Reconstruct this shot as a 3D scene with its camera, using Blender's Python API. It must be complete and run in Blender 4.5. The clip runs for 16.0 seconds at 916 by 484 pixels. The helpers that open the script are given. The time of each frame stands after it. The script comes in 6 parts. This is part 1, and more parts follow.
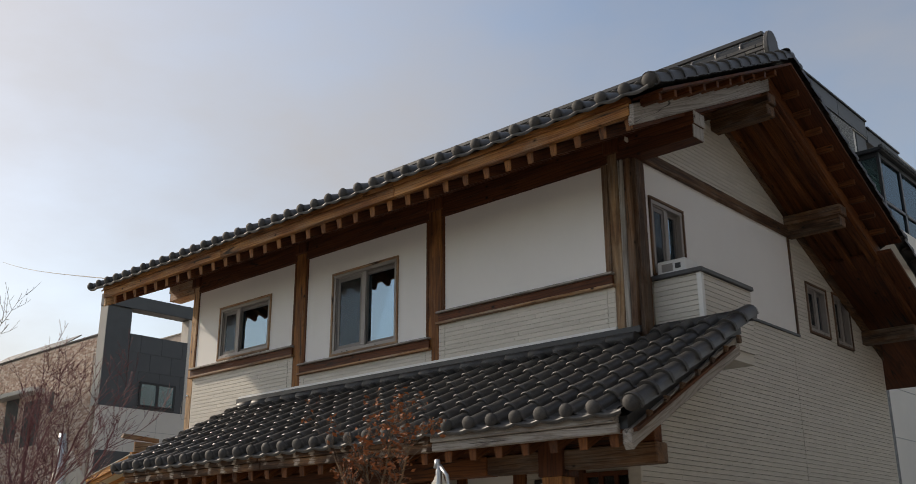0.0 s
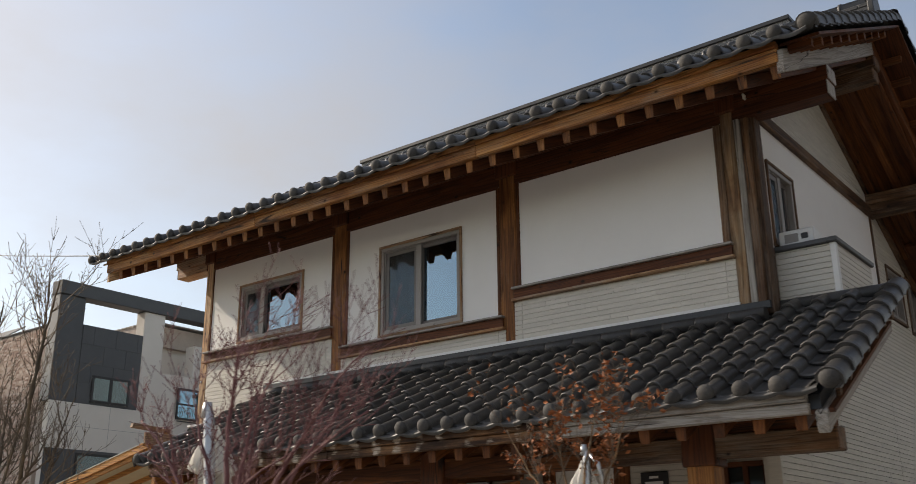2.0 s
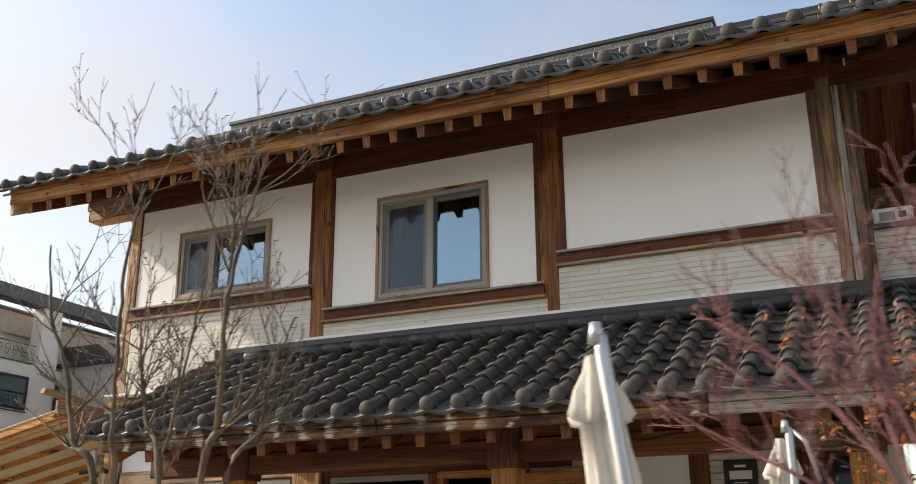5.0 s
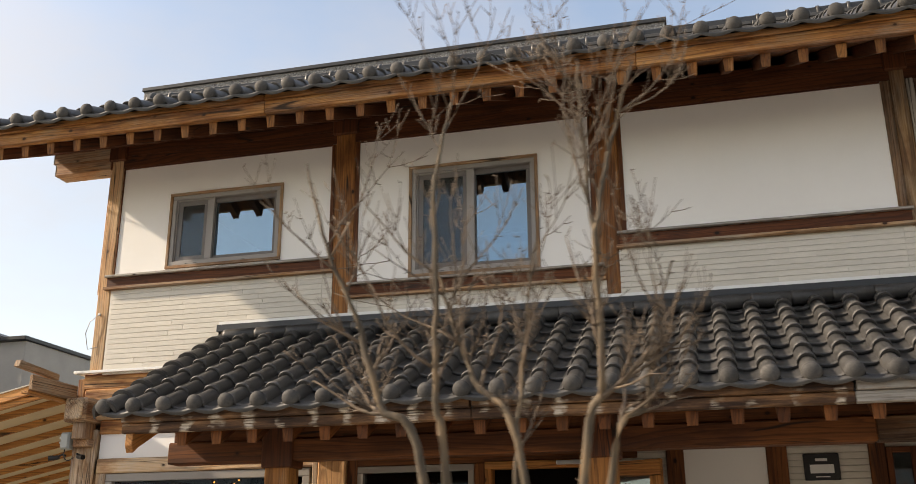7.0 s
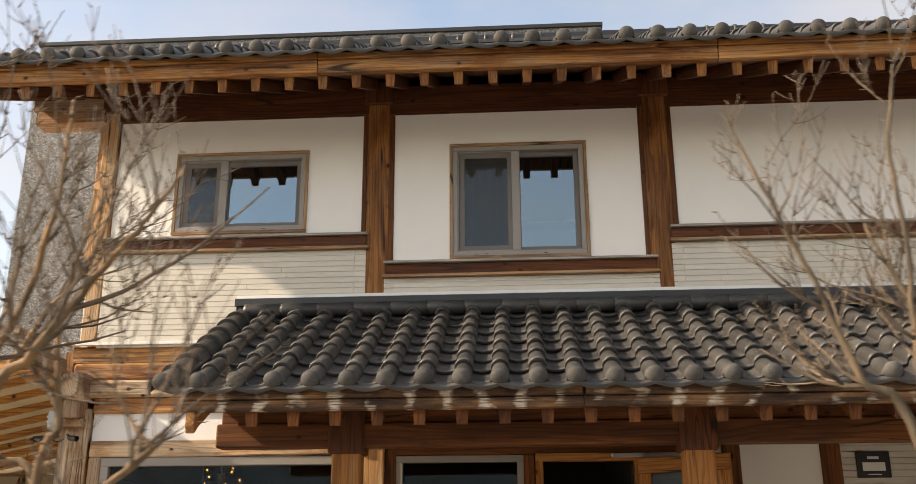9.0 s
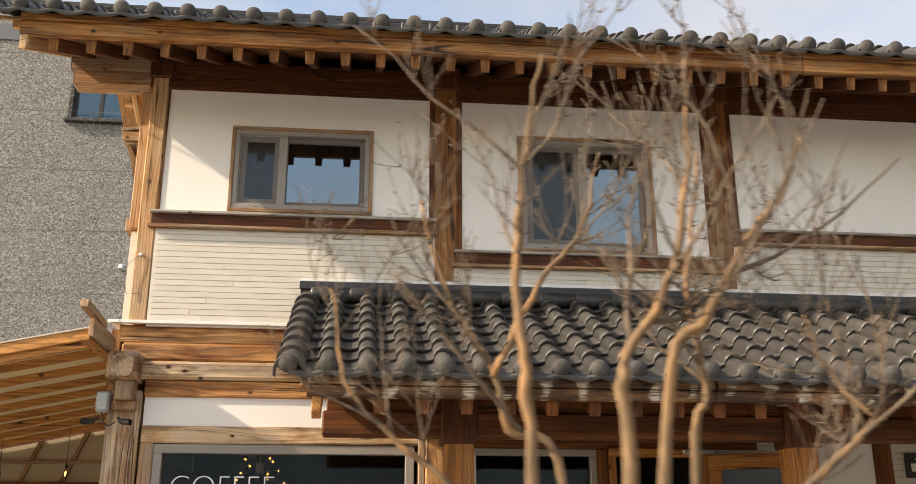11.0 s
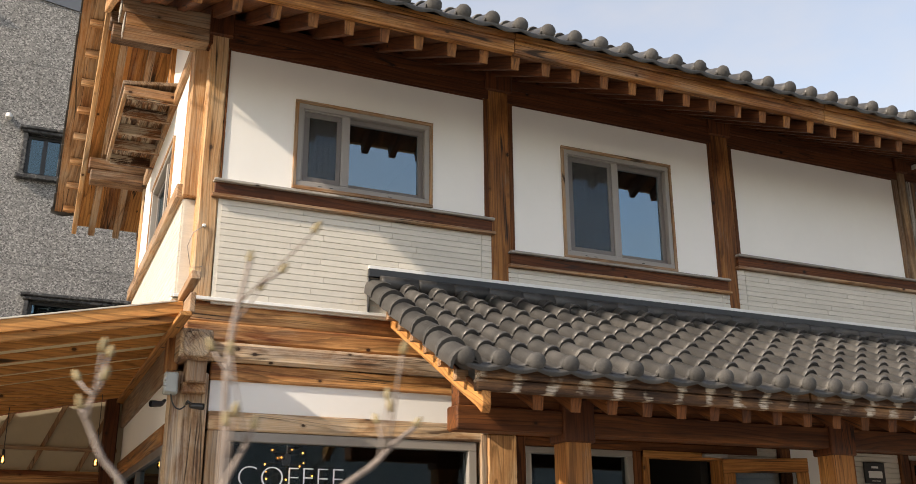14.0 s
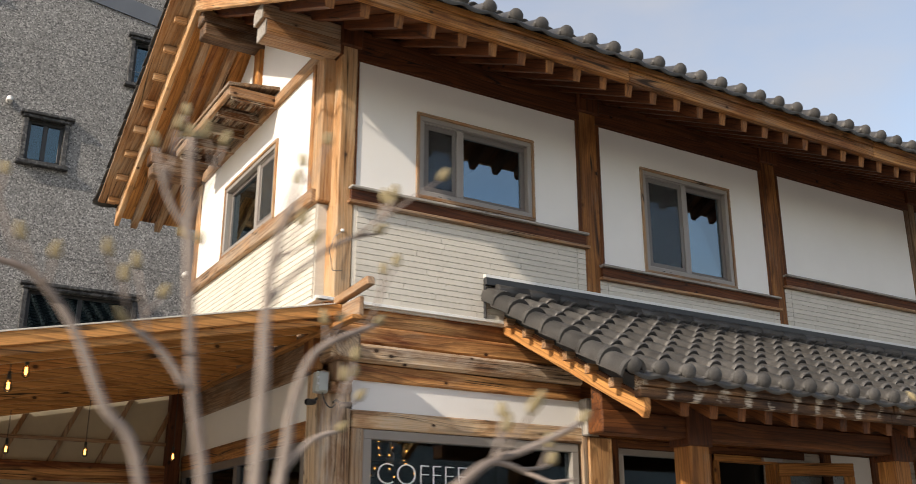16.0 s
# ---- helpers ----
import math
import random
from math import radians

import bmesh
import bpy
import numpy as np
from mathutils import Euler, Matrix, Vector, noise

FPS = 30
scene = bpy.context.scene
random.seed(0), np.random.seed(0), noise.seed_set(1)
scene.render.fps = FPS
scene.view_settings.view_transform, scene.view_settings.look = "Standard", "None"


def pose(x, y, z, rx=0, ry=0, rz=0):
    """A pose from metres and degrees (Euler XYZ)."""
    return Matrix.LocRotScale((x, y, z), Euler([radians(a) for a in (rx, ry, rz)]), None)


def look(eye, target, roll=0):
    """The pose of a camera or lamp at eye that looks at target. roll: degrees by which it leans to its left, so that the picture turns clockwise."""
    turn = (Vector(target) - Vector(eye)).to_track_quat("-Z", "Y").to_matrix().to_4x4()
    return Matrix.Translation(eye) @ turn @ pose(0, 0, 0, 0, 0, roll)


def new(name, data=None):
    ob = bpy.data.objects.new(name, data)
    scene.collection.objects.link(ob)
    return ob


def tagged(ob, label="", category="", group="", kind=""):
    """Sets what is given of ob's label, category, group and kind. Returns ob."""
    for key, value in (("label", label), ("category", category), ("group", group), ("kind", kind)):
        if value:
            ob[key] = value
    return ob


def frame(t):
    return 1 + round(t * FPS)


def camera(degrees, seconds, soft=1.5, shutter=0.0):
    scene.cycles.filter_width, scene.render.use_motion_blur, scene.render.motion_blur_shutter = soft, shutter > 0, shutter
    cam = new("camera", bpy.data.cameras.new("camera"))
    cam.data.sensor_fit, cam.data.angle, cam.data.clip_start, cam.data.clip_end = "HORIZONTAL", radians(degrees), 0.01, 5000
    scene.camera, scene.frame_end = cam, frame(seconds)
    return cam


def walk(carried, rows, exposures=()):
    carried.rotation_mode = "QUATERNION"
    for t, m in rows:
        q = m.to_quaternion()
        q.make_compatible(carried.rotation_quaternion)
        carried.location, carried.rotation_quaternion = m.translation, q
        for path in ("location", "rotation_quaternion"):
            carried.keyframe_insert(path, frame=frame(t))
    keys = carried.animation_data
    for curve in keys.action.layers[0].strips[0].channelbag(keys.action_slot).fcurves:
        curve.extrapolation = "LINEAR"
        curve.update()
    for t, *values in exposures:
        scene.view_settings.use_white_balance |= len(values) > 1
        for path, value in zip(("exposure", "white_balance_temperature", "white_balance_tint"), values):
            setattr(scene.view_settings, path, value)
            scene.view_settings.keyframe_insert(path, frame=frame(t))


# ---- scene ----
cam = camera(50.3, 16.0, soft=0.6, shutter=0.5)
METRES, EYE, TILT, LEAN, TURN = 18.0, 1.5, 0.0, 0.0, 42.5
ROWS = [
    (0.0, 0.0, 0.0, 0.0, 0.07, 18.07, 0.21),
    (0.5, -0.0236, 0.0199, -0.0002, -0.87, 18.11, 0.3),
    (1.0, -0.0482, 0.0378, 0.0008, -1.72, 18.07, 0.38),
    (1.5, -0.0728, 0.0555, -0.0006, -2.89, 18.18, 0.39),
    (2.0, -0.0963, 0.076, -0.0002, -4.13, 18.24, 0.4),
    (2.5, -0.1209, 0.0946, 0.0007, -5.9, 18.27, 0.33),
    (3.0, -0.1439, 0.1154, 0.0006, -9.41, 18.33, 0.26),
    (3.5, -0.1689, 0.1331, 0.0002, -12.14, 18.31, 0.36),
    (4.0, -0.1936, 0.1507, -0.0015, -14.51, 18.37, 0.24),
    (4.5, -0.2168, 0.171, -0.002, -16.31, 18.36, 0.22),
    (7.0, -0.3319, 0.2778, -0.0028, -27.84, 18.27, 0.32),
    (7.5, -0.3566, 0.2978, -0.0021, -30.39, 18.25, 0.32),
    (8.0, -0.3791, 0.3216, -0.0015, -33.31, 18.2, 0.2),
    (8.5, -0.402, 0.3431, -0.0036, -35.85, 18.31, 0.19),
    (9.0, -0.4232, 0.3665, -0.0043, -38.79, 18.16, 0.22),
    (9.5, -0.4443, 0.3885, -0.0058, -41.12, 18.22, 0.12),
    (10.0, -0.4642, 0.4095, -0.0059, -42.99, 18.19, 0.03),
    (12.5, -0.5652, 0.5347, -0.0087, -57.82, 18.02, 0.17),
    (13.0, -0.5808, 0.5597, -0.0081, -60.52, 17.98, 0.14),
    (13.5, -0.5995, 0.5875, -0.0078, -63.48, 18.0, 0.18),
    (14.0, -0.613, 0.6156, -0.0074, -66.44, 17.96, 0.24),
    (14.5, -0.6281, 0.6402, -0.009, -68.81, 17.94, 0.2),
    (15.0, -0.6441, 0.6678, -0.01, -70.53, 17.85, 0.07),
    (15.5, -0.6623, 0.6938, -0.0097, -72.32, 17.88, -0.03),
    (16.0, -0.6811, 0.719, -0.0095, -73.53, 17.88, -0.01),
]
walk(cam, [(t, pose(0, 0, EYE, TILT, LEAN, TURN) @ pose(METRES * x, METRES * y, METRES * z, 90 + pitch, roll, yaw)) for t, x, y, z, yaw, pitch, roll in ROWS],
     exposures=[(0.0, 0.46, 7500, 12), (1.5, 0.58, 7500, 12), (3.0, 0.83, 7550, 12), (4.5, 1.20, 7700, 12), (7.0, 1.32, 8250, 13), (9.5, 1.53, 8800, 14), (12.5, 1.56, 8250, 13), (16.0, 1.07, 7450, 12)])

# ---- world, sun ----
SUN_DIR = Vector((4.0, 1.0, -2.5)).normalized()
SUN_EL = math.asin(-SUN_DIR.z)
SUN_ROT = math.atan2(-SUN_DIR.x, -SUN_DIR.y)


def build_world():
    w = bpy.data.worlds.new("sky")
    scene.world = w
    w.use_nodes = True
    nt = w.node_tree
    nt.nodes.clear()
    out = nt.nodes.new("ShaderNodeOutputWorld")
    bg = nt.nodes.new("ShaderNodeBackground")
    sky = nt.nodes.new("ShaderNodeTexSky")
    sky.sky_type = "NISHITA"
    sky.sun_disc = False
    sky.sun_elevation = SUN_EL
    sky.sun_rotation = SUN_ROT
    sky.air_density, sky.dust_density, sky.ozone_density = 1.0, 0.8, 1.0
    tc = nt.nodes.new("ShaderNodeTexCoord")
    mp = nt.nodes.new("ShaderNodeMapping")
    mp.inputs["Scale"].default_value = (1.0, 1.0, 2.2)
    mp.inputs["Location"].default_value = (1.35, 0.9, 0.1)
    nz = nt.nodes.new("ShaderNodeTexNoise")
    nz.inputs["Scale"].default_value = 2.1
    nz.inputs["Detail"].default_value = 7
    nz.inputs["Roughness"].default_value = 0.55
    ramp = nt.nodes.new("ShaderNodeValToRGB")
    ramp.color_ramp.elements[0].position = 0.32
    ramp.color_ramp.elements[1].position = 0.74
    ramp.color_ramp.elements[0].color = (0, 0, 0, 1)
    ramp.color_ramp.elements[1].color = (0.8, 0.8, 0.8, 1)
    mix = nt.nodes.new("ShaderNodeMixRGB")
    mix.inputs["Color2"].default_value = CLOUD
    nt.links.new(tc.outputs["Generated"], mp.inputs["Vector"])
    nt.links.new(mp.outputs[0], nz.inputs["Vector"])
    nt.links.new(nz.outputs["Fac"], ramp.inputs["Fac"])
    nt.links.new(ramp.outputs["Color"], mix.inputs["Fac"])
    nt.links.new(sky.outputs["Color"], mix.inputs["Color1"])
    dot = nt.nodes.new("ShaderNodeVectorMath")
    dot.operation = "DOT_PRODUCT"
    dot.inputs[1].default_value = -SUN_DIR
    haze = nt.nodes.new("ShaderNodeMapRange")
    for key, value in (("From Min", 0.5), ("From Max", 1.0), ("To Min", 0.0), ("To Max", 0.2)):
        haze.inputs[key].default_value = value
    mix2 = nt.nodes.new("ShaderNodeMixRGB")
    mix2.inputs["Color2"].default_value = HAZE
    nt.links.new(tc.outputs["Generated"], dot.inputs[0])
    nt.links.new(dot.outputs["Value"], haze.inputs["Value"])
    nt.links.new(haze.outputs[0], mix2.inputs["Fac"])
    nt.links.new(mix.outputs["Color"], mix2.inputs["Color1"])
    nt.links.new(mix2.outputs["Color"], bg.inputs["Color"])
    bg.inputs["Strength"].default_value = SKY
    nt.links.new(bg.outputs[0], out.inputs["Surface"])


SKY, CLOUD, HAZE = 0.122, (2.45, 2.52, 2.74, 1), (8.2, 8.05, 7.85, 1)
build_world()
sun = new("sun", bpy.data.lights.new("sun", "SUN"))
sun.data.energy, sun.data.angle, sun.data.color = 2.4, radians(1.2), (1.0, 0.945, 0.87)
sun.matrix_world = look((-30, -10, 30), Vector((-30, -10, 30)) + SUN_DIR)

# ---- materials ----


class Nodes:
    """A material with a Principled shader, and short ways to wire it."""

    def __init__(self, name, rough=0.6, metal=0.0, spec=0.5):
        self.m = bpy.data.materials.new(name)
        self.m.use_nodes = True
        self.t = self.m.node_tree
        self.p = self.t.nodes["Principled BSDF"]
        self.p.inputs["Roughness"].default_value = rough
        self.p.inputs["Metallic"].default_value = metal
        self.p.inputs["Specular IOR Level"].default_value = spec

    def n(self, kind, **kw):
        node = self.t.nodes.new("ShaderNode" + kind)
        for k, v in kw.items():
            node.inputs[k.replace("_", " ")].default_value = v
        return node

    def l(self, a, b):
        self.t.links.new(a, b)

    def coords(self, scale=(1, 1, 1), shift=True, pitch=0.0):
        """Object coordinates; pitch: the slope of timber that rises along y."""
        tc = self.n("TexCoord")
        mp = self.n("Mapping", Scale=scale)
        src = tc.outputs["Object"]
        if pitch:
            turned = self.n("Mapping", Rotation=(-pitch, 0, 0))
            self.l(src, turned.inputs["Vector"])
            src = turned.outputs[0]
        if shift:
            oi = self.n("ObjectInfo")
            ml = self.n("VectorMath")
            ml.operation = "MULTIPLY_ADD"
            cx = self.n("CombineXYZ")
            for i in range(3):
                self.l(oi.outputs["Random"], cx.inputs[i])
            self.l(cx.outputs[0], ml.inputs[0])
            ml.inputs[1].default_value = (37.0, 53.0, 71.0)
            self.l(src, ml.inputs[2])
            src = ml.outputs[0]
        self.l(src, mp.inputs["Vector"])
        return mp.outputs[0]

    def noise(self, vec, scale, detail=4, rough=0.55, dist=0.0):
        nz = self.n("TexNoise", Scale=scale, Detail=detail, Roughness=rough, Distortion=dist)
        self.l(vec, nz.inputs["Vector"])
        return nz.outputs["Fac"]

    def ramp(self, fac, stops):
        r = self.n("ValToRGB")
        el = r.color_ramp.elements
        while len(el) < len(stops):
            el.new(0.5)
        for e, (p, c) in zip(el, stops):
            e.position = p
            e.color = (*c, 1) if len(c) == 3 else c
        self.l(fac, r.inputs["Fac"])
        return r.outputs["Color"]

    def mix(self, fac, a, b, mode="MIX"):
        m = self.n("MixRGB")
        m.blend_type = mode
        for v, k in ((fac, "Fac"), (a, "Color1"), (b, "Color2")):
            if isinstance(v, (int, float)):
                m.inputs[k].default_value = v
            elif isinstance(v, tuple):
                m.inputs[k].default_value = (*v, 1)
            else:
                self.l(v, m.inputs[k])
        return m.outputs["Color"]

    def color(self, c):
        if isinstance(c, tuple):
            self.p.inputs["Base Color"].default_value = (*c, 1)
        else:
            self.l(c, self.p.inputs["Base Color"])
        return self

    def bump(self, h, strength=0.3, distance=0.01):
        b = self.n("Bump", Strength=strength, Distance=distance)
        self.l(h, b.inputs["Height"])
        self.l(b.outputs[0], self.p.inputs["Normal"])
        return self

    def roughen(self, fac, lo, hi):
        self.l(self.ramp(fac, [(0.3, (lo,) * 3), (0.7, (hi,) * 3)]), self.p.inputs["Roughness"])
        return self


def grey(v):
    return (v, v, v)


def wood(name, light, dark, axis="x", worn=0.0, rough=0.62, knots=True, worn_colour=(0.34, 0.31, 0.28), patch=1.6, sharp=False, stained=0.6, streak=0.5, checks=0.45, knotty=0.88):
    """Flat-sawn pine: growth rings that arch along the grain, knots, drying cracks, tint for each piece, grey weathering.
    axis: the way of the grain; s and r run up the front and the rear slopes of the roofs."""
    k = Nodes(name, rough, spec=0.3)
    i = {"x": 0, "y": 1, "z": 2, "s": 1, "r": 1}[axis]
    pitch = {"s": 0.455, "r": -0.455}.get(axis, 0.0)

    def drawn(across, along):
        s = [across] * 3
        s[i] = along
        return k.coords(tuple(s), pitch=pitch)

    def math_node(op, a, b):
        m = k.n("Math")
        m.operation = op
        for v, p in ((a, m.inputs[0]), (b, m.inputs[1])):
            if isinstance(v, (int, float)):
                p.default_value = v
            else:
                k.l(v, p)
        return m.outputs[0]

    cross = k.n("VectorMath")
    cross.operation = "DOT_PRODUCT"
    way = [0.8, 0.8, 0.8]
    way[i] = 0.0
    cross.inputs[1].default_value = way
    k.l(k.coords(pitch=pitch), cross.inputs[0])
    arch = k.noise(drawn(3.4, 0.34), 1.0, 2, 0.5, 0.3)
    wobble = k.noise(drawn(16.0, 1.1), 1.0, 2, 0.5)
    phase = math_node("MULTIPLY", cross.outputs["Value"], 26.0)
    phase = math_node("ADD", phase, math_node("MULTIPLY", arch, 10.0))
    phase = math_node("ADD", phase, math_node("MULTIPLY", wobble, 1.3))
    saw = math_node("FRACT", phase, 0.0)
    rings = k.ramp(saw, [(0.0, grey(0.98)), (0.10, grey(1.0)), (0.60, grey(0.88)), (0.80, grey(0.42)), (0.93, grey(0.26)), (1.0, grey(0.95))])
    tone = k.noise(drawn(6.0, 0.6), 1.0, 6, 0.62, 0.5)
    calm = tuple(a * 0.62 + b * 0.38 for a, b in zip(light, dark))
    low = tuple(a * streak + b * (1 - streak) for a, b in zip(dark, calm))
    high = tuple(a * (0.4 + 0.6 * streak) + b * 0.6 * (1 - streak) for a, b in zip(light, calm))
    col = k.ramp(tone, [(0.40, low), (0.50, tuple((a + b) / 2 for a, b in zip(low, high))), (0.58, high)])
    col = k.mix(0.6, col, rings, "MULTIPLY")
    fine = k.noise(drawn(95.0, 2.6), 1.0, 4, 0.65)
    col = k.mix(0.42, col, k.ramp(fine, [(0.38, grey(0.45)), (0.56, grey(1.08))]), "MULTIPLY")
    oi = k.n("ObjectInfo")
    col = k.mix(0.6, col, k.ramp(oi.outputs["Random"], [(0.0, (0.74, 0.70, 0.66)), (0.5, (0.95, 0.93, 0.91)), (1.0, (1.08, 1.05, 1.0))]), "MULTIPLY")
    big = k.noise(drawn(1.7 * patch, 0.75 * patch), 1.0, 6, 0.68, 0.4)
    stain = k.ramp(big, [(0.32, (0.52, 0.38, 0.30)), (0.50, (1.0, 1.0, 1.0))])
    col = k.mix(stained, col, stain, "MULTIPLY")
    if worn:
        lo, hi = max(0.0, 0.60 - worn * 0.42), 0.80 - worn * 0.40
        if sharp:
            lo, hi = (lo + hi) / 2 - 0.03, (lo + hi) / 2 + 0.05
        mask = k.ramp(k.mix(0.35, big, fine), [(lo, grey(0.0)), (hi, grey(min(1.0, 0.45 + worn)))])
        wc = k.mix(fine, tuple(c * 0.4 for c in worn_colour), worn_colour)
        wc = k.mix(0.45, wc, rings, "MULTIPLY")
        col = k.mix(mask, col, wc)
    if knots:
        vor = k.n("TexVoronoi", Scale=1.0)
        k.l(drawn(10.0, 7.0), vor.inputs["Vector"])
        sep = k.n("SeparateColor")
        k.l(vor.outputs["Color"], sep.inputs[0])
        some = k.ramp(sep.outputs[0], [(knotty, grey(0.0)), (knotty + 0.02, grey(1.0))])
        kn = k.ramp(vor.outputs["Distance"], [(0.10, grey(1.0)), (0.14, grey(0.85)), (0.165, grey(0.4)), (0.30, grey(0.0))])
        col = k.mix(k.mix(1.0, kn, some, "MULTIPLY"), col, tuple(c * 0.18 for c in dark))
    lines = k.ramp(math_node("FRACT", math_node("MULTIPLY", phase, 0.5), 0.0), [(0.0, grey(0.0)), (0.03, grey(1.0)), (0.12, grey(1.0)), (0.22, grey(0.0))])
    where = k.ramp(k.noise(drawn(5.0, 0.9), 1.0, 4, 0.6, 0.8), [(0.50, grey(0.0)), (0.60, grey(1.0))])
    soot = k.mix(1.0, k.mix(1.0, lines, where, "MULTIPLY"), grey(checks), "MULTIPLY")
    col = k.mix(soot, col, tuple(c * 0.22 for c in dark))
    crack = k.noise(drawn(6.0, 0.32), 1.0, 2, 0.4, 0.6)
    line = k.ramp(crack, [(0.487, grey(0.0)), (0.496, grey(0.9)), (0.504, grey(0.9)), (0.513, grey(0.0))])
    spots = k.ramp(k.noise(k.coords((1.1, 1.1, 1.1)), 1.3, 2, 0.5), [(0.5, grey(0.0)), (0.6, grey(1.0))])
    line = k.mix(1.0, line, spots, "MULTIPLY")
    col = k.mix(line, col, (0.012, 0.008, 0.006))
    k.color(col).bump(k.mix(0.5, rings, fine), 0.3, 0.006).roughen(big, rough - 0.08, rough + 0.15)
    return k.m


def plain(name, colour, rough=0.5, metal=0.0, var=0.12, scale=3.0, bump=0.05, spec=0.5):
    """Paint or plastic with a faint unevenness and soiling."""
    k = Nodes(name, rough, metal, spec)
    v = k.coords()
    a = k.noise(v, scale, 6, 0.6)
    f = k.noise(v, scale * 30, 3, 0.6)
    c = k.mix(1.0, colour, k.ramp(a, [(0.3, grey(1 - var)), (0.7, grey(1.0))]), "MULTIPLY")
    k.color(c)
    if bump:
        k.bump(f, bump, 0.004)
    k.roughen(a, max(0.03, rough - 0.06), rough + 0.08)
    return k.m


def speckle(name, base, dark, light, size, joint=None, rough=0.8, bump=0.3):
    """Granite: dark and light grains on a grey ground with broad stains."""
    k = Nodes(name, rough, spec=0.35)
    v = k.coords(shift=False)
    n1 = k.noise(v, size, 3, 0.7)
    vor = k.n("TexVoronoi", Scale=size * 0.8)
    k.l(v, vor.inputs["Vector"])
    cell = k.n("SeparateColor")
    k.l(vor.outputs["Color"], cell.inputs[0])
    col = k.ramp(cell.outputs[0], [(0.12, dark), (0.3, base), (0.72, base), (0.9, light)])
    col = k.mix(0.28, col, k.ramp(n1, [(0.3, dark), (0.7, light)]))
    big = k.noise(v, 0.55, 7, 0.65)
    col = k.mix(0.6, col, k.ramp(big, [(0.3, grey(0.7)), (0.7, grey(1.05))]), "MULTIPLY")
    k.color(col).bump(n1, bump, 0.01)
    return k.m


def siding_material():
    k = Nodes("cream_siding", 0.55, spec=0.35)
    v = k.coords((0.8, 0.8, 6.0))
    a = k.noise(v, 3.0, 5, 0.6)
    fine = k.noise(k.coords((6, 6, 60)), 2.0, 4, 0.7)
    oi = k.n("ObjectInfo")
    c = k.mix(1.0, (0.70, 0.66, 0.585), k.ramp(a, [(0.3, grey(0.86)), (0.7, grey(1.0))]), "MULTIPLY")
    c = k.mix(1.0, c, k.ramp(oi.outputs["Random"], [(0, grey(0.94)), (1, grey(1.0))]), "MULTIPLY")
    c = k.mix(0.25, c, k.ramp(fine, [(0.35, grey(0.7)), (0.6, grey(1))]), "MULTIPLY")
    k.color(c).bump(fine, 0.25, 0.003)
    return k.m


def tile_material(name="dark_roof_tile", tone=1.0, gloss=(0.36, 0.56), spec=0.5):
    """Fired black clay: sooty grey with a low sheen, paler worn spots and lichen specks."""
    k = Nodes(name, 0.6, spec=spec)
    v = k.coords()
    a = k.noise(v, 5.0, 6, 0.65)
    f = k.noise(v, 70, 3, 0.6)
    oi = k.n("ObjectInfo")
    c = k.ramp(a, [(0.25, (0.036, 0.035, 0.035)), (0.55, (0.066, 0.063, 0.060)), (0.8, (0.115, 0.106, 0.096))])
    c = k.mix(1.0, c, k.ramp(oi.outputs["Random"], [(0, grey(0.78 * tone)), (1, grey(1.15 * tone))]), "MULTIPLY")
    c = k.mix(0.5, c, k.ramp(f, [(0.35, grey(0.65)), (0.65, grey(1.1))]), "MULTIPLY")
    sp = k.noise(v, 26, 2, 0.5)
    c = k.mix(k.ramp(sp, [(0.73, grey(0)), (0.79, grey(0.6))]), c, (0.2, 0.19, 0.17))
    k.color(c).bump(f, 0.25, 0.003).roughen(a, *gloss)
    return k.m


def glass_material(name, gloss=0.4, tint=(0.55, 0.6, 0.6)):
    k = Nodes(name)
    t = k.t
    tr = k.n("BsdfTransparent", Color=(*tint, 1))
    gl = k.n("BsdfGlossy", Color=(0.48, 0.65, 0.77, 1), Roughness=0.0)
    lw = k.n("LayerWeight", Blend=0.25)
    mp = k.n("MapRange")
    mp.inputs["To Min"].default_value = gloss
    mp.inputs["To Max"].default_value = 1.0
    k.l(lw.outputs["Fresnel"], mp.inputs["Value"])
    nz = k.noise(k.coords((1, 1, 1)), 1.1, 1, 0.4)
    b = k.n("Bump", Strength=0.012, Distance=0.05)
    k.l(nz, b.inputs["Height"])
    k.l(b.outputs[0], gl.inputs["Normal"])
    mx = k.n("MixShader")
    k.l(mp.outputs[0], mx.inputs[0])
    k.l(tr.outputs[0], mx.inputs[1])
    k.l(gl.outputs[0], mx.inputs[2])
    k.l(mx.outputs[0], t.nodes["Material Output"].inputs["Surface"])
    return k.m


def glow(name, colour, power):
    k = Nodes(name)
    e = k.n("Emission", Color=(*colour, 1), Strength=power)
    k.l(e.outputs[0], k.t.nodes["Material Output"].inputs["Surface"])
    return k.m


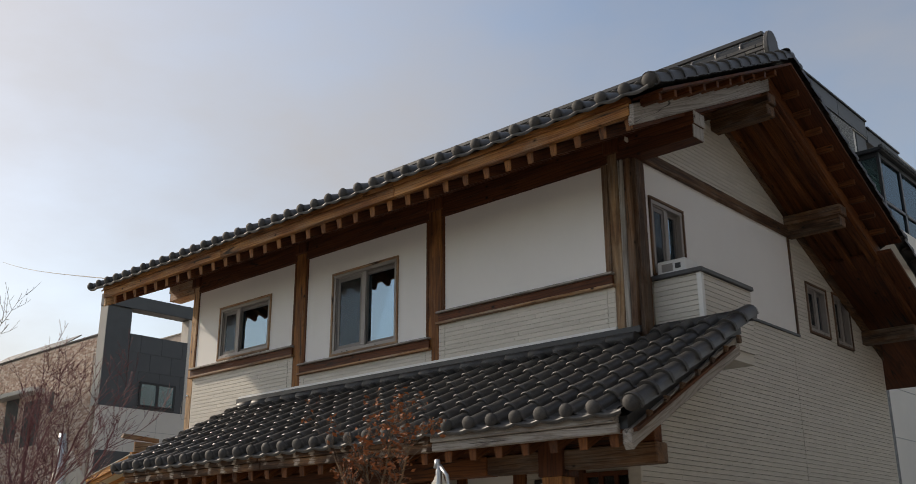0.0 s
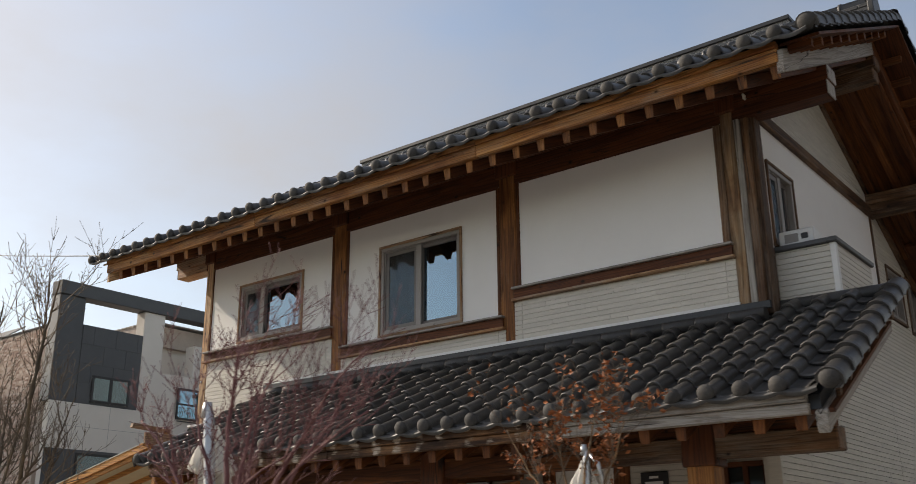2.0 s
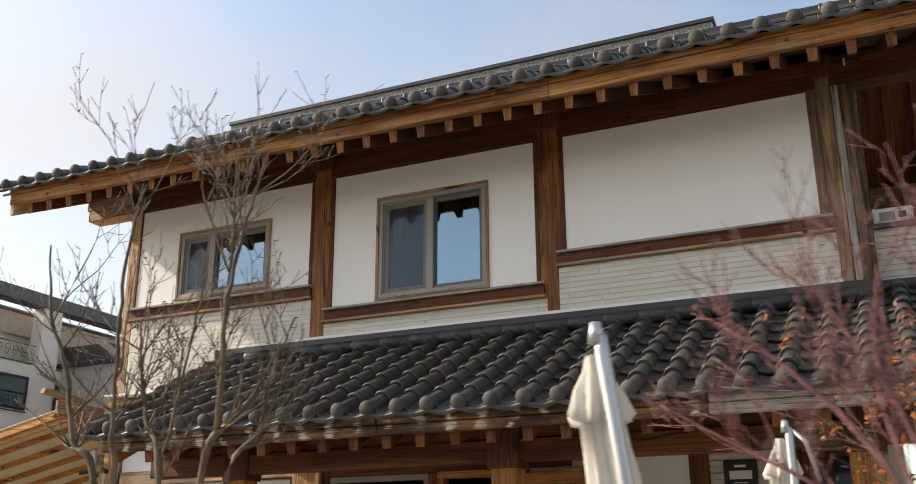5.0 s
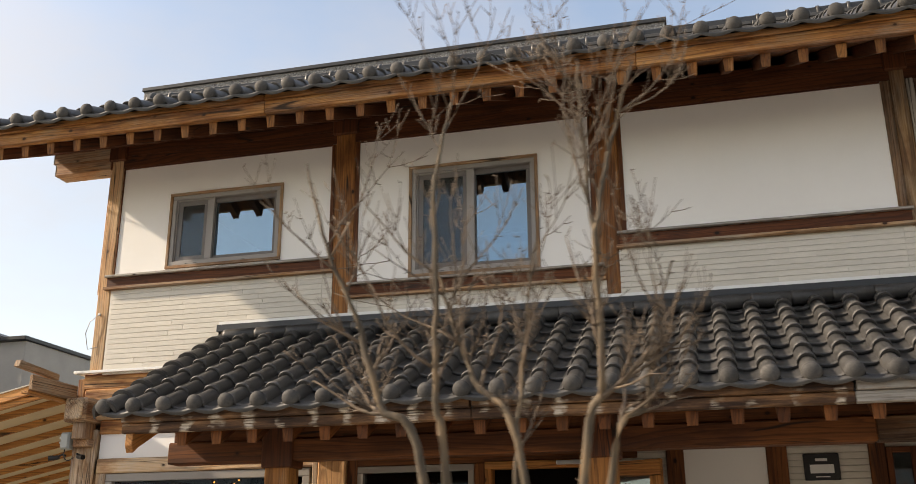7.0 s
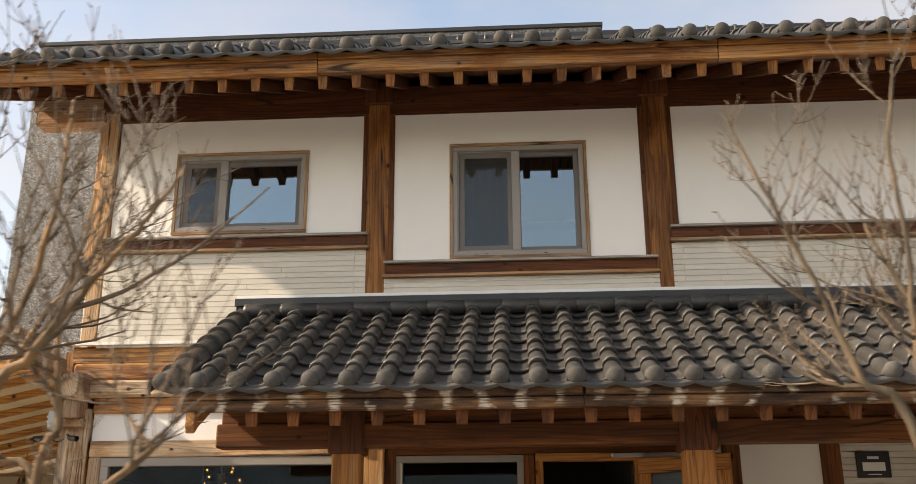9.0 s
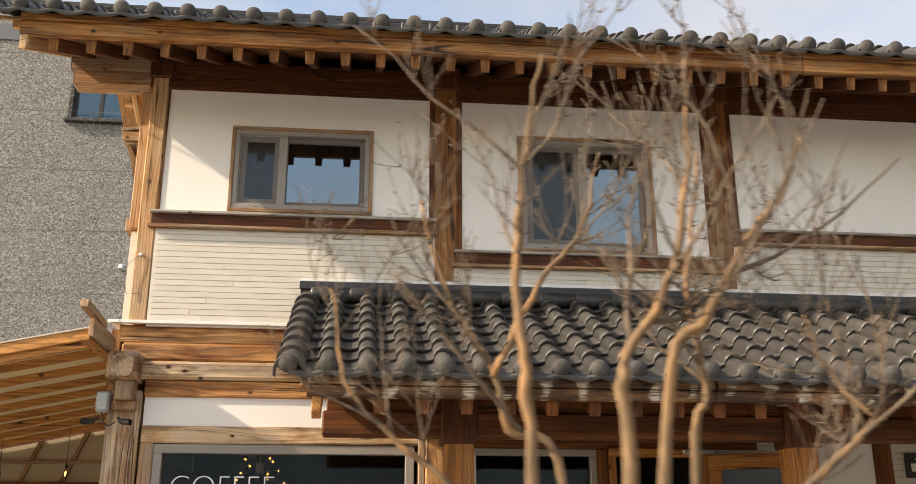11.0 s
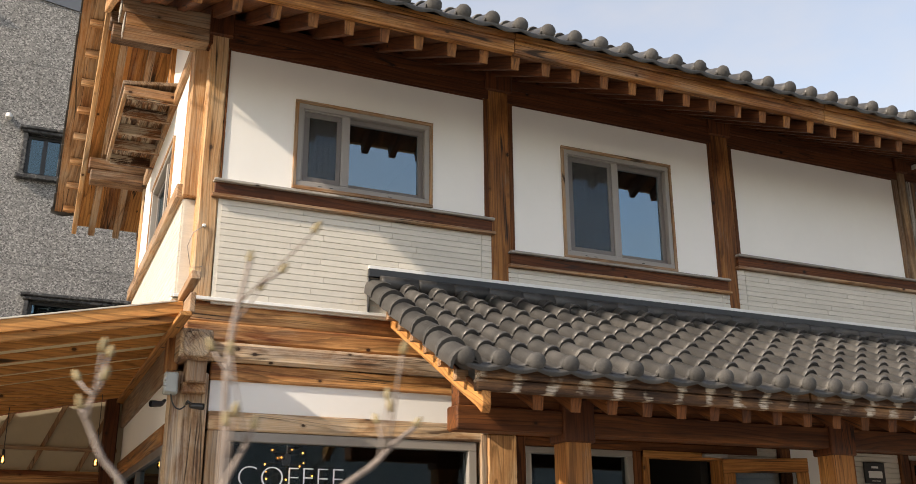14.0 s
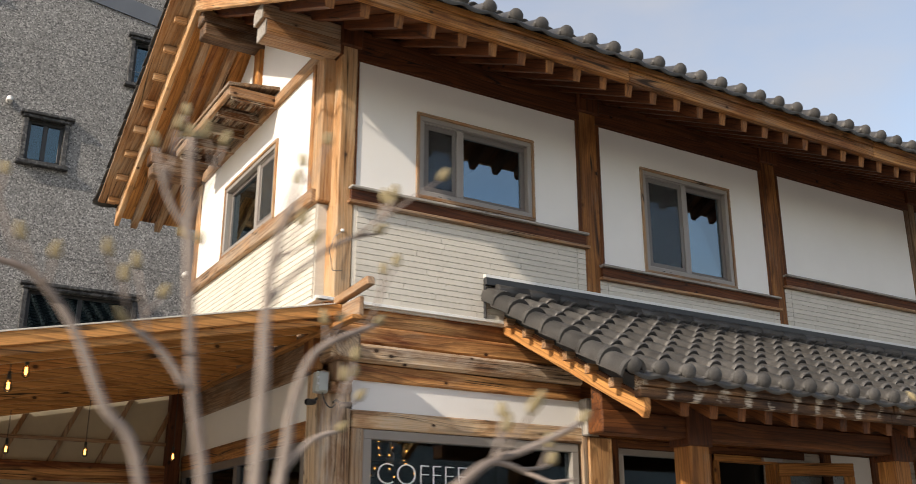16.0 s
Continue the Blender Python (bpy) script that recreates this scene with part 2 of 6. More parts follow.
def bark(name, a, b, c, rough=0.7):
    k = Nodes(name, rough, spec=0.3)
    v = k.coords((1, 1, 0.35))
    n1 = k.noise(v, 9, 5, 0.65)
    n2 = k.noise(v, 60, 3, 0.6)
    col = k.ramp(n1, [(0.3, a), (0.5, b), (0.72, c)])
    col = k.mix(0.4, col, k.ramp(n2, [(0.3, grey(0.5)), (0.7, grey(1))]), "MULTIPLY")
    k.color(col).bump(n2, 0.4, 0.004)
    return k.m


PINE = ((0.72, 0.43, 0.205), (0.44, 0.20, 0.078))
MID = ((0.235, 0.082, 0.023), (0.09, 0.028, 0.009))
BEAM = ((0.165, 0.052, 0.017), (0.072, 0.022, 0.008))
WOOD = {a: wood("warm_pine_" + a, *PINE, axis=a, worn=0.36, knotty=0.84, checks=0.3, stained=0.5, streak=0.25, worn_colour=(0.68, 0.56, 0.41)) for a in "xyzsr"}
# Red-brown stain with soffit and porch shade worked into the colour.
MIDW = {a: wood("shaded_stained_pine_" + a, *MID, axis=a, streak=0.8) for a in "xyzsr"}
# Dark red stain deepened by the eave's shade, both in one colour.
DARK = {a: wood("shaded_stained_beam_" + a, *BEAM, axis=a) for a in "xyzsr"}
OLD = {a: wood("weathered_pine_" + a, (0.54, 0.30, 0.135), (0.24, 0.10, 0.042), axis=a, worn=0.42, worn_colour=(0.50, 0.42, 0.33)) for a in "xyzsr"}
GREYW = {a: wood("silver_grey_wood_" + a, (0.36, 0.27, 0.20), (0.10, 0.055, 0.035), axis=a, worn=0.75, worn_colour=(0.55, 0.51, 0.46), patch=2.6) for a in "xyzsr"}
# Fascia pine in a sunlit tone; the sun's warmth is in the colour.
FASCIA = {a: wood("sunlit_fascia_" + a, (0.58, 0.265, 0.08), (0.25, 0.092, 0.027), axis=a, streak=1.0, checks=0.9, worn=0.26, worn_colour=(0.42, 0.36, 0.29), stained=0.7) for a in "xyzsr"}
DRIP = {a: wood("rain_stained_fascia_" + a, (0.26, 0.115, 0.045), (0.06, 0.024, 0.012), axis=a, worn=0.46, worn_colour=(0.58, 0.49, 0.39), patch=3.4, sharp=True, streak=1.0, checks=0.6, knotty=0.9) for a in "xyz"}


def drip_board():
    """Fascia with pale scoured patches where each row of tiles sheds its rain, dark wet wood between them."""
    k = Nodes("rain_scoured_fascia", 0.75, spec=0.25)
    v = k.coords(shift=False)
    sep = k.n("SeparateXYZ")
    k.l(v, sep.inputs[0])
    wob = k.noise(k.coords((5, 5, 9), shift=False), 1.0, 3, 0.6)
    m = k.n("Math")
    m.operation = "MULTIPLY_ADD"
    k.l(sep.outputs["X"], m.inputs[0])
    m.inputs[1].default_value, m.inputs[2].default_value = 1 / 0.2857, 43.93
    add = k.n("Math")
    add.operation = "MULTIPLY_ADD"
    k.l(wob, add.inputs[0])
    add.inputs[1].default_value = 0.9
    k.l(m.outputs[0], add.inputs[2])
    fr = k.n("Math")
    fr.operation = "FRACT"
    k.l(add.outputs[0], fr.inputs[0])
    spot = k.ramp(fr.outputs[0], [(0.0, grey(0.0)), (0.10, grey(0.9)), (0.24, grey(1.0)), (0.38, grey(0.0))])
    fine = k.noise(k.coords((3.0, 40, 75), shift=False), 1.0, 4, 0.65)
    some = k.ramp(k.noise(k.coords((2.2, 2.2, 6), shift=False), 1.0, 3, 0.6), [(0.44, grey(0.0)), (0.56, grey(1.0))])
    big = k.noise(k.coords((1.3, 3, 9), shift=False), 1.0, 5, 0.65)
    col = k.ramp(big, [(0.38, (0.036, 0.020, 0.014)), (0.50, (0.10, 0.052, 0.029)), (0.62, (0.26, 0.135, 0.065))])
    col = k.mix(0.5, col, k.ramp(fine, [(0.38, grey(0.35)), (0.56, grey(1.1))]), "MULTIPLY")
    pale = k.ramp(fine, [(0.36, (0.26, 0.20, 0.15)), (0.56, (0.62, 0.54, 0.44))])
    mask = k.mix(1.0, k.mix(1.0, spot, some, "MULTIPLY"), k.ramp(fine, [(0.40, grey(0.1)), (0.5, grey(1.0))]), "MULTIPLY")
    k.color(k.mix(mask, col, pale)).bump(fine, 0.4, 0.006)
    return k.m


SCOURED = drip_board()
POSTW = {a: wood("brown_post_" + a, (0.56, 0.255, 0.075), (0.30, 0.11, 0.03), axis=a, worn=0.12) for a in "xyz"}
STORM = {a: wood("dark_brown_post_" + a, (0.40, 0.17, 0.05), (0.15, 0.055, 0.018), axis=a, worn=0.14, stained=0.8, streak=0.8, knotty=0.86) for a in "xyz"}
# Weathered brown pine with the right gable's shade put into its colour.
DUSK = {a: wood("shaded_brown_pine_" + a, (0.24, 0.125, 0.058), (0.06, 0.030, 0.017), axis=a, worn=0.28, worn_colour=(0.34, 0.29, 0.24), stained=0.8, streak=0.8) for a in "xyzsr"}
KNOTTED = {a: wood("knotty_weathered_pine_" + a, (0.46, 0.29, 0.15), (0.17, 0.09, 0.042), axis=a, worn=0.30, worn_colour=(0.48, 0.42, 0.35), stained=0.9, streak=0.9, knotty=0.82) for a in "xyz"}
AGED = {a: wood("aged_grey_brown_" + a, (0.40, 0.25, 0.135), (0.15, 0.075, 0.04), axis=a, worn=0.35, worn_colour=(0.46, 0.40, 0.34)) for a in "xyzsr"}
CRACKED = {a: wood("cracked_old_log_" + a, (0.72, 0.50, 0.30), (0.24, 0.125, 0.065), axis=a, streak=0.9, checks=0.85, knotty=0.86, worn=0.36, worn_colour=(0.74, 0.65, 0.54), stained=0.8, patch=2.2) for a in "xyz"}
SMOKED = {a: wood("streaked_brown_beam_" + a, (0.72, 0.375, 0.145), (0.20, 0.06, 0.018), axis=a, worn=0.14, worn_colour=(0.62, 0.48, 0.34), stained=0.8, patch=1.1, streak=1.0, checks=0.7, knotty=0.85) for a in "xyz"}
FRESH = {a: wood("new_pine_" + a, (0.70, 0.345, 0.115), (0.42, 0.175, 0.055), axis=a, streak=0.2, checks=0.2, knotty=0.85) for a in "xyzsr"}
WHITE = plain("white_stucco", (0.87, 0.855, 0.83), 0.75, var=0.05, scale=1.2, bump=0.08)
SIDING = siding_material()
TILE = tile_material()
# Brighter rim tone: worn edges plus their highlights put into the colour.
TILERIM = tile_material("worn_lit_rim", 1.6, (0.5, 0.7), 0.4)
TILECAP = tile_material("matt_eave_cap", 1.25, (0.62, 0.8), 0.25)
FRAME = plain("grey_window_plastic", (0.30, 0.275, 0.255), 0.4, var=0.08)
SHOPFRAME = plain("grey_shop_frame", (0.30, 0.275, 0.25), 0.4, var=0.1)
SASH = plain("brown_grey_sash", (0.16, 0.14, 0.13), 0.4, var=0.08)
FLASH = plain("white_metal_flashing", (0.78, 0.78, 0.76), 0.35, var=0.08, bump=0.0)
DARKMETAL = plain("dark_metal_flashing", (0.035, 0.037, 0.04), 0.4, metal=0.2, var=0.2, bump=0.0)
BOXGREY = plain("grey_box_plastic", (0.40, 0.42, 0.40), 0.45, var=0.1)
BLACK = plain("black_plastic", (0.02, 0.02, 0.021), 0.4)
# Near-black walls: the dimness of the rooms is put into the colour.
ROOM = plain("unlit_room_tone", (0.028, 0.026, 0.024), 0.85)


def mesh_material():
    """Fine insect mesh: threads that cover about half of what lies behind."""
    k = Nodes("insect_screen_mesh", 0.8)
    k.p.inputs["Base Color"].default_value = (0.05, 0.05, 0.048, 1)
    tr = k.n("BsdfTransparent")
    mx = k.n("MixShader", Fac=0.38)
    k.l(tr.outputs[0], mx.inputs[1])
    k.l(k.p.outputs[0], mx.inputs[2])
    k.l(mx.outputs[0], k.t.nodes["Material Output"].inputs["Surface"])
    return k.m


MESH = mesh_material()
CURTAIN = plain("pale_curtain_cloth", (0.74, 0.72, 0.68), 0.9)
GLASS = glass_material("window_glass", 0.34)
SHOPGLASS = glass_material("shop_window_glass", 0.08, (0.62, 0.64, 0.65))
TEALGLASS = glass_material("teal_glass", 0.42, (0.3, 0.5, 0.5))
GREENGLASS = glass_material("greenish_glass", 0.14, (0.45, 0.6, 0.56))
GRANITE = speckle("rough_grey_granite", (0.19, 0.188, 0.184), (0.035, 0.035, 0.037), (0.44, 0.43, 0.415), 60.0)
PALESTONE = plain("pale_stone_cladding", (0.72, 0.665, 0.60), 0.8, var=0.14, scale=0.5, bump=0.1)
SLATE = plain("dark_slate_panel", (0.082, 0.084, 0.088), 0.5, var=0.3, scale=0.8, bump=0.05)
# Slate in sunlight: the light is put into this grey.
SUNLIT_FACE = plain("sunlit_slate_face", (0.38, 0.37, 0.35), 0.7, var=0.2, scale=0.7, bump=0.08)
CARVED = speckle("carved_dark_granite", (0.045, 0.047, 0.05), (0.015, 0.015, 0.017), (0.13, 0.13, 0.13), 26.0)
METALBAND = plain("grey_metal_cladding", (0.13, 0.14, 0.155), 0.4, metal=0.3, var=0.1, bump=0.0)
JOINT = plain("grey_joint_mortar", (0.13, 0.13, 0.128), 0.9)
ALLEY = plain("grey_house_render", (0.20, 0.20, 0.20), 0.85, var=0.2, scale=0.9)
CONCRETE = plain("pale_concrete", (0.42, 0.40, 0.37), 0.85, var=0.2, scale=0.9, bump=0.15)
GROUND = plain("paved_ground", (0.27, 0.25, 0.222), 0.9, var=0.3, scale=1.5, bump=0.2)
BRICKWALL = plain("brick_mortar", (0.52, 0.44, 0.38), 0.9, var=0.2)


def cloth(name, colour):
    """Thin cloth that lets some light through."""
    k = Nodes(name, 0.85)
    v = k.coords()
    a = k.noise(v, 4.0, 5, 0.6)
    c = k.mix(1.0, colour, k.ramp(a, [(0.3, grey(0.88)), (0.7, grey(1.0))]), "MULTIPLY")
    k.color(c).bump(k.noise(v, 14.0, 3, 0.5), 0.25, 0.01)
    tl = k.n("BsdfTranslucent")
    k.l(c, tl.inputs["Color"])
    mx = k.n("MixShader", Fac=0.3)
    k.l(k.p.outputs[0], mx.inputs[1])
    k.l(tl.outputs[0], mx.inputs[2])
    k.l(mx.outputs[0], k.t.nodes["Material Output"].inputs["Surface"])
    return k.m


CANVAS = cloth("white_canvas", (0.78, 0.75, 0.69))
CREAM = cloth("cream_canvas", (0.62, 0.54, 0.40))
STEEL = plain("brushed_steel", (0.55, 0.56, 0.57), 0.35, metal=0.8, var=0.1)
GLOWBULB = glow("bulb_filament", (1.0, 0.42, 0.10), 5.0)

# ---- shapes ----


def part(name, bm, material, parent, label="", smooth=False):
    me = bpy.data.meshes.new(name)
    bm.to_mesh(me)
    bm.free()
    if smooth:
        me.shade_smooth()
    me.materials.append(material)
    ob = new(name, me)
    ob.parent = parent
    if label:
        ob["label"] = label
    return ob


def thing(name, label, category, group="", kind="", at=(0, 0, 0)):
    ob = new(name)
    ob.location = at
    ob.empty_display_size = 0.2
    return tagged(ob, label, category, group, kind)


def cuboid(x0, x1, y0, y1, z0, z1, bev=0.0, bm=None, seg=1):
    own = bm is None
    bm = bm or bmesh.new()
    vs = [bm.verts.new((x, y, z)) for x in (x0, x1) for y in (y0, y1) for z in (z0, z1)]
    for f in ((0, 1, 3, 2), (4, 6, 7, 5), (0, 4, 5, 1), (2, 3, 7, 6), (0, 2, 6, 4), (1, 5, 7, 3)):
        bm.faces.new([vs[i] for i in f])
    if bev and own:
        bmesh.ops.bevel(bm, geom=bm.edges[:], offset=bev, segments=seg, affect="EDGES", profile=0.6)
    return bm


def slab(name, parent, mat, x0, x1, y0, y1, z0, z1, bev=0.006, label=""):
    return part(name, cuboid(x0, x1, y0, y1, z0, z1, bev), mat, parent, label)


def prism(pts, axis, a, b, bev=0.0, bm=None):
    """A flat outline drawn out along an axis. pts: (y, z) for x, (x, z) for y, (x, y) for z."""
    own = bm is None
    bm = bm or bmesh.new()

    def at(p, v):
        return {"x": (v, p[0], p[1]), "y": (p[0], v, p[1]), "z": (p[0], p[1], v)}[axis]

    lo = [bm.verts.new(at(p, a)) for p in pts]
    hi = [bm.verts.new(at(p, b)) for p in pts]
    n = len(pts)
    bm.faces.new(lo)
    bm.faces.new(hi[::-1])
    for i in range(n):
        bm.faces.new((lo[i], hi[i], hi[(i + 1) % n], lo[(i + 1) % n]))
    if own:
        bmesh.ops.recalc_face_normals(bm, faces=bm.faces[:])
        if bev:
            bmesh.ops.bevel(bm, geom=bm.edges[:], offset=bev, segments=1, affect="EDGES")
    return bm


def tube(points, radii, sides=8, bm=None, cap=True):
    """A round tube through points with a radius at each."""
    bm = bm or bmesh.new()
    rings = []
    up = Vector((0.31, 0.17, 0.94))
    for i, p in enumerate(points):
        p = Vector(p)
        d = (Vector(points[min(i + 1, len(points) - 1)]) - Vector(points[max(i - 1, 0)])).normalized()
        a = d.cross(up)
        if a.length < 0.05:
            a = d.cross(Vector((1, 0, 0)))
        a.normalize()
        b = d.cross(a)
        r = radii[i]
        rings.append([bm.verts.new(p + r * (math.cos(t) * a + math.sin(t) * b)) for t in (2 * math.pi * j / sides for j in range(sides))])
    for r0, r1 in zip(rings, rings[1:]):
        for j in range(sides):
            f = bm.faces.new((r0[j], r0[(j + 1) % sides], r1[(j + 1) % sides], r1[j]))
            f.smooth = True
    if cap:
        bm.faces.new(rings[0][::-1])
        bm.faces.new(rings[-1])
    return bm


def holed_wall(x0, x1, z0, z1, holes, y0, y1, bm=None):
    """A wall along x between y0 and y1 with rectangular openings (a, b, lo, hi)."""
    bm = bm or bmesh.new()
    xs = sorted({x0, x1, *[h[0] for h in holes], *[h[1] for h in holes]})
    zs = sorted({z0, z1, *[h[2] for h in holes], *[h[3] for h in holes]})
    for a, b in zip(xs, xs[1:]):
        for c, d in zip(zs, zs[1:]):
            mx, mz = (a + b) / 2, (c + d) / 2
            if not any(h[0] < mx < h[1] and h[2] < mz < h[3] for h in holes):
                cuboid(a, b, y0, y1, c, d, bm=bm)
    bmesh.ops.remove_doubles(bm, verts=bm.verts[:], dist=0.0005)
    seen = {}
    for f in bm.faces[:]:
        key = tuple(round(c, 3) for c in f.calc_center_median())
        seen.setdefault(key, []).append(f)
    bmesh.ops.delete(bm, geom=[f for fs in seen.values() if len(fs) > 1 for f in fs], context="FACES_ONLY")
    return bm


def turn_xy(bm, x):
    """Lay a wall built along x (depth y) onto the plane x: its x becomes the world's y."""
    for v in bm.verts:
        v.co = Vector((x + v.co.y, v.co.x, v.co.z))
    bmesh.ops.recalc_face_normals(bm, faces=bm.faces[:])
    return bm

# ---- ground ----
bm = bmesh.new()
bmesh.ops.create_grid(bm, x_segments=8, y_segments=8, size=400)
ground = part("ground", bm, GROUND, None)
tagged(ground, "pale paved forecourt and street round the house", "ground", kind="structure")

# ---- the cafe house ----
house = thing("cafe_house", "two-storey timber-framed cafe with white panels and dark tiled roofs", "house")
WALL_L = -14.51
RIDGE_Y, SLOPE = 11.15, 0.482
VERGE_L, VERGE_R = -15.60, -4.46
rng = random.Random(4)


def deck_z(y):
    """Height of the roof deck's underside (top of the rafters)."""
    return 5.77 + SLOPE * (y - 7.85) if y <= RIDGE_Y else 5.77 + SLOPE * (2 * RIDGE_Y - y - 7.85)


def boards(parent, along, a, b, z0, z1, face, depth=0.018, pitch=0.0565, top=None, holes=(), joint=1.6, flip=1):
    """Rows of narrow siding boards. along x at the plane y = face, or along y at the plane x = face.
    top(z): the stretch (a, b) left at that height; holes: (a, b, lo, hi)."""
    z = z0
    row = 0
    while z < z1 - 0.01:
        h = min(pitch, z1 - z)
        lo, hi = (a, b) if top is None else top(z + h)
        spans = [(lo, hi)]
        for c, d, e, f in holes:
            if z + h > e and z < f:
                spans = [s for p, q in spans for s in ((p, min(q, c)), (max(p, d), q)) if s[1] - s[0] > 0.02]
        for p, q in spans:
            if q - p < 0.03:
                continue
            cuts = [p]
            x = p + rng.uniform(0.3, joint)
            while x < q - 0.2:
                cuts.append(x)
                x += rng.uniform(0.8, joint)
            cuts.append(q)
            for c, d in zip(cuts, cuts[1:]):
                g = 0.0012
                prof = [(0, 0), (-depth * flip, 0.002), (-depth * flip, h - 0.006), (-(depth - 0.003) * flip, h - 0.0035), (-(depth - 0.007) * flip, h - 0.0012), (0, h - 0.0012)]
                if along == "x":
                    bm = prism([(face + depth * flip + u, z + w) for u, w in prof], "x", c + g, d - g)
                else:
                    bm = prism([(face + depth * flip + u, z + w) for u, w in prof], "y", c + g, d - g)
                part("board", bm, SIDING, parent)
        z += pitch
        row += 1


# posts of the upper storey
for x0, x1, z0, mat in ((-14.43, -14.265, 3.50, WOOD), (-11.60, -11.36, 3.94, STORM), (-8.76, -8.51, 3.94, STORM), (-5.86, -5.71, 3.86, KNOTTED)):
    slab("post", house, mat["z"], x0, x1, 8.968, 9.20, z0, 6.12, 0.012)
    slab("post_head", house, DARK["z"], x0 - 0.03, x1 + 0.03, 8.93, 9.22, 6.00, 6.26, 0.012)
for a, b, z0 in ((-14.263, -14.246, 4.45), (-11.645, -11.60, 4.59), (-11.36, -11.315, 4.28), (-8.805, -8.76, 4.28), (-8.51, -8.465, 4.59), (-5.945, -5.862, 4.59)):
    slab("trim", house, DUSK["z"] if a > -6 else MIDW["z"], a, b, 8.972, 9.06, z0, 5.90, 0.004)
for a, b in ((-14.245, -11.645), (-11.315, -8.805), (-8.465, -5.945)):
    slab("trim", house, DARK["x"], a, b, 8.976, 9.06, 5.885, 5.905, 0.004)

slab("trim", house, GREYW["z"], -5.708, -5.645, 8.958, 9.06, 3.86, 5.90, 0.006)
slab("trim", house, DUSK["z"], -5.643, -5.56, 8.975, 9.03, 3.86, 5.90, 0.006)
# wall plate and purlins, their ends run out past the gables
for y0, y1, z0, z1, x0, x1 in ((8.97, 9.20, 5.905, 6.06, -15.20, -4.72), (8.97, 9.20, 6.061, 6.215, -15.24, -4.70)):
    slab("wall_plate", house, DARK["x"], -14.45, x1, y0, y1, z0, z1, 0.005)
    slab("end_grain", house, GREYW["z"], x1, x1 + 0.012, y0, y1, z0, z1, 0.004)
    slab("wall_plate", house, OLD["x"], x0, -14.452, y0, y1, z0, z1, 0.008)
    slab("end_grain", house, GREYW["z"], x0 - 0.012, x0, y0, y1, z0, z1, 0.004)
for y, z, x0 in ((RIDGE_Y, 7.08, -15.22), (13.14, 6.08, -15.20)):
    for k in (0, 1):
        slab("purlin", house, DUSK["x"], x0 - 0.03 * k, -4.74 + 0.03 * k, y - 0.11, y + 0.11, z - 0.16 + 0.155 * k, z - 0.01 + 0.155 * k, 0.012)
slab("purlin", house, DUSK["x"], -9.0, -4.74, 15.52, 15.72, 4.72, 4.93, 0.012)

# white panels with their window openings
W1, W2 = (-13.61, -12.21, 4.61, 5.51), (-10.745, -9.345, 4.285, 5.53)
for a, b, z0, z1, holes in ((-14.25, -11.58, 4.56, 5.92, [W1]), (-11.38, -8.74, 4.26, 5.92, [W2]), (-8.53, -5.78, 4.56, 5.92, [])):
    bm = holed_wall(a, b, z0, z1, holes, 8.986, 9.15)
    part("white_panel", bm, WHITE, house)


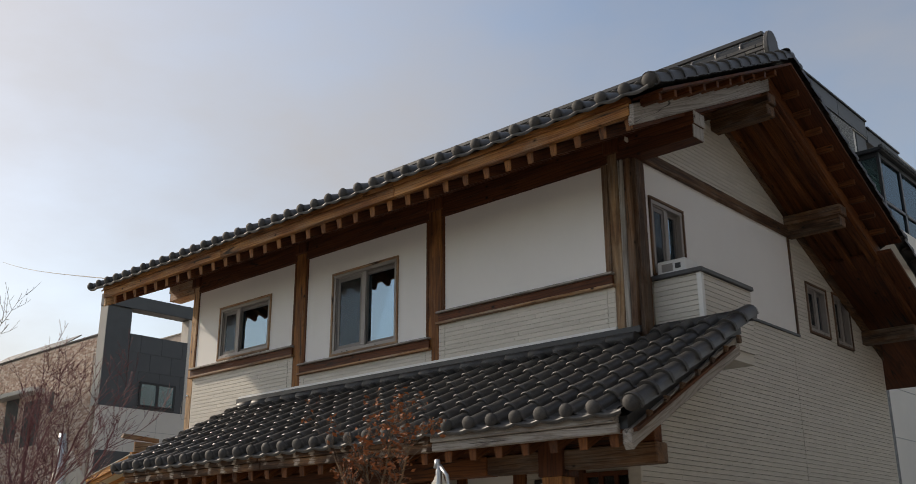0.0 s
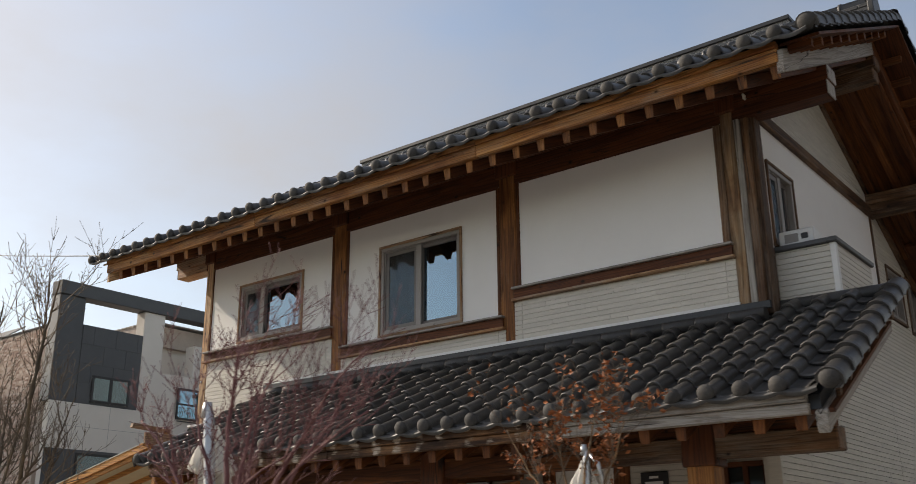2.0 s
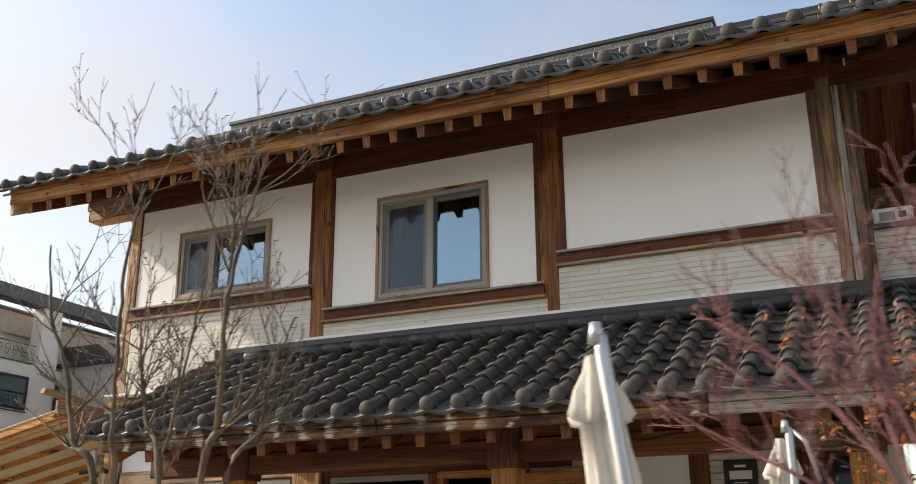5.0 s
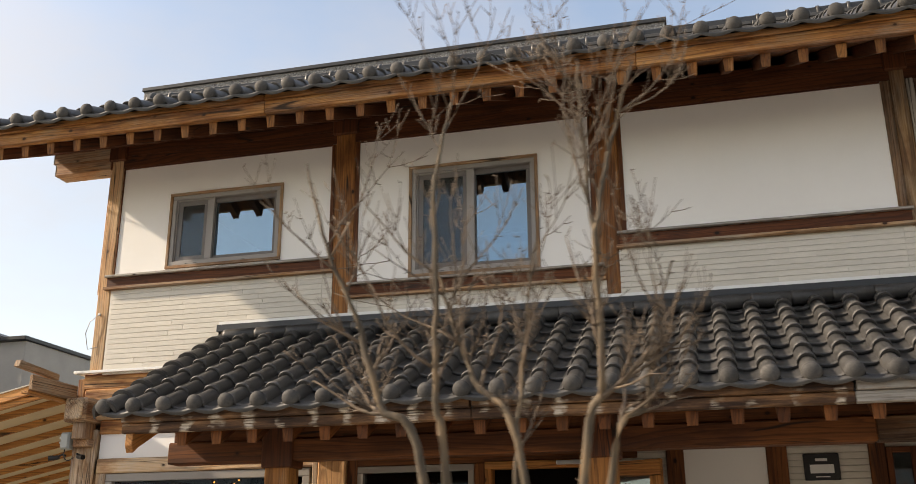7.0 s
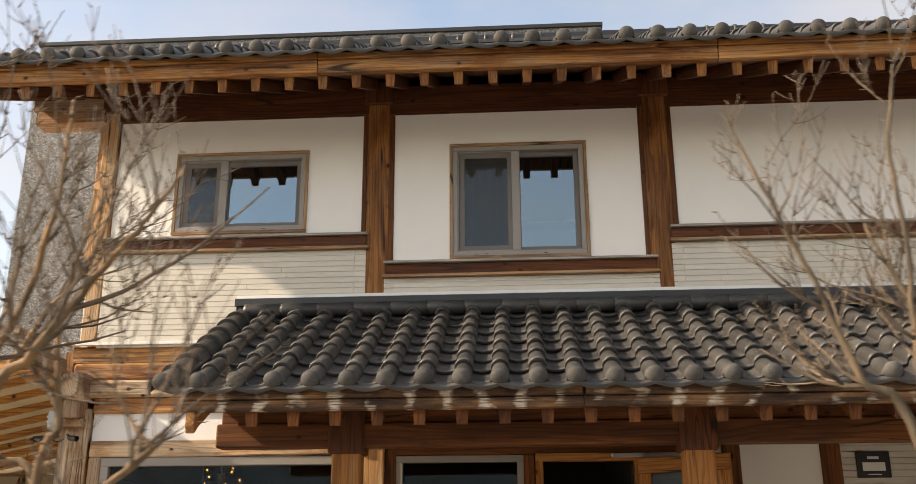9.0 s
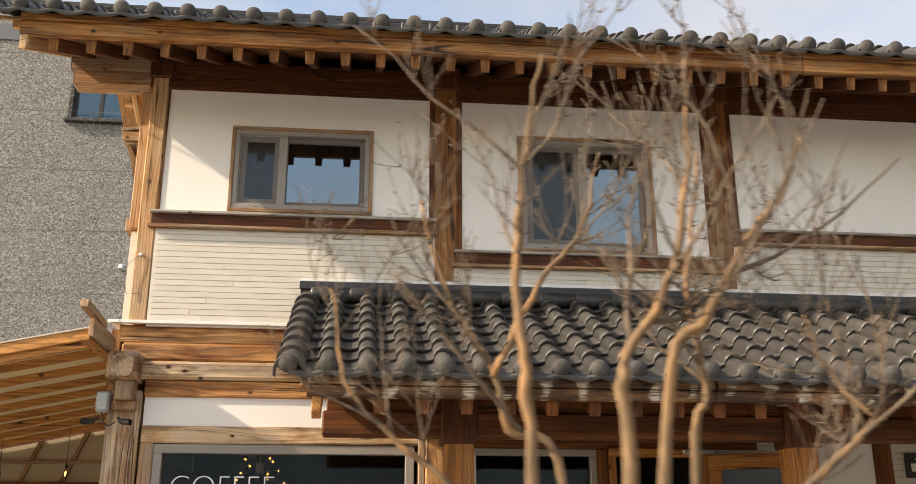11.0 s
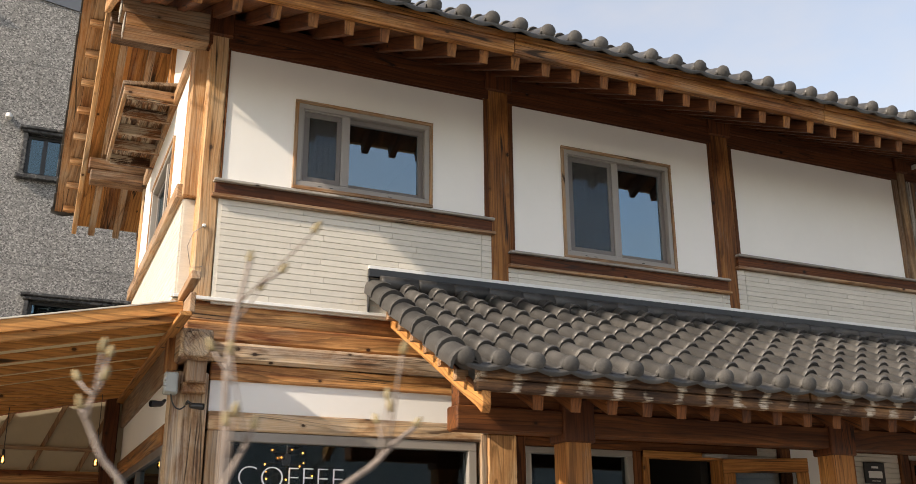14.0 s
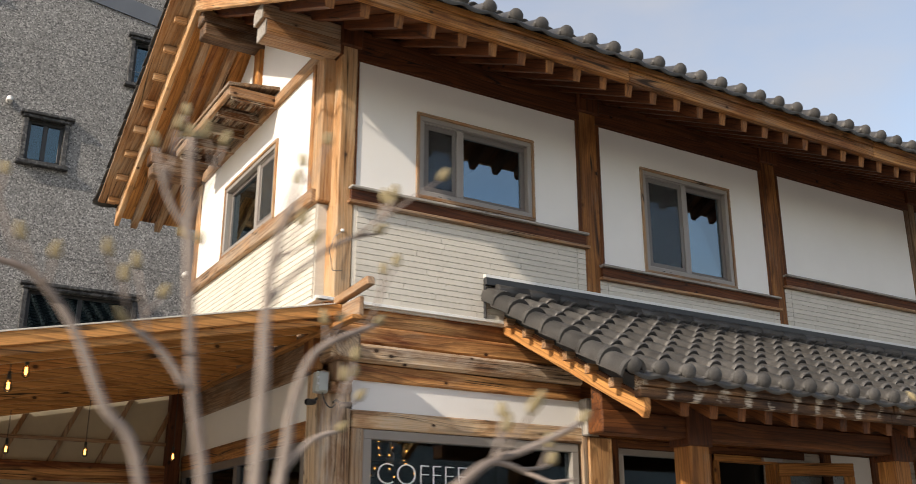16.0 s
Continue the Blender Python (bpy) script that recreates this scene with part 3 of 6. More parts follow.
def sliding_window(hole, y, parent, split=0.42, screen=True, wood_mat=None, plane="y", out=-1):
    """Wooden casing, grey plastic frame, two sashes with glass, an insect screen behind the narrow one."""
    a, b, lo, hi = hole
    w = thing("window", "sliding window in a brown wooden casing", "window") if parent is None else new("window")
    w.parent = parent

    def bar(name, x0, x1, y0, y1, z0, z1, mat, par, bev=0.004):
        if plane == "y":
            return slab(name, par, mat, x0, x1, y + y0, y + y1, z0, z1, bev)
        q = sorted((y - out * y0, y - out * y1))
        return slab(name, par, mat, q[0], q[1], x0, x1, z0, z1, bev)

    wm = wood_mat or OLD
    ax = "x" if plane == "y" else "y"
    c = 0.034
    bar("casing", a, b, -0.026, 0.10, hi - c, hi, wm[ax], w)
    bar("casing", a, b, -0.026, 0.10, lo, lo + c, wm[ax], w)
    bar("casing", a, a + c, -0.024, 0.10, lo + c, hi - c, wm["z"], w)
    bar("casing", b - c, b, -0.024, 0.10, lo + c, hi - c, wm["z"], w)
    a, b, lo, hi = a + c, b - c, lo + c, hi - c
    f = 0.048
    bar("frame", a, b, -0.014, 0.10, hi - f, hi, FRAME, w)
    bar("frame", a, b, -0.014, 0.10, lo, lo + f, FRAME, w)
    bar("frame", a, a + f, -0.012, 0.10, lo + f, hi - f, FRAME, w)
    bar("frame", b - f, b, -0.012, 0.10, lo + f, hi - f, FRAME, w)
    for u in (0.16, 0.24, 0.68):
        bar("drain_slot", a + (b - a) * u, a + (b - a) * u + 0.035, -0.0155, -0.0135, lo + 0.012, lo + 0.018, BLACK, w, 0)
    a, b, lo, hi = a + f, b - f, lo + f, hi - f
    m = a + (b - a) * split

    def leaf(p, q, d, side, stile, mat, net):
        st = 0.014 if side else 0.052
        bar("sash", p, q, d, d + 0.034, hi - st, hi, mat, w, 0.003)
        bar("sash", p, q, d, d + 0.034, lo, lo + st, mat, w, 0.003)
        bar("sash", p, p + st, d + 0.001, d + 0.034, lo + st, hi - st, mat, w, 0.003)
        bar("sash", q - stile, q, d + 0.001, d + 0.034, lo + st, hi - st, mat, w, 0.003)
        if side:
            n = 0.056
            for x0, x1, z0, z1 in ((p + st, q - stile, hi - st - n, hi - st), (p + st, q - stile, lo + st, lo + st + 0.05), (p + st, p + st + n, lo + st + 0.05, hi - st - n), (q - stile - n * 0.8, q - stile, lo + st + 0.05, hi - st - n)):
                bar("inner_sash", x0, x1, d + 0.014, d + 0.030, z0, z1, SASH, w, 0.003)
        g = bar("pane", p + st, q - stile, d + 0.022, d + 0.027, lo + st, hi - st, GLASS, w, 0)
        g.visible_shadow = False
        if net:
            bar("insect_screen", p + st, q - stile, d + 0.017, d + 0.0185, lo + st, hi - st, MESH, w, 0)

    leaf(a, m + 0.045, 0.006, True, 0.082, FRAME, screen)
    leaf(m + 0.0, b, 0.046, False, 0.052, SASH, False)
    return w


sliding_window(W1, 8.99, house, 0.34)
sliding_window(W2, 8.99, house, 0.475)

# ledges under the panels, with a thin drip lath below
for a, b, z in ((-14.32, -11.57, 4.575), (-11.40, -8.70, 4.265), (-8.56, -5.83, 4.575)):
    slab("ledge", house, GREYW["x"], a, b, 8.895, 9.03, z - 0.026, z, 0.005)
    slab("ledge_face", house, DARK["x"], a + 0.015, b - 0.015, 8.935, 9.03, z - 0.137, z - 0.0262, 0.003)
    slab("drip_lath", house, OLD["x"], a - 0.01, b + 0.01, 8.905, 9.02, z - 0.168, z - 0.138, 0.004)

# siding under the ledges
wall_s = new("siding_wall")
wall_s.parent = house
slab("backing", wall_s, SIDING, -14.26, -11.59, 8.9695, 9.10, 3.45, 4.41, 0)
boards(wall_s, "x", -14.262, -14.235, 3.505, 4.405, 8.962)
boards(wall_s, "x", -14.23, -11.70, 3.505, 4.405, 8.962, joint=1.0)
boards(wall_s, "x", -11.694, -11.585, 3.505, 4.405, 8.962)
wall_s = new("siding_wall")
wall_s.parent = house
slab("backing", wall_s, SIDING, -11.395, -8.695, 8.9695, 9.10, 3.9, 4.10, 0)
boards(wall_s, "x", -11.40, -11.30, 3.95, 4.10, 8.962, pitch=0.05)
boards(wall_s, "x", -8.79, -8.69, 3.95, 4.10, 8.962, pitch=0.05)
boards(wall_s, "x", -11.296, -8.794, 3.95, 4.10, 8.962, pitch=0.05, joint=0.9)
wall_s = new("siding_wall")
wall_s.parent = house
slab("backing", wall_s, SIDING, -8.55, -5.835, 8.9695, 9.10, 3.9, 4.41, 0)
boards(wall_s, "x", -8.555, -8.45, 3.95, 4.405, 8.962)
boards(wall_s, "x", -5.935, -5.83, 3.95, 4.405, 8.962)
boards(wall_s, "x", -8.446, -5.939, 3.95, 4.405, 8.962, joint=1.0)

# flashing strips
slab("flashing", house, FLASH, -12.86, -5.82, 8.93, 8.965, 3.905, 3.945, 0.003)
slab("flashing", house, DARKMETAL, -12.87, -5.5, 8.90, 8.94, 3.83, 3.905, 0.003)
slab("flashing", house, FLASH, -14.60, -12.62, 8.935, 8.985, 3.47, 3.50, 0.003)
slab("flashing", house, DARKMETAL, -12.86, -12.85, 8.93, 8.985, 3.50, 3.90, 0.002)

# gable wall on the right
GX = -5.55
gw = (9.32, 10.10, 4.56, 5.53)
part("white_panel", turn_xy(holed_wall(9.20, 13.08, 4.49, 5.95, [gw], 0.0, -0.12), GX), WHITE, house)
slab("trim", house, DUSK["z"], GX - 0.02, GX + 0.02, 13.08, 13.13, 4.47, 5.95, 0.003)
slab("trim", house, DUSK["z"], GX - 0.02, GX + 0.02, 9.20, 9.245, 4.49, 5.95, 0.003)
slab("trim", house, DARKMETAL, GX - 0.02, GX + 0.03, 10.4, 13.13, 4.455, 4.49, 0.003)
# Darker tie beams than at left: this side's shade is in their colour.
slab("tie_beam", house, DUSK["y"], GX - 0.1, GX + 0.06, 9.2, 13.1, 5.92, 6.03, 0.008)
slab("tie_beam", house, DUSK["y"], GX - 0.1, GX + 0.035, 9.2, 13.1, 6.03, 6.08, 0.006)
slab("post", house, DUSK["z"], GX - 0.1, GX + 0.04, 9.032, 9.20, 3.8, 6.1, 0.01)
sliding_window(gw, GX, house, 0.5, wood_mat=DUSK, plane="x", out=1)

side = new("siding_wall")
side.parent = house
small = ((13.52, 14.26, 4.59, 5.36), (14.48, 15.12, 4.55, 5.38))
bm = turn_xy(holed_wall(8.82, 16.3, 0.0, 3.2, [], -0.012, -0.15), GX)
part("backing", bm, SIDING, side)
bm = turn_xy(holed_wall(9.22, 16.3, 3.2, 4.45, [], -0.012, -0.15), GX)
part("backing", bm, SIDING, side)
bm = turn_xy(holed_wall(13.13, 16.3, 4.45, 5.45, list(small), -0.012, -0.15), GX)
part("backing", bm, SIDING, side)
boards(side, "y", 8.82, 12.9, 0.0, 3.164, GX + 0.006, flip=-1, joint=3.4)
boards(side, "y", 9.22, 12.9, 3.164, 4.46, GX + 0.006, flip=-1, joint=3.4)
boards(side, "y", 12.905, 16.3, 0.0, 4.46, GX + 0.006, flip=-1, joint=3.4)
boards(side, "y", 13.13, 16.3, 4.46, 6.2, GX + 0.006, flip=-1, holes=small, joint=2.6,
       top=lambda z: (13.13, min(16.3, RIDGE_Y + (7.2 - z) / SLOPE)))
for h in small:
    sliding_window(h, GX, house, 0.5, wood_mat=DUSK, plane="x", out=1)
gable = new("siding_gable")
gable.parent = house
tri = [(9.0, 6.08), (13.3, 6.08), (RIDGE_Y + 0.05, deck_z(RIDGE_Y) - 0.1), (RIDGE_Y - 0.05, deck_z(RIDGE_Y) - 0.1)]
part("backing", prism(tri, "x", GX - 0.13, GX - 0.012), SIDING, gable)
boards(gable, "y", 9.2, 13.1, 6.085, 7.25, GX + 0.006, flip=-1, joint=3.0,
       top=lambda z: (RIDGE_Y - (7.22 - z) / SLOPE, RIDGE_Y + (7.22 - z) / SLOPE))
slab("trim", house, SIDING, GX - 0.1, GX + 0.028, 8.78, 8.82, 0, 2.6, 0.004)

# the small balcony box on the gable
bx = new("balcony_box")
bx.parent = house
slab("backing", bx, SIDING, GX, -4.955, 9.305, 10.42, 3.60, 4.47, 0)
boards(bx, "x", GX + 0.02, -4.97, 3.72, 4.475, 9.28, joint=9)
boards(bx, "y", 9.31, 10.43, 3.72, 4.475, -4.93 , flip=-1, joint=9)
slab("corner_trim", bx, FLASH, -4.985, -4.925, 9.275, 9.33, 3.66, 4.475, 0.004)
slab("cap", bx, SLATE, -4.99, -4.90, 9.24, 10.46, 4.475, 4.525, 0.006)
slab("cap", bx, SLATE, GX, -4.99, 9.24, 9.34, 4.475, 4.525, 0.006)
slab("trim", house, DUSK["z"], GX, GX + 0.03, 9.2, 9.24, 3.9, 4.5, 0.003)
for sg in (1, -1):
    f = lambda y: deck_z(y) - 0.135
    ya, yb = (9.1, RIDGE_Y) if sg > 0 else (RIDGE_Y, 13.2)
    pr = [(ya, f(ya) - 0.09), (yb, f(yb) - 0.09), (yb, f(yb) + 0.02), (ya, f(ya) + 0.02)]
    part("rake_trim", prism(pr, "x", GX + 0.0, GX + 0.035, 0.003), DUSK["y"], house)
pr = [(13.2, deck_z(13.2) - 0.30), (16.3, deck_z(16.3) - 0.30), (16.3, deck_z(16.3) - 0.10), (13.2, deck_z(13.2) - 0.10)]
part("rake_trim", prism(pr, "x", GX + 0.0, GX + 0.035, 0.003), DUSK["y"], house)

# left gable wall
LX = WALL_L
lw = (10.38, 12.10, 4.63, 5.55)
part("white_panel", turn_xy(holed_wall(9.25, 13.15, 4.56, 6.0, [lw], 0.0, 0.12), LX), WHITE, house)
part("white_gable", prism([(9.1, 6.0), (13.2, 6.0), (RIDGE_Y + 0.1, 7.25), (RIDGE_Y - 0.1, 7.25)], "x", LX, LX + 0.12), WHITE, house)
slab("tie_beam", house, OLD["y"], LX - 0.05, LX + 0.1, 9.2, 13.15, 5.94, 6.06, 0.008)
slab("king_post", house, POSTW["z"], LX - 0.05, LX + 0.08, 11.05, 11.25, 6.06, 7.0, 0.008)
slab("post", house, WOOD["z"], LX - 0.04, LX + 0.13, 9.12, 9.31, 4.45, 5.96, 0.008)
slab("post", house, FASCIA["z"], LX - 0.035, LX + 0.1, 9.36, 9.43, 4.45, 5.96, 0.008)
slab("post", house, WOOD["z"], LX - 0.03, LX + 0.1, 13.10, 13.22, 3.5, 5.96, 0.008)
sliding_window(lw, LX, house, 0.34, plane="x", out=-1)
slab("ledge", house, OLD["y"], LX - 0.09, LX + 0.02, 9.19, 13.2, 4.44, 4.58, 0.01)
lside = new("siding_wall")
lside.parent = house
slab("backing", lside, SIDING, LX - 0.012, LX + 0.12, 9.19, 13.15, 3.45, 4.44, 0)
boards(lside, "y", 9.20, 13.2, 3.505, 4.44, LX - 0.03, joint=2.2)
slab("flashing", house, FLASH, LX - 0.07, LX + 0.02, 8.93, 13.2, 3.47, 3.50, 0.004)

# rear walls, floor and ceiling of the upper rooms
slab("rear_wall", house, WHITE, -14.38, -9.0, 13.03, 13.15, 0, 6.1, 0)
slab("rear_wall", house, WHITE, -9.0, -5.7, 16.18, 16.3, 0, 4.6, 0)
slab("rear_wall", house, WHITE, -9.12, -9.0, 13.15, 16.3, 0, 5.5, 0)
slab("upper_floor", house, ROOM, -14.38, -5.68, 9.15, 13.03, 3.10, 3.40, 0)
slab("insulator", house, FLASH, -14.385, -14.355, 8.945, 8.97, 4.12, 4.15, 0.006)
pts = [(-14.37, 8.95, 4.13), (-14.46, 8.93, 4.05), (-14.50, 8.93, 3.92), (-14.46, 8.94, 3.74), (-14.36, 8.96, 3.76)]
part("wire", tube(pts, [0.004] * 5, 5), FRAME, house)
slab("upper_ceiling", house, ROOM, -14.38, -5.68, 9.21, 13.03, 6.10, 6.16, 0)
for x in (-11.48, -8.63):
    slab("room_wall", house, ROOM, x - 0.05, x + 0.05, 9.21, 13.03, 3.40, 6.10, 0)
for a, b, z0, z1 in ((-13.50, -13.15, 4.6, 5.5), (-10.62, -10.06, 4.28, 5.5)):
    pts = [(a + (b - a) * i / 30, 9.17 + 0.03 * math.sin(i * 1.3)) for i in range(31)]
    bm = bmesh.new()
    lo = [bm.verts.new((x, y, z0 - 0.1)) for x, y in pts]
    hi = [bm.verts.new((x, y, z1 + 0.05)) for x, y in pts]
    for i in range(30):
        bm.faces.new((lo[i], lo[i + 1], hi[i + 1], hi[i]))
    bmesh.ops.solidify(bm, geom=bm.faces[:], thickness=0.003)
    part("curtain", bm, CURTAIN, house, smooth=True)

# ---- upper roof ----
roof = new("upper_roof")
roof.parent = house
REAR_Y = 14.48
pts = [(7.84, deck_z(7.84)), (RIDGE_Y, deck_z(RIDGE_Y)), (REAR_Y, deck_z(REAR_Y)), (REAR_Y, deck_z(REAR_Y) + 0.03), (RIDGE_Y, deck_z(RIDGE_Y) + 0.03), (7.84, deck_z(7.84) + 0.03)]
front = [(7.84, deck_z(7.84)), (RIDGE_Y, deck_z(RIDGE_Y)), (RIDGE_Y, deck_z(RIDGE_Y) + 0.03), (7.84, deck_z(7.84) + 0.03)]
back = [(RIDGE_Y + 0.001, deck_z(RIDGE_Y)), (REAR_Y, deck_z(REAR_Y)), (REAR_Y, deck_z(REAR_Y) + 0.03), (RIDGE_Y + 0.001, deck_z(RIDGE_Y) + 0.03)]
# Light put into the deck's wood: dark front soffit, bright left overhang.
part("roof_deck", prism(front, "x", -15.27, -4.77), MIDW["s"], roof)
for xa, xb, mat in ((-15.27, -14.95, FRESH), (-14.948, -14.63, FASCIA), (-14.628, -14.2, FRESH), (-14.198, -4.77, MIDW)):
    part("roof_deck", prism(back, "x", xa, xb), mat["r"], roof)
# Verge boards: sun side paler, shade side darker, done in the wood colour.
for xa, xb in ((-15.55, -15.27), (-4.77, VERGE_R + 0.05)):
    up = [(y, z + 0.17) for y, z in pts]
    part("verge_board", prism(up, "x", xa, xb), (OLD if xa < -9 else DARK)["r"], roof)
pts2 = [(7.86, deck_z(7.86) + 0.034), (RIDGE_Y, deck_z(RIDGE_Y) + 0.034), (REAR_Y, deck_z(REAR_Y) + 0.034), (REAR_Y, deck_z(REAR_Y) + 0.16), (RIDGE_Y, deck_z(RIDGE_Y) + 0.16), (7.86, deck_z(7.86) + 0.16)]
part("roof_bed", prism(pts2, "x", -15.24, -4.80), DARKMETAL, roof)
# flying rafters with sloping ends, narrower below
def taper(bm, top):
    for v in bm.verts:
        if v.co.z < top(v.co.y) - 0.06:
            v.co.x *= 0.82
    return bm


RAF = REND = None
n = 33
for i in range(n):
    x = -15.05 + i * 0.3193
    if RAF is None:
        y0 = 7.845
        pr = [(y0 + 0.02, deck_z(y0) - 0.125), (y0, deck_z(y0) - 0.004), (RIDGE_Y, deck_z(RIDGE_Y) - 0.004), (RIDGE_Y, deck_z(RIDGE_Y) - 0.13)]
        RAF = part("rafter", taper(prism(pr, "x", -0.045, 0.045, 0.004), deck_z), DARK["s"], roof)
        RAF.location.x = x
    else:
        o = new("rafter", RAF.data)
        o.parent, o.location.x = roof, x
    # Lighter end pieces: the light on the rafter ends put into colour.
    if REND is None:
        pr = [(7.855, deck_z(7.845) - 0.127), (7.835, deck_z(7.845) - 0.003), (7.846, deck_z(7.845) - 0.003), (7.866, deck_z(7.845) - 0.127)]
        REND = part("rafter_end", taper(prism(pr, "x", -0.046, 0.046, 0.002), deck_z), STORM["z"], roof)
        REND.location.x = x
    else:
        o = new("rafter_end", REND.data)
        o.parent, o.location.x = roof, x
REAF = None
for i in range(n):
    x = -15.05 + i * 0.3193
    if -14.4 < x < -5.7:
        continue
    if REAF is None:
        pr = [(REAR_Y, deck_z(REAR_Y) - 0.125), (REAR_Y, deck_z(REAR_Y) - 0.004), (RIDGE_Y + 0.01, deck_z(RIDGE_Y) - 0.004), (RIDGE_Y + 0.01, deck_z(RIDGE_Y) - 0.13)]
        REAF = part("rafter", prism(pr, "x", -0.042, 0.042, 0.004), OLD["r"], roof)
        REAF.location.x = x
        # Right-hand copy in darker wood: that overhang's shade put into colour.
        shaded_rafter = REAF.data.copy()
        shaded_rafter.materials[0] = MIDW["r"]
    else:
        o = new("rafter", REAF.data if x < -9 else shaded_rafter)
        o.parent, o.location.x = roof, x
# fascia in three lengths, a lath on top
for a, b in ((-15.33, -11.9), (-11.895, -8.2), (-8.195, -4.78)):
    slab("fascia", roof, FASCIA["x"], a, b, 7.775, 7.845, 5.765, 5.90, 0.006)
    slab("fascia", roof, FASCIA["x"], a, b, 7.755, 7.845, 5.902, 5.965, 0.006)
# bargeboards
def barge(x0, x1, y0, y1, mat, h=0.235, drop=0.09, par=None):
    pr = [(y0, deck_z(y0) - drop), (y1, deck_z(y1) - drop), (y1, deck_z(y1) - drop + h), (y0, deck_z(y0) - drop + h)]
    return part("bargeboard", prism(pr, "x", x0, x1, 0.006), mat, par or roof)


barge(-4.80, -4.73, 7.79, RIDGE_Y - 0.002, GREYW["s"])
# Rear boards: shade in the right one's colour, sun in the left one's.
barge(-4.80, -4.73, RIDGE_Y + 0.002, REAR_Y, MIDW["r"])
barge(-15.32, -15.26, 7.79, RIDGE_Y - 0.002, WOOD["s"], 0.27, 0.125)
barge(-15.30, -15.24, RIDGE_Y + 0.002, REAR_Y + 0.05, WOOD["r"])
# stub ends that carry the verge; left sun and right shade put into colour
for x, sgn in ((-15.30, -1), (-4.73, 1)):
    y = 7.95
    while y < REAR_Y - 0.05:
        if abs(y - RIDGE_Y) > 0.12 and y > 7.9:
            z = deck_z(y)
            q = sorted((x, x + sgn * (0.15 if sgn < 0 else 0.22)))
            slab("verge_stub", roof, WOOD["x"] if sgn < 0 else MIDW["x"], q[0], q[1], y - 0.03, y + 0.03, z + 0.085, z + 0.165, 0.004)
        y += 0.40 if sgn < 0 else 0.325


# ---- roof tiles ----
def tile_mesh(pitch, length):
    """One interlocking tile: a half-round cover that stands over the edges of a hollow pan, both with thick lips at the foot."""
    cw = 0.142
    cover = [(-cw / 2 * math.cos(t), 0.072 * math.sin(t)) for t in (math.pi * (-0.07 + 1.14 * i / 11) for i in range(12))]
    pan = [(cw / 2 - 0.02 + (pitch - cw + 0.04) * i / 8, -0.030 * math.sin(math.pi * i / 8) ** 0.7 - 0.004) for i in range(9)]
    bm = bmesh.new()
    for prof, lead in ((cover, 0.0), (pan, 0.012)):
        mid = 1 if prof is cover else 0

        def row(y, lift, grow):
            return [bm.verts.new((x * (grow if mid else 1), y + lead, z * (grow if mid else 1) + lift)) for x, z in prof]

        rows = [row(0.0, 0.017, 1.0), row(0.010, 0.021, 1.035), row(0.034, 0.019, 1.03), row(0.042, 0.014, 1.0), row(length, -0.012, 0.95)]
        foot = row(0.004, -0.001, 0.92)
        back = row(0.09, -0.006, 0.86)
        for r0, r1 in ((back, foot), (foot, rows[0]), *zip(rows, rows[1:])):
            for i in range(len(prof) - 1):
                f = bm.faces.new((r0[i], r0[i + 1], r1[i + 1], r1[i]))
                f.smooth = r0 is rows[3]
                # Lip faces take the brighter rim colour, highlight and wear together.
                f.material_index = 1 if r0 in (rows[1], rows[2]) else 0
    me = bpy.data.meshes.new("tile")
    bm.to_mesh(me)
    bm.free()
    me.materials.append(TILE)
    me.materials.append(TILERIM)
    return me


def cap_mesh():
    """The rounded stopper at the foot of a cover row."""
    bm = bmesh.new()
    bmesh.ops.create_uvsphere(bm, u_segments=16, v_segments=10, radius=0.072)
    for v in bm.verts:
        v.co.y *= 0.62
        v.co.z *= 0.96
    for f in bm.faces:
        f.smooth = True
    me = bpy.data.meshes.new("eave_cap")
    bm.to_mesh(me)
    bm.free()
    me.materials.append(TILECAP)
    return me


def eave_lip_mesh(pitch):
    """The drooping lip of the lowest pan between two caps."""
    bm = bmesh.new()
    n = 8
    rows = [[], [], [], []]
    for i in range(n + 1):
        u = i / n
        x = pitch * u
        s = -0.032 * math.sin(math.pi * u)
        for r, (y, z) in zip(rows, ((0.05, 0.010), (-0.030, 0.012), (-0.044, 0.000), (-0.038, -0.024))):
            r.append(bm.verts.new((x, y, z + s * (0.8 if z >= 0 else 0.95))))
    for r0, r1 in zip(rows, rows[1:]):
        for i in range(n):
            bm.faces.new((r0[i], r1[i], r1[i + 1], r0[i + 1])).smooth = True
    me = bpy.data.meshes.new("eave_lip")
    bm.to_mesh(me)
    bm.free()
    me.materials.append(TILE)
    return me


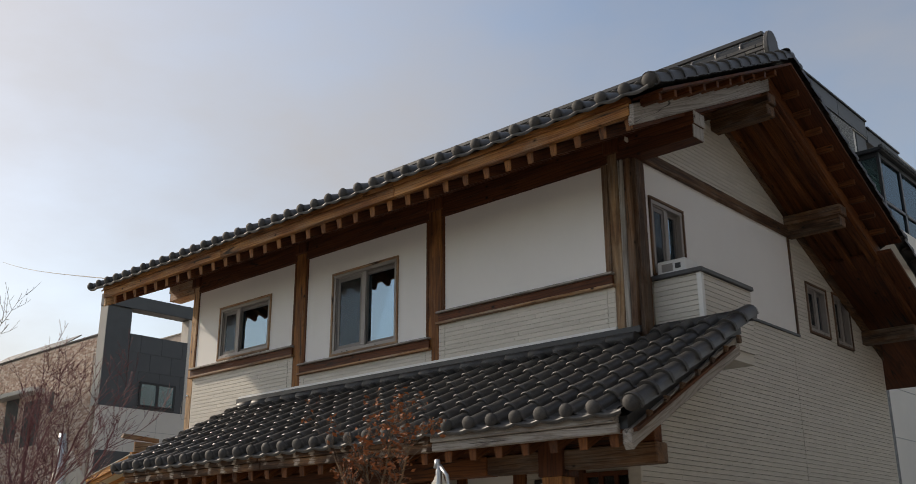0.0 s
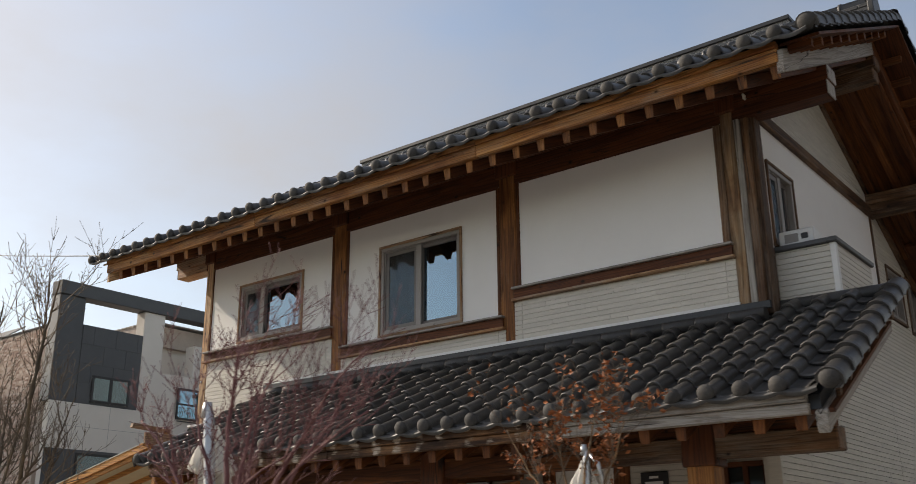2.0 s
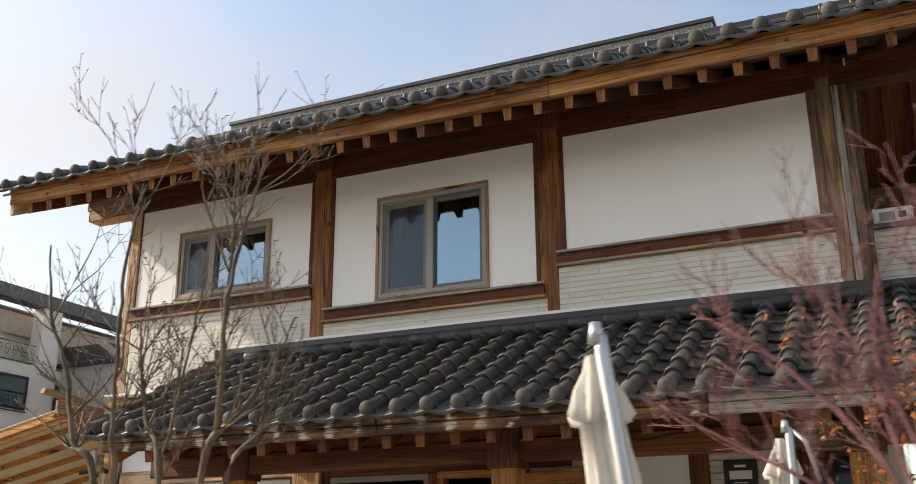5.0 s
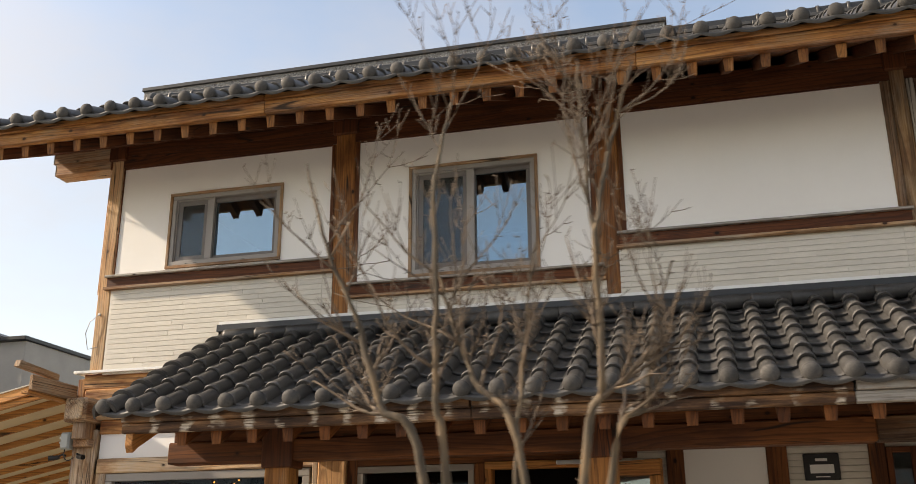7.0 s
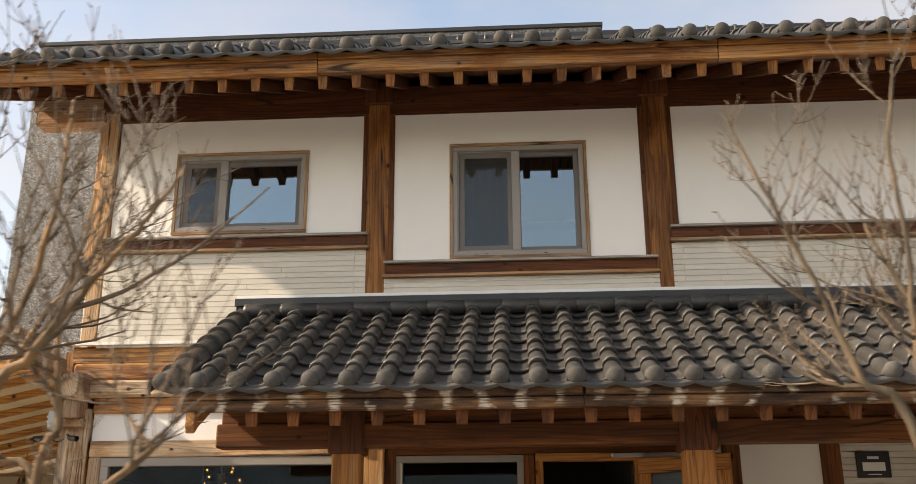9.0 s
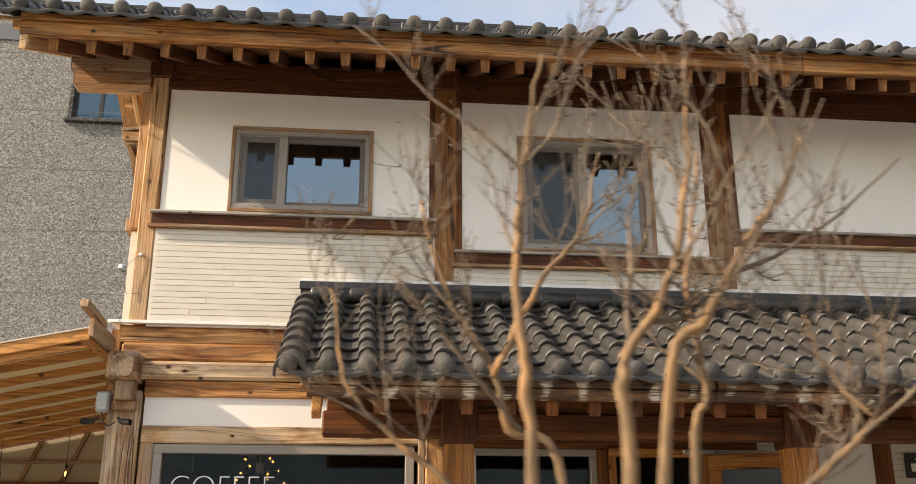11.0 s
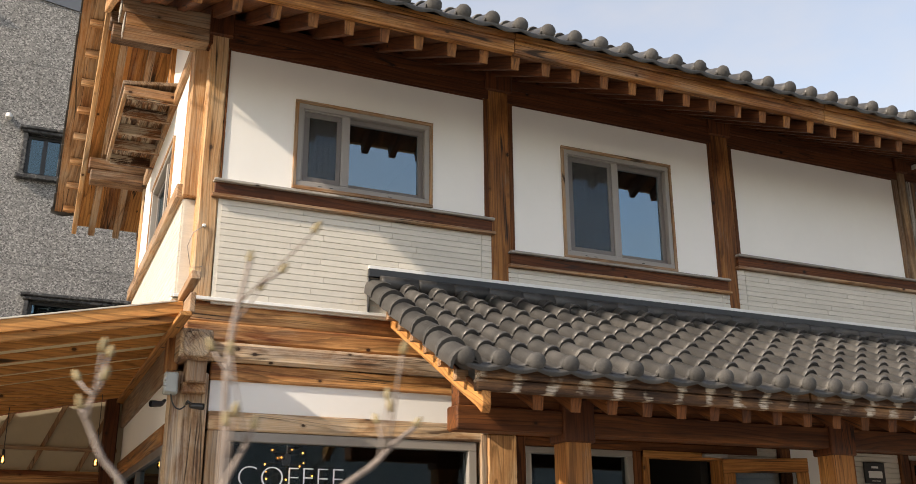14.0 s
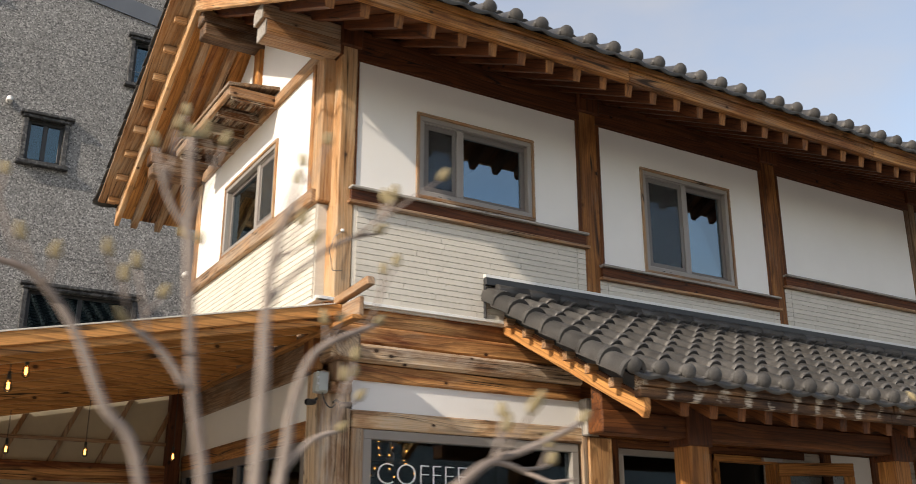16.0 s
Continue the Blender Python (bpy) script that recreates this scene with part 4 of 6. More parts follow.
def verge_mesh(length, side):
    """A round verge tile that wraps over the edge, with a lip at its foot. side: -1 or 1, the outer side."""
    bm = bmesh.new()
    prof = []
    for i in range(10):
        t = math.pi * (0.02 + 0.98 * i / 9)
        prof.append((0.098 * math.cos(t), 0.092 * math.sin(t)))
    prof = prof if side < 0 else [(-x, z) for x, z in prof]
    prof.append((prof[-1][0], prof[-1][1] - 0.035))
    rows = []
    for y, g, lift in ((0.0, 1.07, 0.014), (0.04, 1.07, 0.014), (0.05, 1.0, 0.012), (length, 0.94, -0.010)):
        rows.append([bm.verts.new((x * g, y, z * g + lift)) for x, z in prof])
    foot = [bm.verts.new((x * 0.86, 0.0, z * 0.86 - 0.004)) for x, z in prof]
    for r0, r1 in ((foot, rows[0]), (rows[0], rows[1]), (rows[1], rows[2]), (rows[2], rows[3])):
        for i in range(len(prof) - 1):
            bm.faces.new((r0[i], r0[i + 1], r1[i + 1], r1[i])).smooth = r0 is rows[2]
    bmesh.ops.recalc_face_normals(bm, faces=bm.faces[:])
    me = bpy.data.meshes.new("verge_tile")
    bm.to_mesh(me)
    bm.free()
    me.materials.append(TILE)
    return me


def tile_roof(parent, xs, pitch, foot, slope_deg, courses, expo, singles, mirror=False):
    """Covers a slope whose foot line runs along x at foot = (y, z). singles(i, j): whether a tile is a piece of its own."""
    me, cap, lip = tile_mesh(pitch, expo + 0.05), cap_mesh(), eave_lip_mesh(pitch)
    a = radians(slope_deg)
    rest = bmesh.new()
    spin = Matrix.Rotation(math.pi, 4, "Z") if mirror else Matrix.Identity(4)
    sg = -1 if mirror else 1
    for i, x in enumerate(xs):
        for j in range(courses):
            d = j * expo
            jit = Matrix.Rotation(rng.uniform(-0.008, 0.008), 4, "Z") @ Matrix.Rotation(rng.uniform(-0.008, 0.008), 4, "Y")
            m = Matrix.Translation((x + rng.uniform(-0.003, 0.003), foot[0] + sg * d * math.cos(a), foot[1] + d * math.sin(a) + rng.uniform(-0.003, 0.003))) @ spin @ Matrix.Rotation(a, 4, "X") @ jit
            if singles(i, j):
                o = new("tile", me)
                o.parent, o.matrix_basis = parent, m
            else:
                k = len(rest.verts)
                rest.from_mesh(me)
                rest.verts.ensure_lookup_table()
                for v in rest.verts[k:]:
                    v.co = m @ v.co
        m = Matrix.Translation((x, foot[0] - sg * 0.02, foot[1] + 0.034)) @ spin @ Matrix.Rotation(a * 0.5, 4, "X")
        o = new("eave_cap", cap)
        o.parent, o.matrix_basis = parent, m
        o = new("eave_lip", lip)
        o.parent, o.matrix_basis = parent, Matrix.Translation((x, foot[0] - sg * 0.0, foot[1] + 0.0)) @ spin @ Matrix.Rotation(a, 4, "X")
    if len(rest.verts):
        tagged(part("tile_field", rest, TILE, parent, "rows of dark grey roof tiles"), kind="stuff")
    else:
        rest.free()


def verge_row(parent, x, side, foot, slope_deg, courses, expo, mirror=False, cap=True, size=1.0):
    me = verge_mesh(expo + 0.05, -side if mirror else side)
    a = radians(slope_deg)
    spin = Matrix.Rotation(math.pi, 4, "Z") if mirror else Matrix.Identity(4)
    sg = -1 if mirror else 1
    for j in range(courses):
        d = j * expo
        o = new("verge_tile", me)
        o.parent = parent
        o.matrix_basis = Matrix.Translation((x + rng.uniform(-0.003, 0.003), foot[0] + sg * d * math.cos(a), foot[1] + d * math.sin(a) + 0.015)) @ spin @ Matrix.Rotation(a, 4, "X") @ Matrix.Diagonal((size, 1, size, 1))
    if cap:
        o = new("eave_cap", cap_mesh())
        o.parent = parent
        o.matrix_basis = Matrix.Translation((x, foot[0] - sg * 0.005, foot[1] + 0.045)) @ spin @ Matrix.Rotation(a * 0.5, 4, "X") @ Matrix.Diagonal((1.15, 1.1, 1.12, 1))


def verge_plates(parent, x, foot, slope_deg, courses, expo, mirror=False):
    """Thin flat edge tiles that overlap up the slope like steps."""
    bm = cuboid(-0.075, 0.16, 0.0, expo + 0.06, -0.008, 0.012, 0.004)
    for v in bm.verts:
        v.co.z += 0.034 * (1 - v.co.y / expo)
        if v.co.x < -0.05 and v.co.z < 0.02:
            v.co.z -= 0.022
    me = bpy.data.meshes.new("edge_tile")
    bm.to_mesh(me)
    bm.free()
    me.materials.append(TILE)
    a = radians(slope_deg)
    spin = Matrix.Rotation(math.pi, 4, "Z") @ Matrix.Diagonal((-1, 1, 1, 1)) if mirror else Matrix.Identity(4)
    sg = -1 if mirror else 1
    for j in range(courses):
        d = j * expo
        o = new("edge_tile", me)
        o.parent = parent
        o.matrix_basis = Matrix.Translation((x + rng.uniform(-0.006, 0.006), foot[0] + sg * d * math.cos(a), foot[1] + d * math.sin(a) + 0.012)) @ spin @ Matrix.Rotation(a + rng.uniform(-0.01, 0.01), 4, "X")


DEG = math.degrees(math.atan(SLOPE))
FOOT = (7.68, 5.965)
NU = 39
pu = (VERGE_R - VERGE_L) / (NU + 0.0)
xs = [VERGE_L + pu * i for i in range(NU)]
tile_roof(roof, xs, pu, FOOT, DEG, 13, 0.298, lambda i, j: j < 2 or i > 35)
verge_row(roof, VERGE_R, 1, FOOT, DEG, 13, 0.298)
RFOOT = (REAR_Y + 0.12, 5.965 - SLOPE * (REAR_Y + 0.12 - (2 * RIDGE_Y - 7.68)))
tile_roof(roof, xs[1:], pu, RFOOT, DEG, 13, 0.298, lambda i, j: False, mirror=True)
verge_row(roof, VERGE_R, 1, RFOOT, DEG, 13, 0.298, mirror=True)
verge_plates(roof, -15.50, RFOOT, DEG, 13, 0.298, mirror=True)
# ridge: courses of flat tiles and a round top
zr = 5.965 + SLOPE * (RIDGE_Y - 7.68)
ridge_core = slab("ridge_core", roof, DARKMETAL, VERGE_L + 0.2, VERGE_R - 0.25, RIDGE_Y - 0.09, RIDGE_Y + 0.09, zr - 0.08, zr + 0.36, 0)
for j in range(4):
    x = VERGE_L + 0.15 + 0.15 * (j % 2)
    while x < VERGE_R - 0.25:
        x1 = min(x + 0.42, VERGE_R - 0.2)
        slab("ridge_tile", roof, TILE, x + 0.003, x1 - 0.003, RIDGE_Y - 0.15 + 0.012 * j, RIDGE_Y + 0.15 - 0.012 * j, zr + 0.05 + 0.065 * j, zr + 0.10 + 0.065 * j, 0.006)
        x = x1
x = VERGE_L + 0.12
while x < VERGE_R - 0.3:
    x1 = min(x + 0.36, VERGE_R - 0.18)
    bm = tube([(x, RIDGE_Y, zr + 0.33), (x + 0.04, RIDGE_Y, zr + 0.33), (x + 0.041, RIDGE_Y, zr + 0.33), (x1 + 0.01, RIDGE_Y, zr + 0.33)], [0.10, 0.10, 0.088, 0.084], 14)
    part("ridge_cover", bm, TILE, roof)
    x = x1
for x in (VERGE_R - 0.22, VERGE_L + 0.16):
    pts = [(RIDGE_Y + 0.17 * math.sin(t), zr + 0.22 + 0.25 * math.cos(t)) for t in [math.pi * 2 * i / 18 for i in range(18)]]
    part("ridge_end_tile", prism(pts, "x", x, x + 0.07, 0.012), TILE, roof)

# lower rear slope on the right
rear = new("rear_roof")
rear.parent = house
rz = lambda y: deck_z(y) - 0.08
pts = [(14.3, rz(14.3)), (17.4, rz(17.4)), (17.4, rz(17.4) + 0.05), (14.3, rz(14.3) + 0.05)]
part("roof_deck", prism(pts, "x", -9.2, VERGE_R - 0.06), DARK["r"], rear)
pr = [(14.4, rz(14.4) - 0.1), (17.45, rz(17.45) - 0.1), (17.45, rz(17.45) + 0.13), (14.4, rz(14.4) + 0.13)]
part("bargeboard", prism(pr, "x", -4.82, -4.75, 0.006), MIDW["r"], rear)
tile_roof(rear, [-9.0 + pu * i for i in range(15)], pu, (17.5, 6.0 - SLOPE * (17.5 - (2 * RIDGE_Y - 7.68)) - 0.08), DEG, 11, 0.298, lambda i, j: False, mirror=True)
verge_row(rear, VERGE_R, 1, (17.5, 6.0 - SLOPE * (17.5 - (2 * RIDGE_Y - 7.68)) - 0.08), DEG, 11, 0.298, mirror=True)

# ---- lower roof over the porch ----
porch = new("porch_roof")
porch.parent = house
LFOOT = (6.95, 2.70)
LDEG = 27.7
LT = math.tan(radians(LDEG))
LL, LR = -12.74, -4.42
pl = 0.2857
tile_roof(porch, [-12.51 + pl * i for i in range(-1, 24)], pl, LFOOT, LDEG, 8, 0.288, lambda i, j: True)
tile_roof(porch, [-12.51 + pl * i for i in range(24, 28)], pl, LFOOT, LDEG, 9, 0.288, lambda i, j: True)
verge_row(porch, LL - 0.045, -1, (LFOOT[0], LFOOT[1] - 0.045), LDEG, 8, 0.288, cap=False, size=1.12)
verge_row(porch, LR, 1, LFOOT, LDEG, 9, 0.288)


def low_z(y):
    return 2.515 + LT * (y - 7.06)


pts = [(7.06, low_z(7.06)), (8.95, low_z(8.95)), (8.95, low_z(8.95) + 0.03), (7.06, low_z(7.06) + 0.03)]
part("roof_deck", prism(pts, "x", LL + 0.1, LR - 0.02), MIDW["s"], porch)
pts = [(7.06, low_z(7.06) + 0.034), (9.3, low_z(9.3) + 0.034), (9.3, low_z(9.3) + 0.14), (7.06, low_z(7.06) + 0.14)]
part("roof_bed", prism(pts, "x", LL + 0.12, LR - 0.12), DARKMETAL, porch)
LRAF = LEND = None
for i in range(24):
    x = -12.13 + i * 0.3225
    if LRAF is None:
        pr = [(7.115, low_z(7.1) - 0.125), (7.10, low_z(7.1) - 0.004), (9.0, low_z(9.0) - 0.004), (9.0, low_z(9.0) - 0.13)]
        LRAF = part("rafter", taper(prism(pr, "x", -0.048, 0.048, 0.004), low_z), MIDW["s"], porch)
        LRAF.location.x = x
    else:
        o = new("rafter", LRAF.data)
        o.parent, o.location.x = porch, x
    if LEND is None:
        pr = [(7.105, low_z(7.1) - 0.128), (7.088, low_z(7.1) - 0.002), (7.10, low_z(7.1) - 0.002), (7.117, low_z(7.1) - 0.128)]
        LEND = part("rafter_end", taper(prism(pr, "x", -0.05, 0.05, 0.002), low_z), MIDW["z"], porch)
        LEND.location.x = x
    else:
        o = new("rafter_end", LEND.data)
        o.parent, o.location.x = porch, x
for a, b, mat in ((-12.66, -9.6, SCOURED), (-9.598, -6.801, SCOURED), (-6.8, -4.62, GREYW["x"])):
    slab("fascia", porch, mat, a, b, 7.02, 7.10, 2.515, 2.60, 0.008)
    slab("fascia", porch, mat, a + 0.01, b - 0.01, 6.985, 7.10, 2.602, 2.70, 0.006)
for x0, x1, mat in ((-12.62, -12.55, FRESH["s"]), (-4.58, -4.49, GREYW["s"])):
    y0, y1 = 7.03, 9.0 if x0 < -9 else 9.14
    dr = 0.145 if x0 < -9 else 0.13
    f = lambda y: low_z(y) - dr
    pr = [(y0 + 0.10, f(y0 + 0.1)), (y0 + 0.03, f(y0) + 0.0), (y0, f(y0) + 0.06), (y0, f(y0) + 0.16), (y1, f(y1) + 0.20), (y1, f(y1))]
    part("bargeboard", prism(pr, "x", x0, x1, 0.006), mat, porch)
y = 7.3
while y < 9.2:
    slab("verge_stub", porch, OLD["x"], -12.72, -12.60, y - 0.03, y + 0.03, low_z(y) - 0.02, low_z(y) + 0.06, 0.004)
    slab("verge_stub", porch, DUSK["x"], -4.49, -4.455, y - 0.03, y + 0.03, low_z(y) - 0.0, low_z(y) + 0.08, 0.004)
    y += 0.30
x = LL - 0.02
while x < LR:
    x1 = min(x + 0.36, LR + 0.05)
    ry, rh = (8.90, 3.775) if x < -5.7 else (9.26, 3.90)
    bm = tube([(x, ry, rh), (x + 0.03, ry, rh), (x + 0.031, ry, rh), (x1 + 0.01, ry, rh)], [0.07, 0.07, 0.07, 0.07], 12)
    o = part("top_roll", bm, TILE, porch)
    x = x1
slab("porch_beam", porch, DUSK["x"], -6.6, -4.62, 7.622, 7.818, 2.312, 2.498, 0.012)
slab("porch_beam", porch, MIDW["x"], -12.56, -6.601, 7.62, 7.82, 2.31, 2.50, 0.012)
slab("porch_beam", porch, MIDW["x"], -12.53, -4.66, 7.66, 7.80, 2.50, 2.72, 0.008)
for x0, x1 in ((-11.60, -11.37), (-8.80, -8.56), (-5.9, -5.66)):
    slab("porch_post", porch, POSTW["z"], x0, x1, 7.61, 7.83, 0.12, 2.31, 0.012)
    slab("post_head", porch, DARK["z"], x0 - 0.03, x1 + 0.03, 7.59, 7.85, 2.25, 2.60, 0.012)

# ---- ground storey ----
shop = house
slab("corner_post", shop, CRACKED["z"], -14.52, -14.23, 8.95, 9.25, 0.0, 2.85, 0.012)
slab("wall_beam", shop, SMOKED["x"], -14.50, -11.7, 9.0, 9.25, 3.30, 3.468, 0.008)
slab("wall_beam", shop, SMOKED["x"], -14.46, -11.7, 8.965, 9.25, 3.125, 3.295, 0.022)
slab("wall_beam", shop, CRACKED["x"], -14.46, -11.7, 8.925, 9.25, 2.955, 3.12, 0.025)
slab("wall_beam", shop, SMOKED["x"], -14.22, -11.7, 8.97, 9.25, 2.80, 2.953, 0.012)
slab("white_band", shop, WHITE, -14.21, -11.72, 9.0, 9.2, 2.54, 2.80, 0.0)
slab("wall_beam", shop, CRACKED["x"], -14.21, -11.5, 8.965, 9.2, 2.385, 2.54, 0.012)
slab("wall_beam", shop, MIDW["x"], -11.7, -5.6, 9.0, 9.2, 2.46, 3.9, 0.01)


def fixed_window(a, b, lo, hi, y, parent, fw=0.08, label=""):
    w = new("window")
    w.parent = parent
    slab("frame", w, SHOPFRAME, a, b, y - 0.05, y + 0.08, hi - fw, hi, 0.005)
    slab("frame", w, SHOPFRAME, a, b, y - 0.05, y + 0.08, lo, lo + fw, 0.005)
    slab("frame", w, SHOPFRAME, a, a + fw, y - 0.049, y + 0.08, lo + fw, hi - fw, 0.005)
    slab("frame", w, SHOPFRAME, b - fw, b, y - 0.049, y + 0.08, lo + fw, hi - fw, 0.005)
    g = slab("pane", w, SHOPGLASS, a + fw, b - fw, y + 0.01, y + 0.02, lo + fw, hi - fw, 0)
    g.visible_shadow = False
    return w


fixed_window(-14.09, -11.76, 0.7, 2.38, 9.03, shop)
slab("side_post", shop, OLD["z"], -14.21, -14.09, 8.97, 9.2, 0, 2.385, 0.01)
slab("low_wall", shop, OLD["x"], -14.21, -11.72, 8.98, 9.2, 0, 0.7, 0.01)
slab("wall_post", shop, WOOD["z"], -11.66, -11.36, 8.94, 9.2, 0, 2.46, 0.012)
slab("wall_post", shop, OLD["z"], -11.725, -11.66, 8.955, 9.2, 0, 2.46, 0.01)
slab("beam_end", shop, GREYW["z"], -11.735, -11.63, 8.86, 9.0, 2.60, 2.82, 0.015)
slab("beam_end", shop, GREYW["z"], -11.725, -11.64, 8.88, 9.0, 2.46, 2.60, 0.012)
fixed_window(-11.25, -10.06, 0.9, 2.37, 9.03, shop, 0.06)
slab("low_wall", shop, MIDW["x"], -11.36, -10.0, 8.99, 9.2, 0, 0.9, 0.01)
slab("trim", shop, MIDW["z"], -11.36, -11.25, 8.98, 9.2, 0.9, 2.46, 0.008)
slab("trim", shop, MIDW["z"], -10.06, -9.955, 8.983, 9.2, 0.0, 2.372, 0.008)
slab("trim", shop, MIDW["x"], -11.25, -8.5, 8.98, 9.2, 2.375, 2.46, 0.006)

# ---- neighbouring buildings ----
granite = thing("granite_building", "four-storey block clad in rough grey granite behind the cafe", "building")
GY, GX0, GX1, GTOP = 19.0, -20.9, -8.1, 12.72
gwins = [(-16.13, -15.52, 8.05, 8.85), (-18.35, -17.27, 10.1, 11.2), (-15.75, -14.0, 4.5, 5.72), (-14.45, -13.3, 10.0, 10.9)]
part("wall", holed_wall(GX0, GX1, 0, GTOP, gwins, GY, GY + 0.4), GRANITE, granite)
slab("wall", granite, GRANITE, GX0, GX0 + 0.4, GY + 0.4, 33, 0, GTOP, 0)
slab("wall", granite, GRANITE, GX1 - 0.4, GX1, GY + 0.4, 24.0, 0, GTOP - 0.5, 0)
slab("roof_slab", granite, CONCRETE, GX0, GX1, GY + 0.4, 33, GTOP - 0.6, GTOP - 0.3, 0)
slab("parapet_cap", granite, DARKMETAL, GX0 - 0.04, GX1 + 0.04, GY - 0.05, GY + 0.45, GTOP, GTOP + 0.1, 0.01)


def stone_window(a, b, lo, hi, y, parent):
    w = new("window")
    w.parent = parent
    d = 0.09
    slab("lintel", w, CARVED, a - d - 0.06, b + d + 0.06, y - 0.14, y + 0.05, hi + 0.06, hi + 0.12, 0.012)
    slab("lintel", w, CARVED, a - d - 0.02, b + d + 0.02, y - 0.10, y + 0.05, hi, hi + 0.06, 0.012)
    slab("sill", w, CARVED, a - d - 0.05, b + d + 0.05, y - 0.12, y + 0.05, lo - 0.10, lo - 0.02, 0.012)
    slab("jamb", w, CARVED, a - d, a, y - 0.06, y + 0.05, lo - 0.02, hi, 0.012)
    slab("jamb", w, CARVED, b, b + d, y - 0.06, y + 0.05, lo - 0.02, hi, 0.012)
    for x0, x1, z0, z1 in ((a, b, hi - 0.06, hi), (a, b, lo, lo + 0.06), (a, a + 0.06, lo + 0.06, hi - 0.06), (b - 0.06, b, lo + 0.06, hi - 0.06), ((a + b) / 2 - 0.04, (a + b) / 2 + 0.04, lo + 0.06, hi - 0.06)):
        slab("frame", w, BLACK, x0, x1, y + 0.06, y + 0.14, z0, z1, 0.005)
    slab("pane", w, GREENGLASS, a + 0.06, b - 0.06, y + 0.09, y + 0.10, lo + 0.06, hi - 0.06, 0)
    # Dark sheet behind the pane stands in for the unlit room.
    slab("blind", w, ROOM, a, b, y + 0.30, y + 0.34, lo, hi, 0)



for h in gwins:
    stone_window(*h, GY, granite)
slab("side_wall", granite, PALESTONE, GX1 - 0.4, GX1, 24.0, 33, 0, 9.9, 0)
for k in range(8):
    z = 1.2 * k + 0.6
    slab("joint_line", granite, CONCRETE, GX1, GX1 + 0.006, 24.0, 33, z, z + 0.02, 0)
# metal-clad frame along the roof edge
y = GY + 0.5
for y1, z0, z1 in ((21.2, 12.15, 12.62), (23.1, 12.15, 12.62), (25.0, 12.15, 12.62), (26.1, 12.05, 12.45), (27.4, 12.05, 12.45)):
    slab("metal_panel", granite, SLATE, GX1 - 0.55, GX1 + 0.02, y + 0.008, y1 - 0.008, z0, z1, 0.01)
    slab("panel_cap", granite, DARKMETAL, GX1 - 0.6, GX1 + 0.06, y, y1, z1, z1 + 0.05, 0.008)
    y = y1
slab("roof_column", granite, PALESTONE, GX1 - 0.55, GX1 - 0.05, 23.4, 24.3, 9.9, 12.15, 0.02)
slab("roof_column", granite, SLATE, GX1 - 0.55, GX1 - 0.03, 24.3, 25.0, 9.9, 12.15, 0.02)
# glazed bay
bay = new("glazed_bay")
bay.parent = granite
BX0, BX1, BY0, BY1, BZ0, BZ1 = GX1, -7.55, 24.0, 30.0, 9.4, 11.3
slab("bay_floor", bay, PALESTONE, BX0, BX1 + 0.05, BY0, BY1, BZ0 - 0.5, BZ0, 0.01)
slab("bay_roof", bay, DARKMETAL, BX0, BX1 + 0.12, BY0 - 0.12, BY1, BZ1, BZ1 + 0.10, 0.01)
slab("bay_gutter", bay, CARVED, BX1 + 0.06, BX1 + 0.16, BY0 - 0.16, BY1, BZ1 + 0.02, BZ1 + 0.13, 0.02)
for y in (24.0, 25.45, 26.9, 28.4, 29.9):
    slab("mullion", bay, BLACK, BX1 - 0.08, BX1, y, y + 0.12, BZ0, BZ1, 0.008)
slab("mullion", bay, BLACK, BX0, BX0 + 0.08, BY0, BY0 + 0.1, BZ0, BZ1, 0.008)
slab("rail", bay, BLACK, BX1 - 0.08, BX1, BY0 + 0.12, BY1, BZ1 - 0.12, BZ1, 0.008)
slab("rail", bay, BLACK, BX1 - 0.08, BX1, BY0 + 0.12, BY1, BZ0 + 0.55, BZ0 + 0.63, 0.008)
slab("rail", bay, BLACK, BX0 + 0.08, BX1 - 0.08, BY0, BY0 + 0.08, BZ1 - 0.12, BZ1, 0.008)
slab("pane", bay, GREENGLASS, BX1 - 0.05, BX1 - 0.04, BY0 + 0.1, BY1, BZ0, BZ1 - 0.1, 0)
slab("pane", bay, GREENGLASS, BX0 + 0.08, BX1 - 0.08, BY0 + 0.03, BY0 + 0.04, BZ0, BZ1 - 0.1, 0)
for k in range(6):
    slab("blind_slat", bay, FLASH, BX0 + 0.05, BX0 + 0.08, BY0 + 0.2, BY1, BZ0 + 0.1 + 0.3 * k, BZ0 + 0.3 + 0.3 * k, 0.004)
for x, z in ((-16.5, 9.1), (-13.1, 6.35), (-17.0, 6.9), (-13.6, 11.3)):
    bm = tube([(x, GY + 0.02, z), (x, GY - 0.12, z), (x, GY - 0.13, z - 0.05)], [0.06, 0.06, 0.05], 10)
    part("vent_hood", bm, FLASH, granite)
for k in range(9):
    z = 1.15 + 1.3 * k
    slab("cladding_joint", granite, JOINT, GX0, GX1, GY - 0.003, GY, z, z + 0.012, 0)

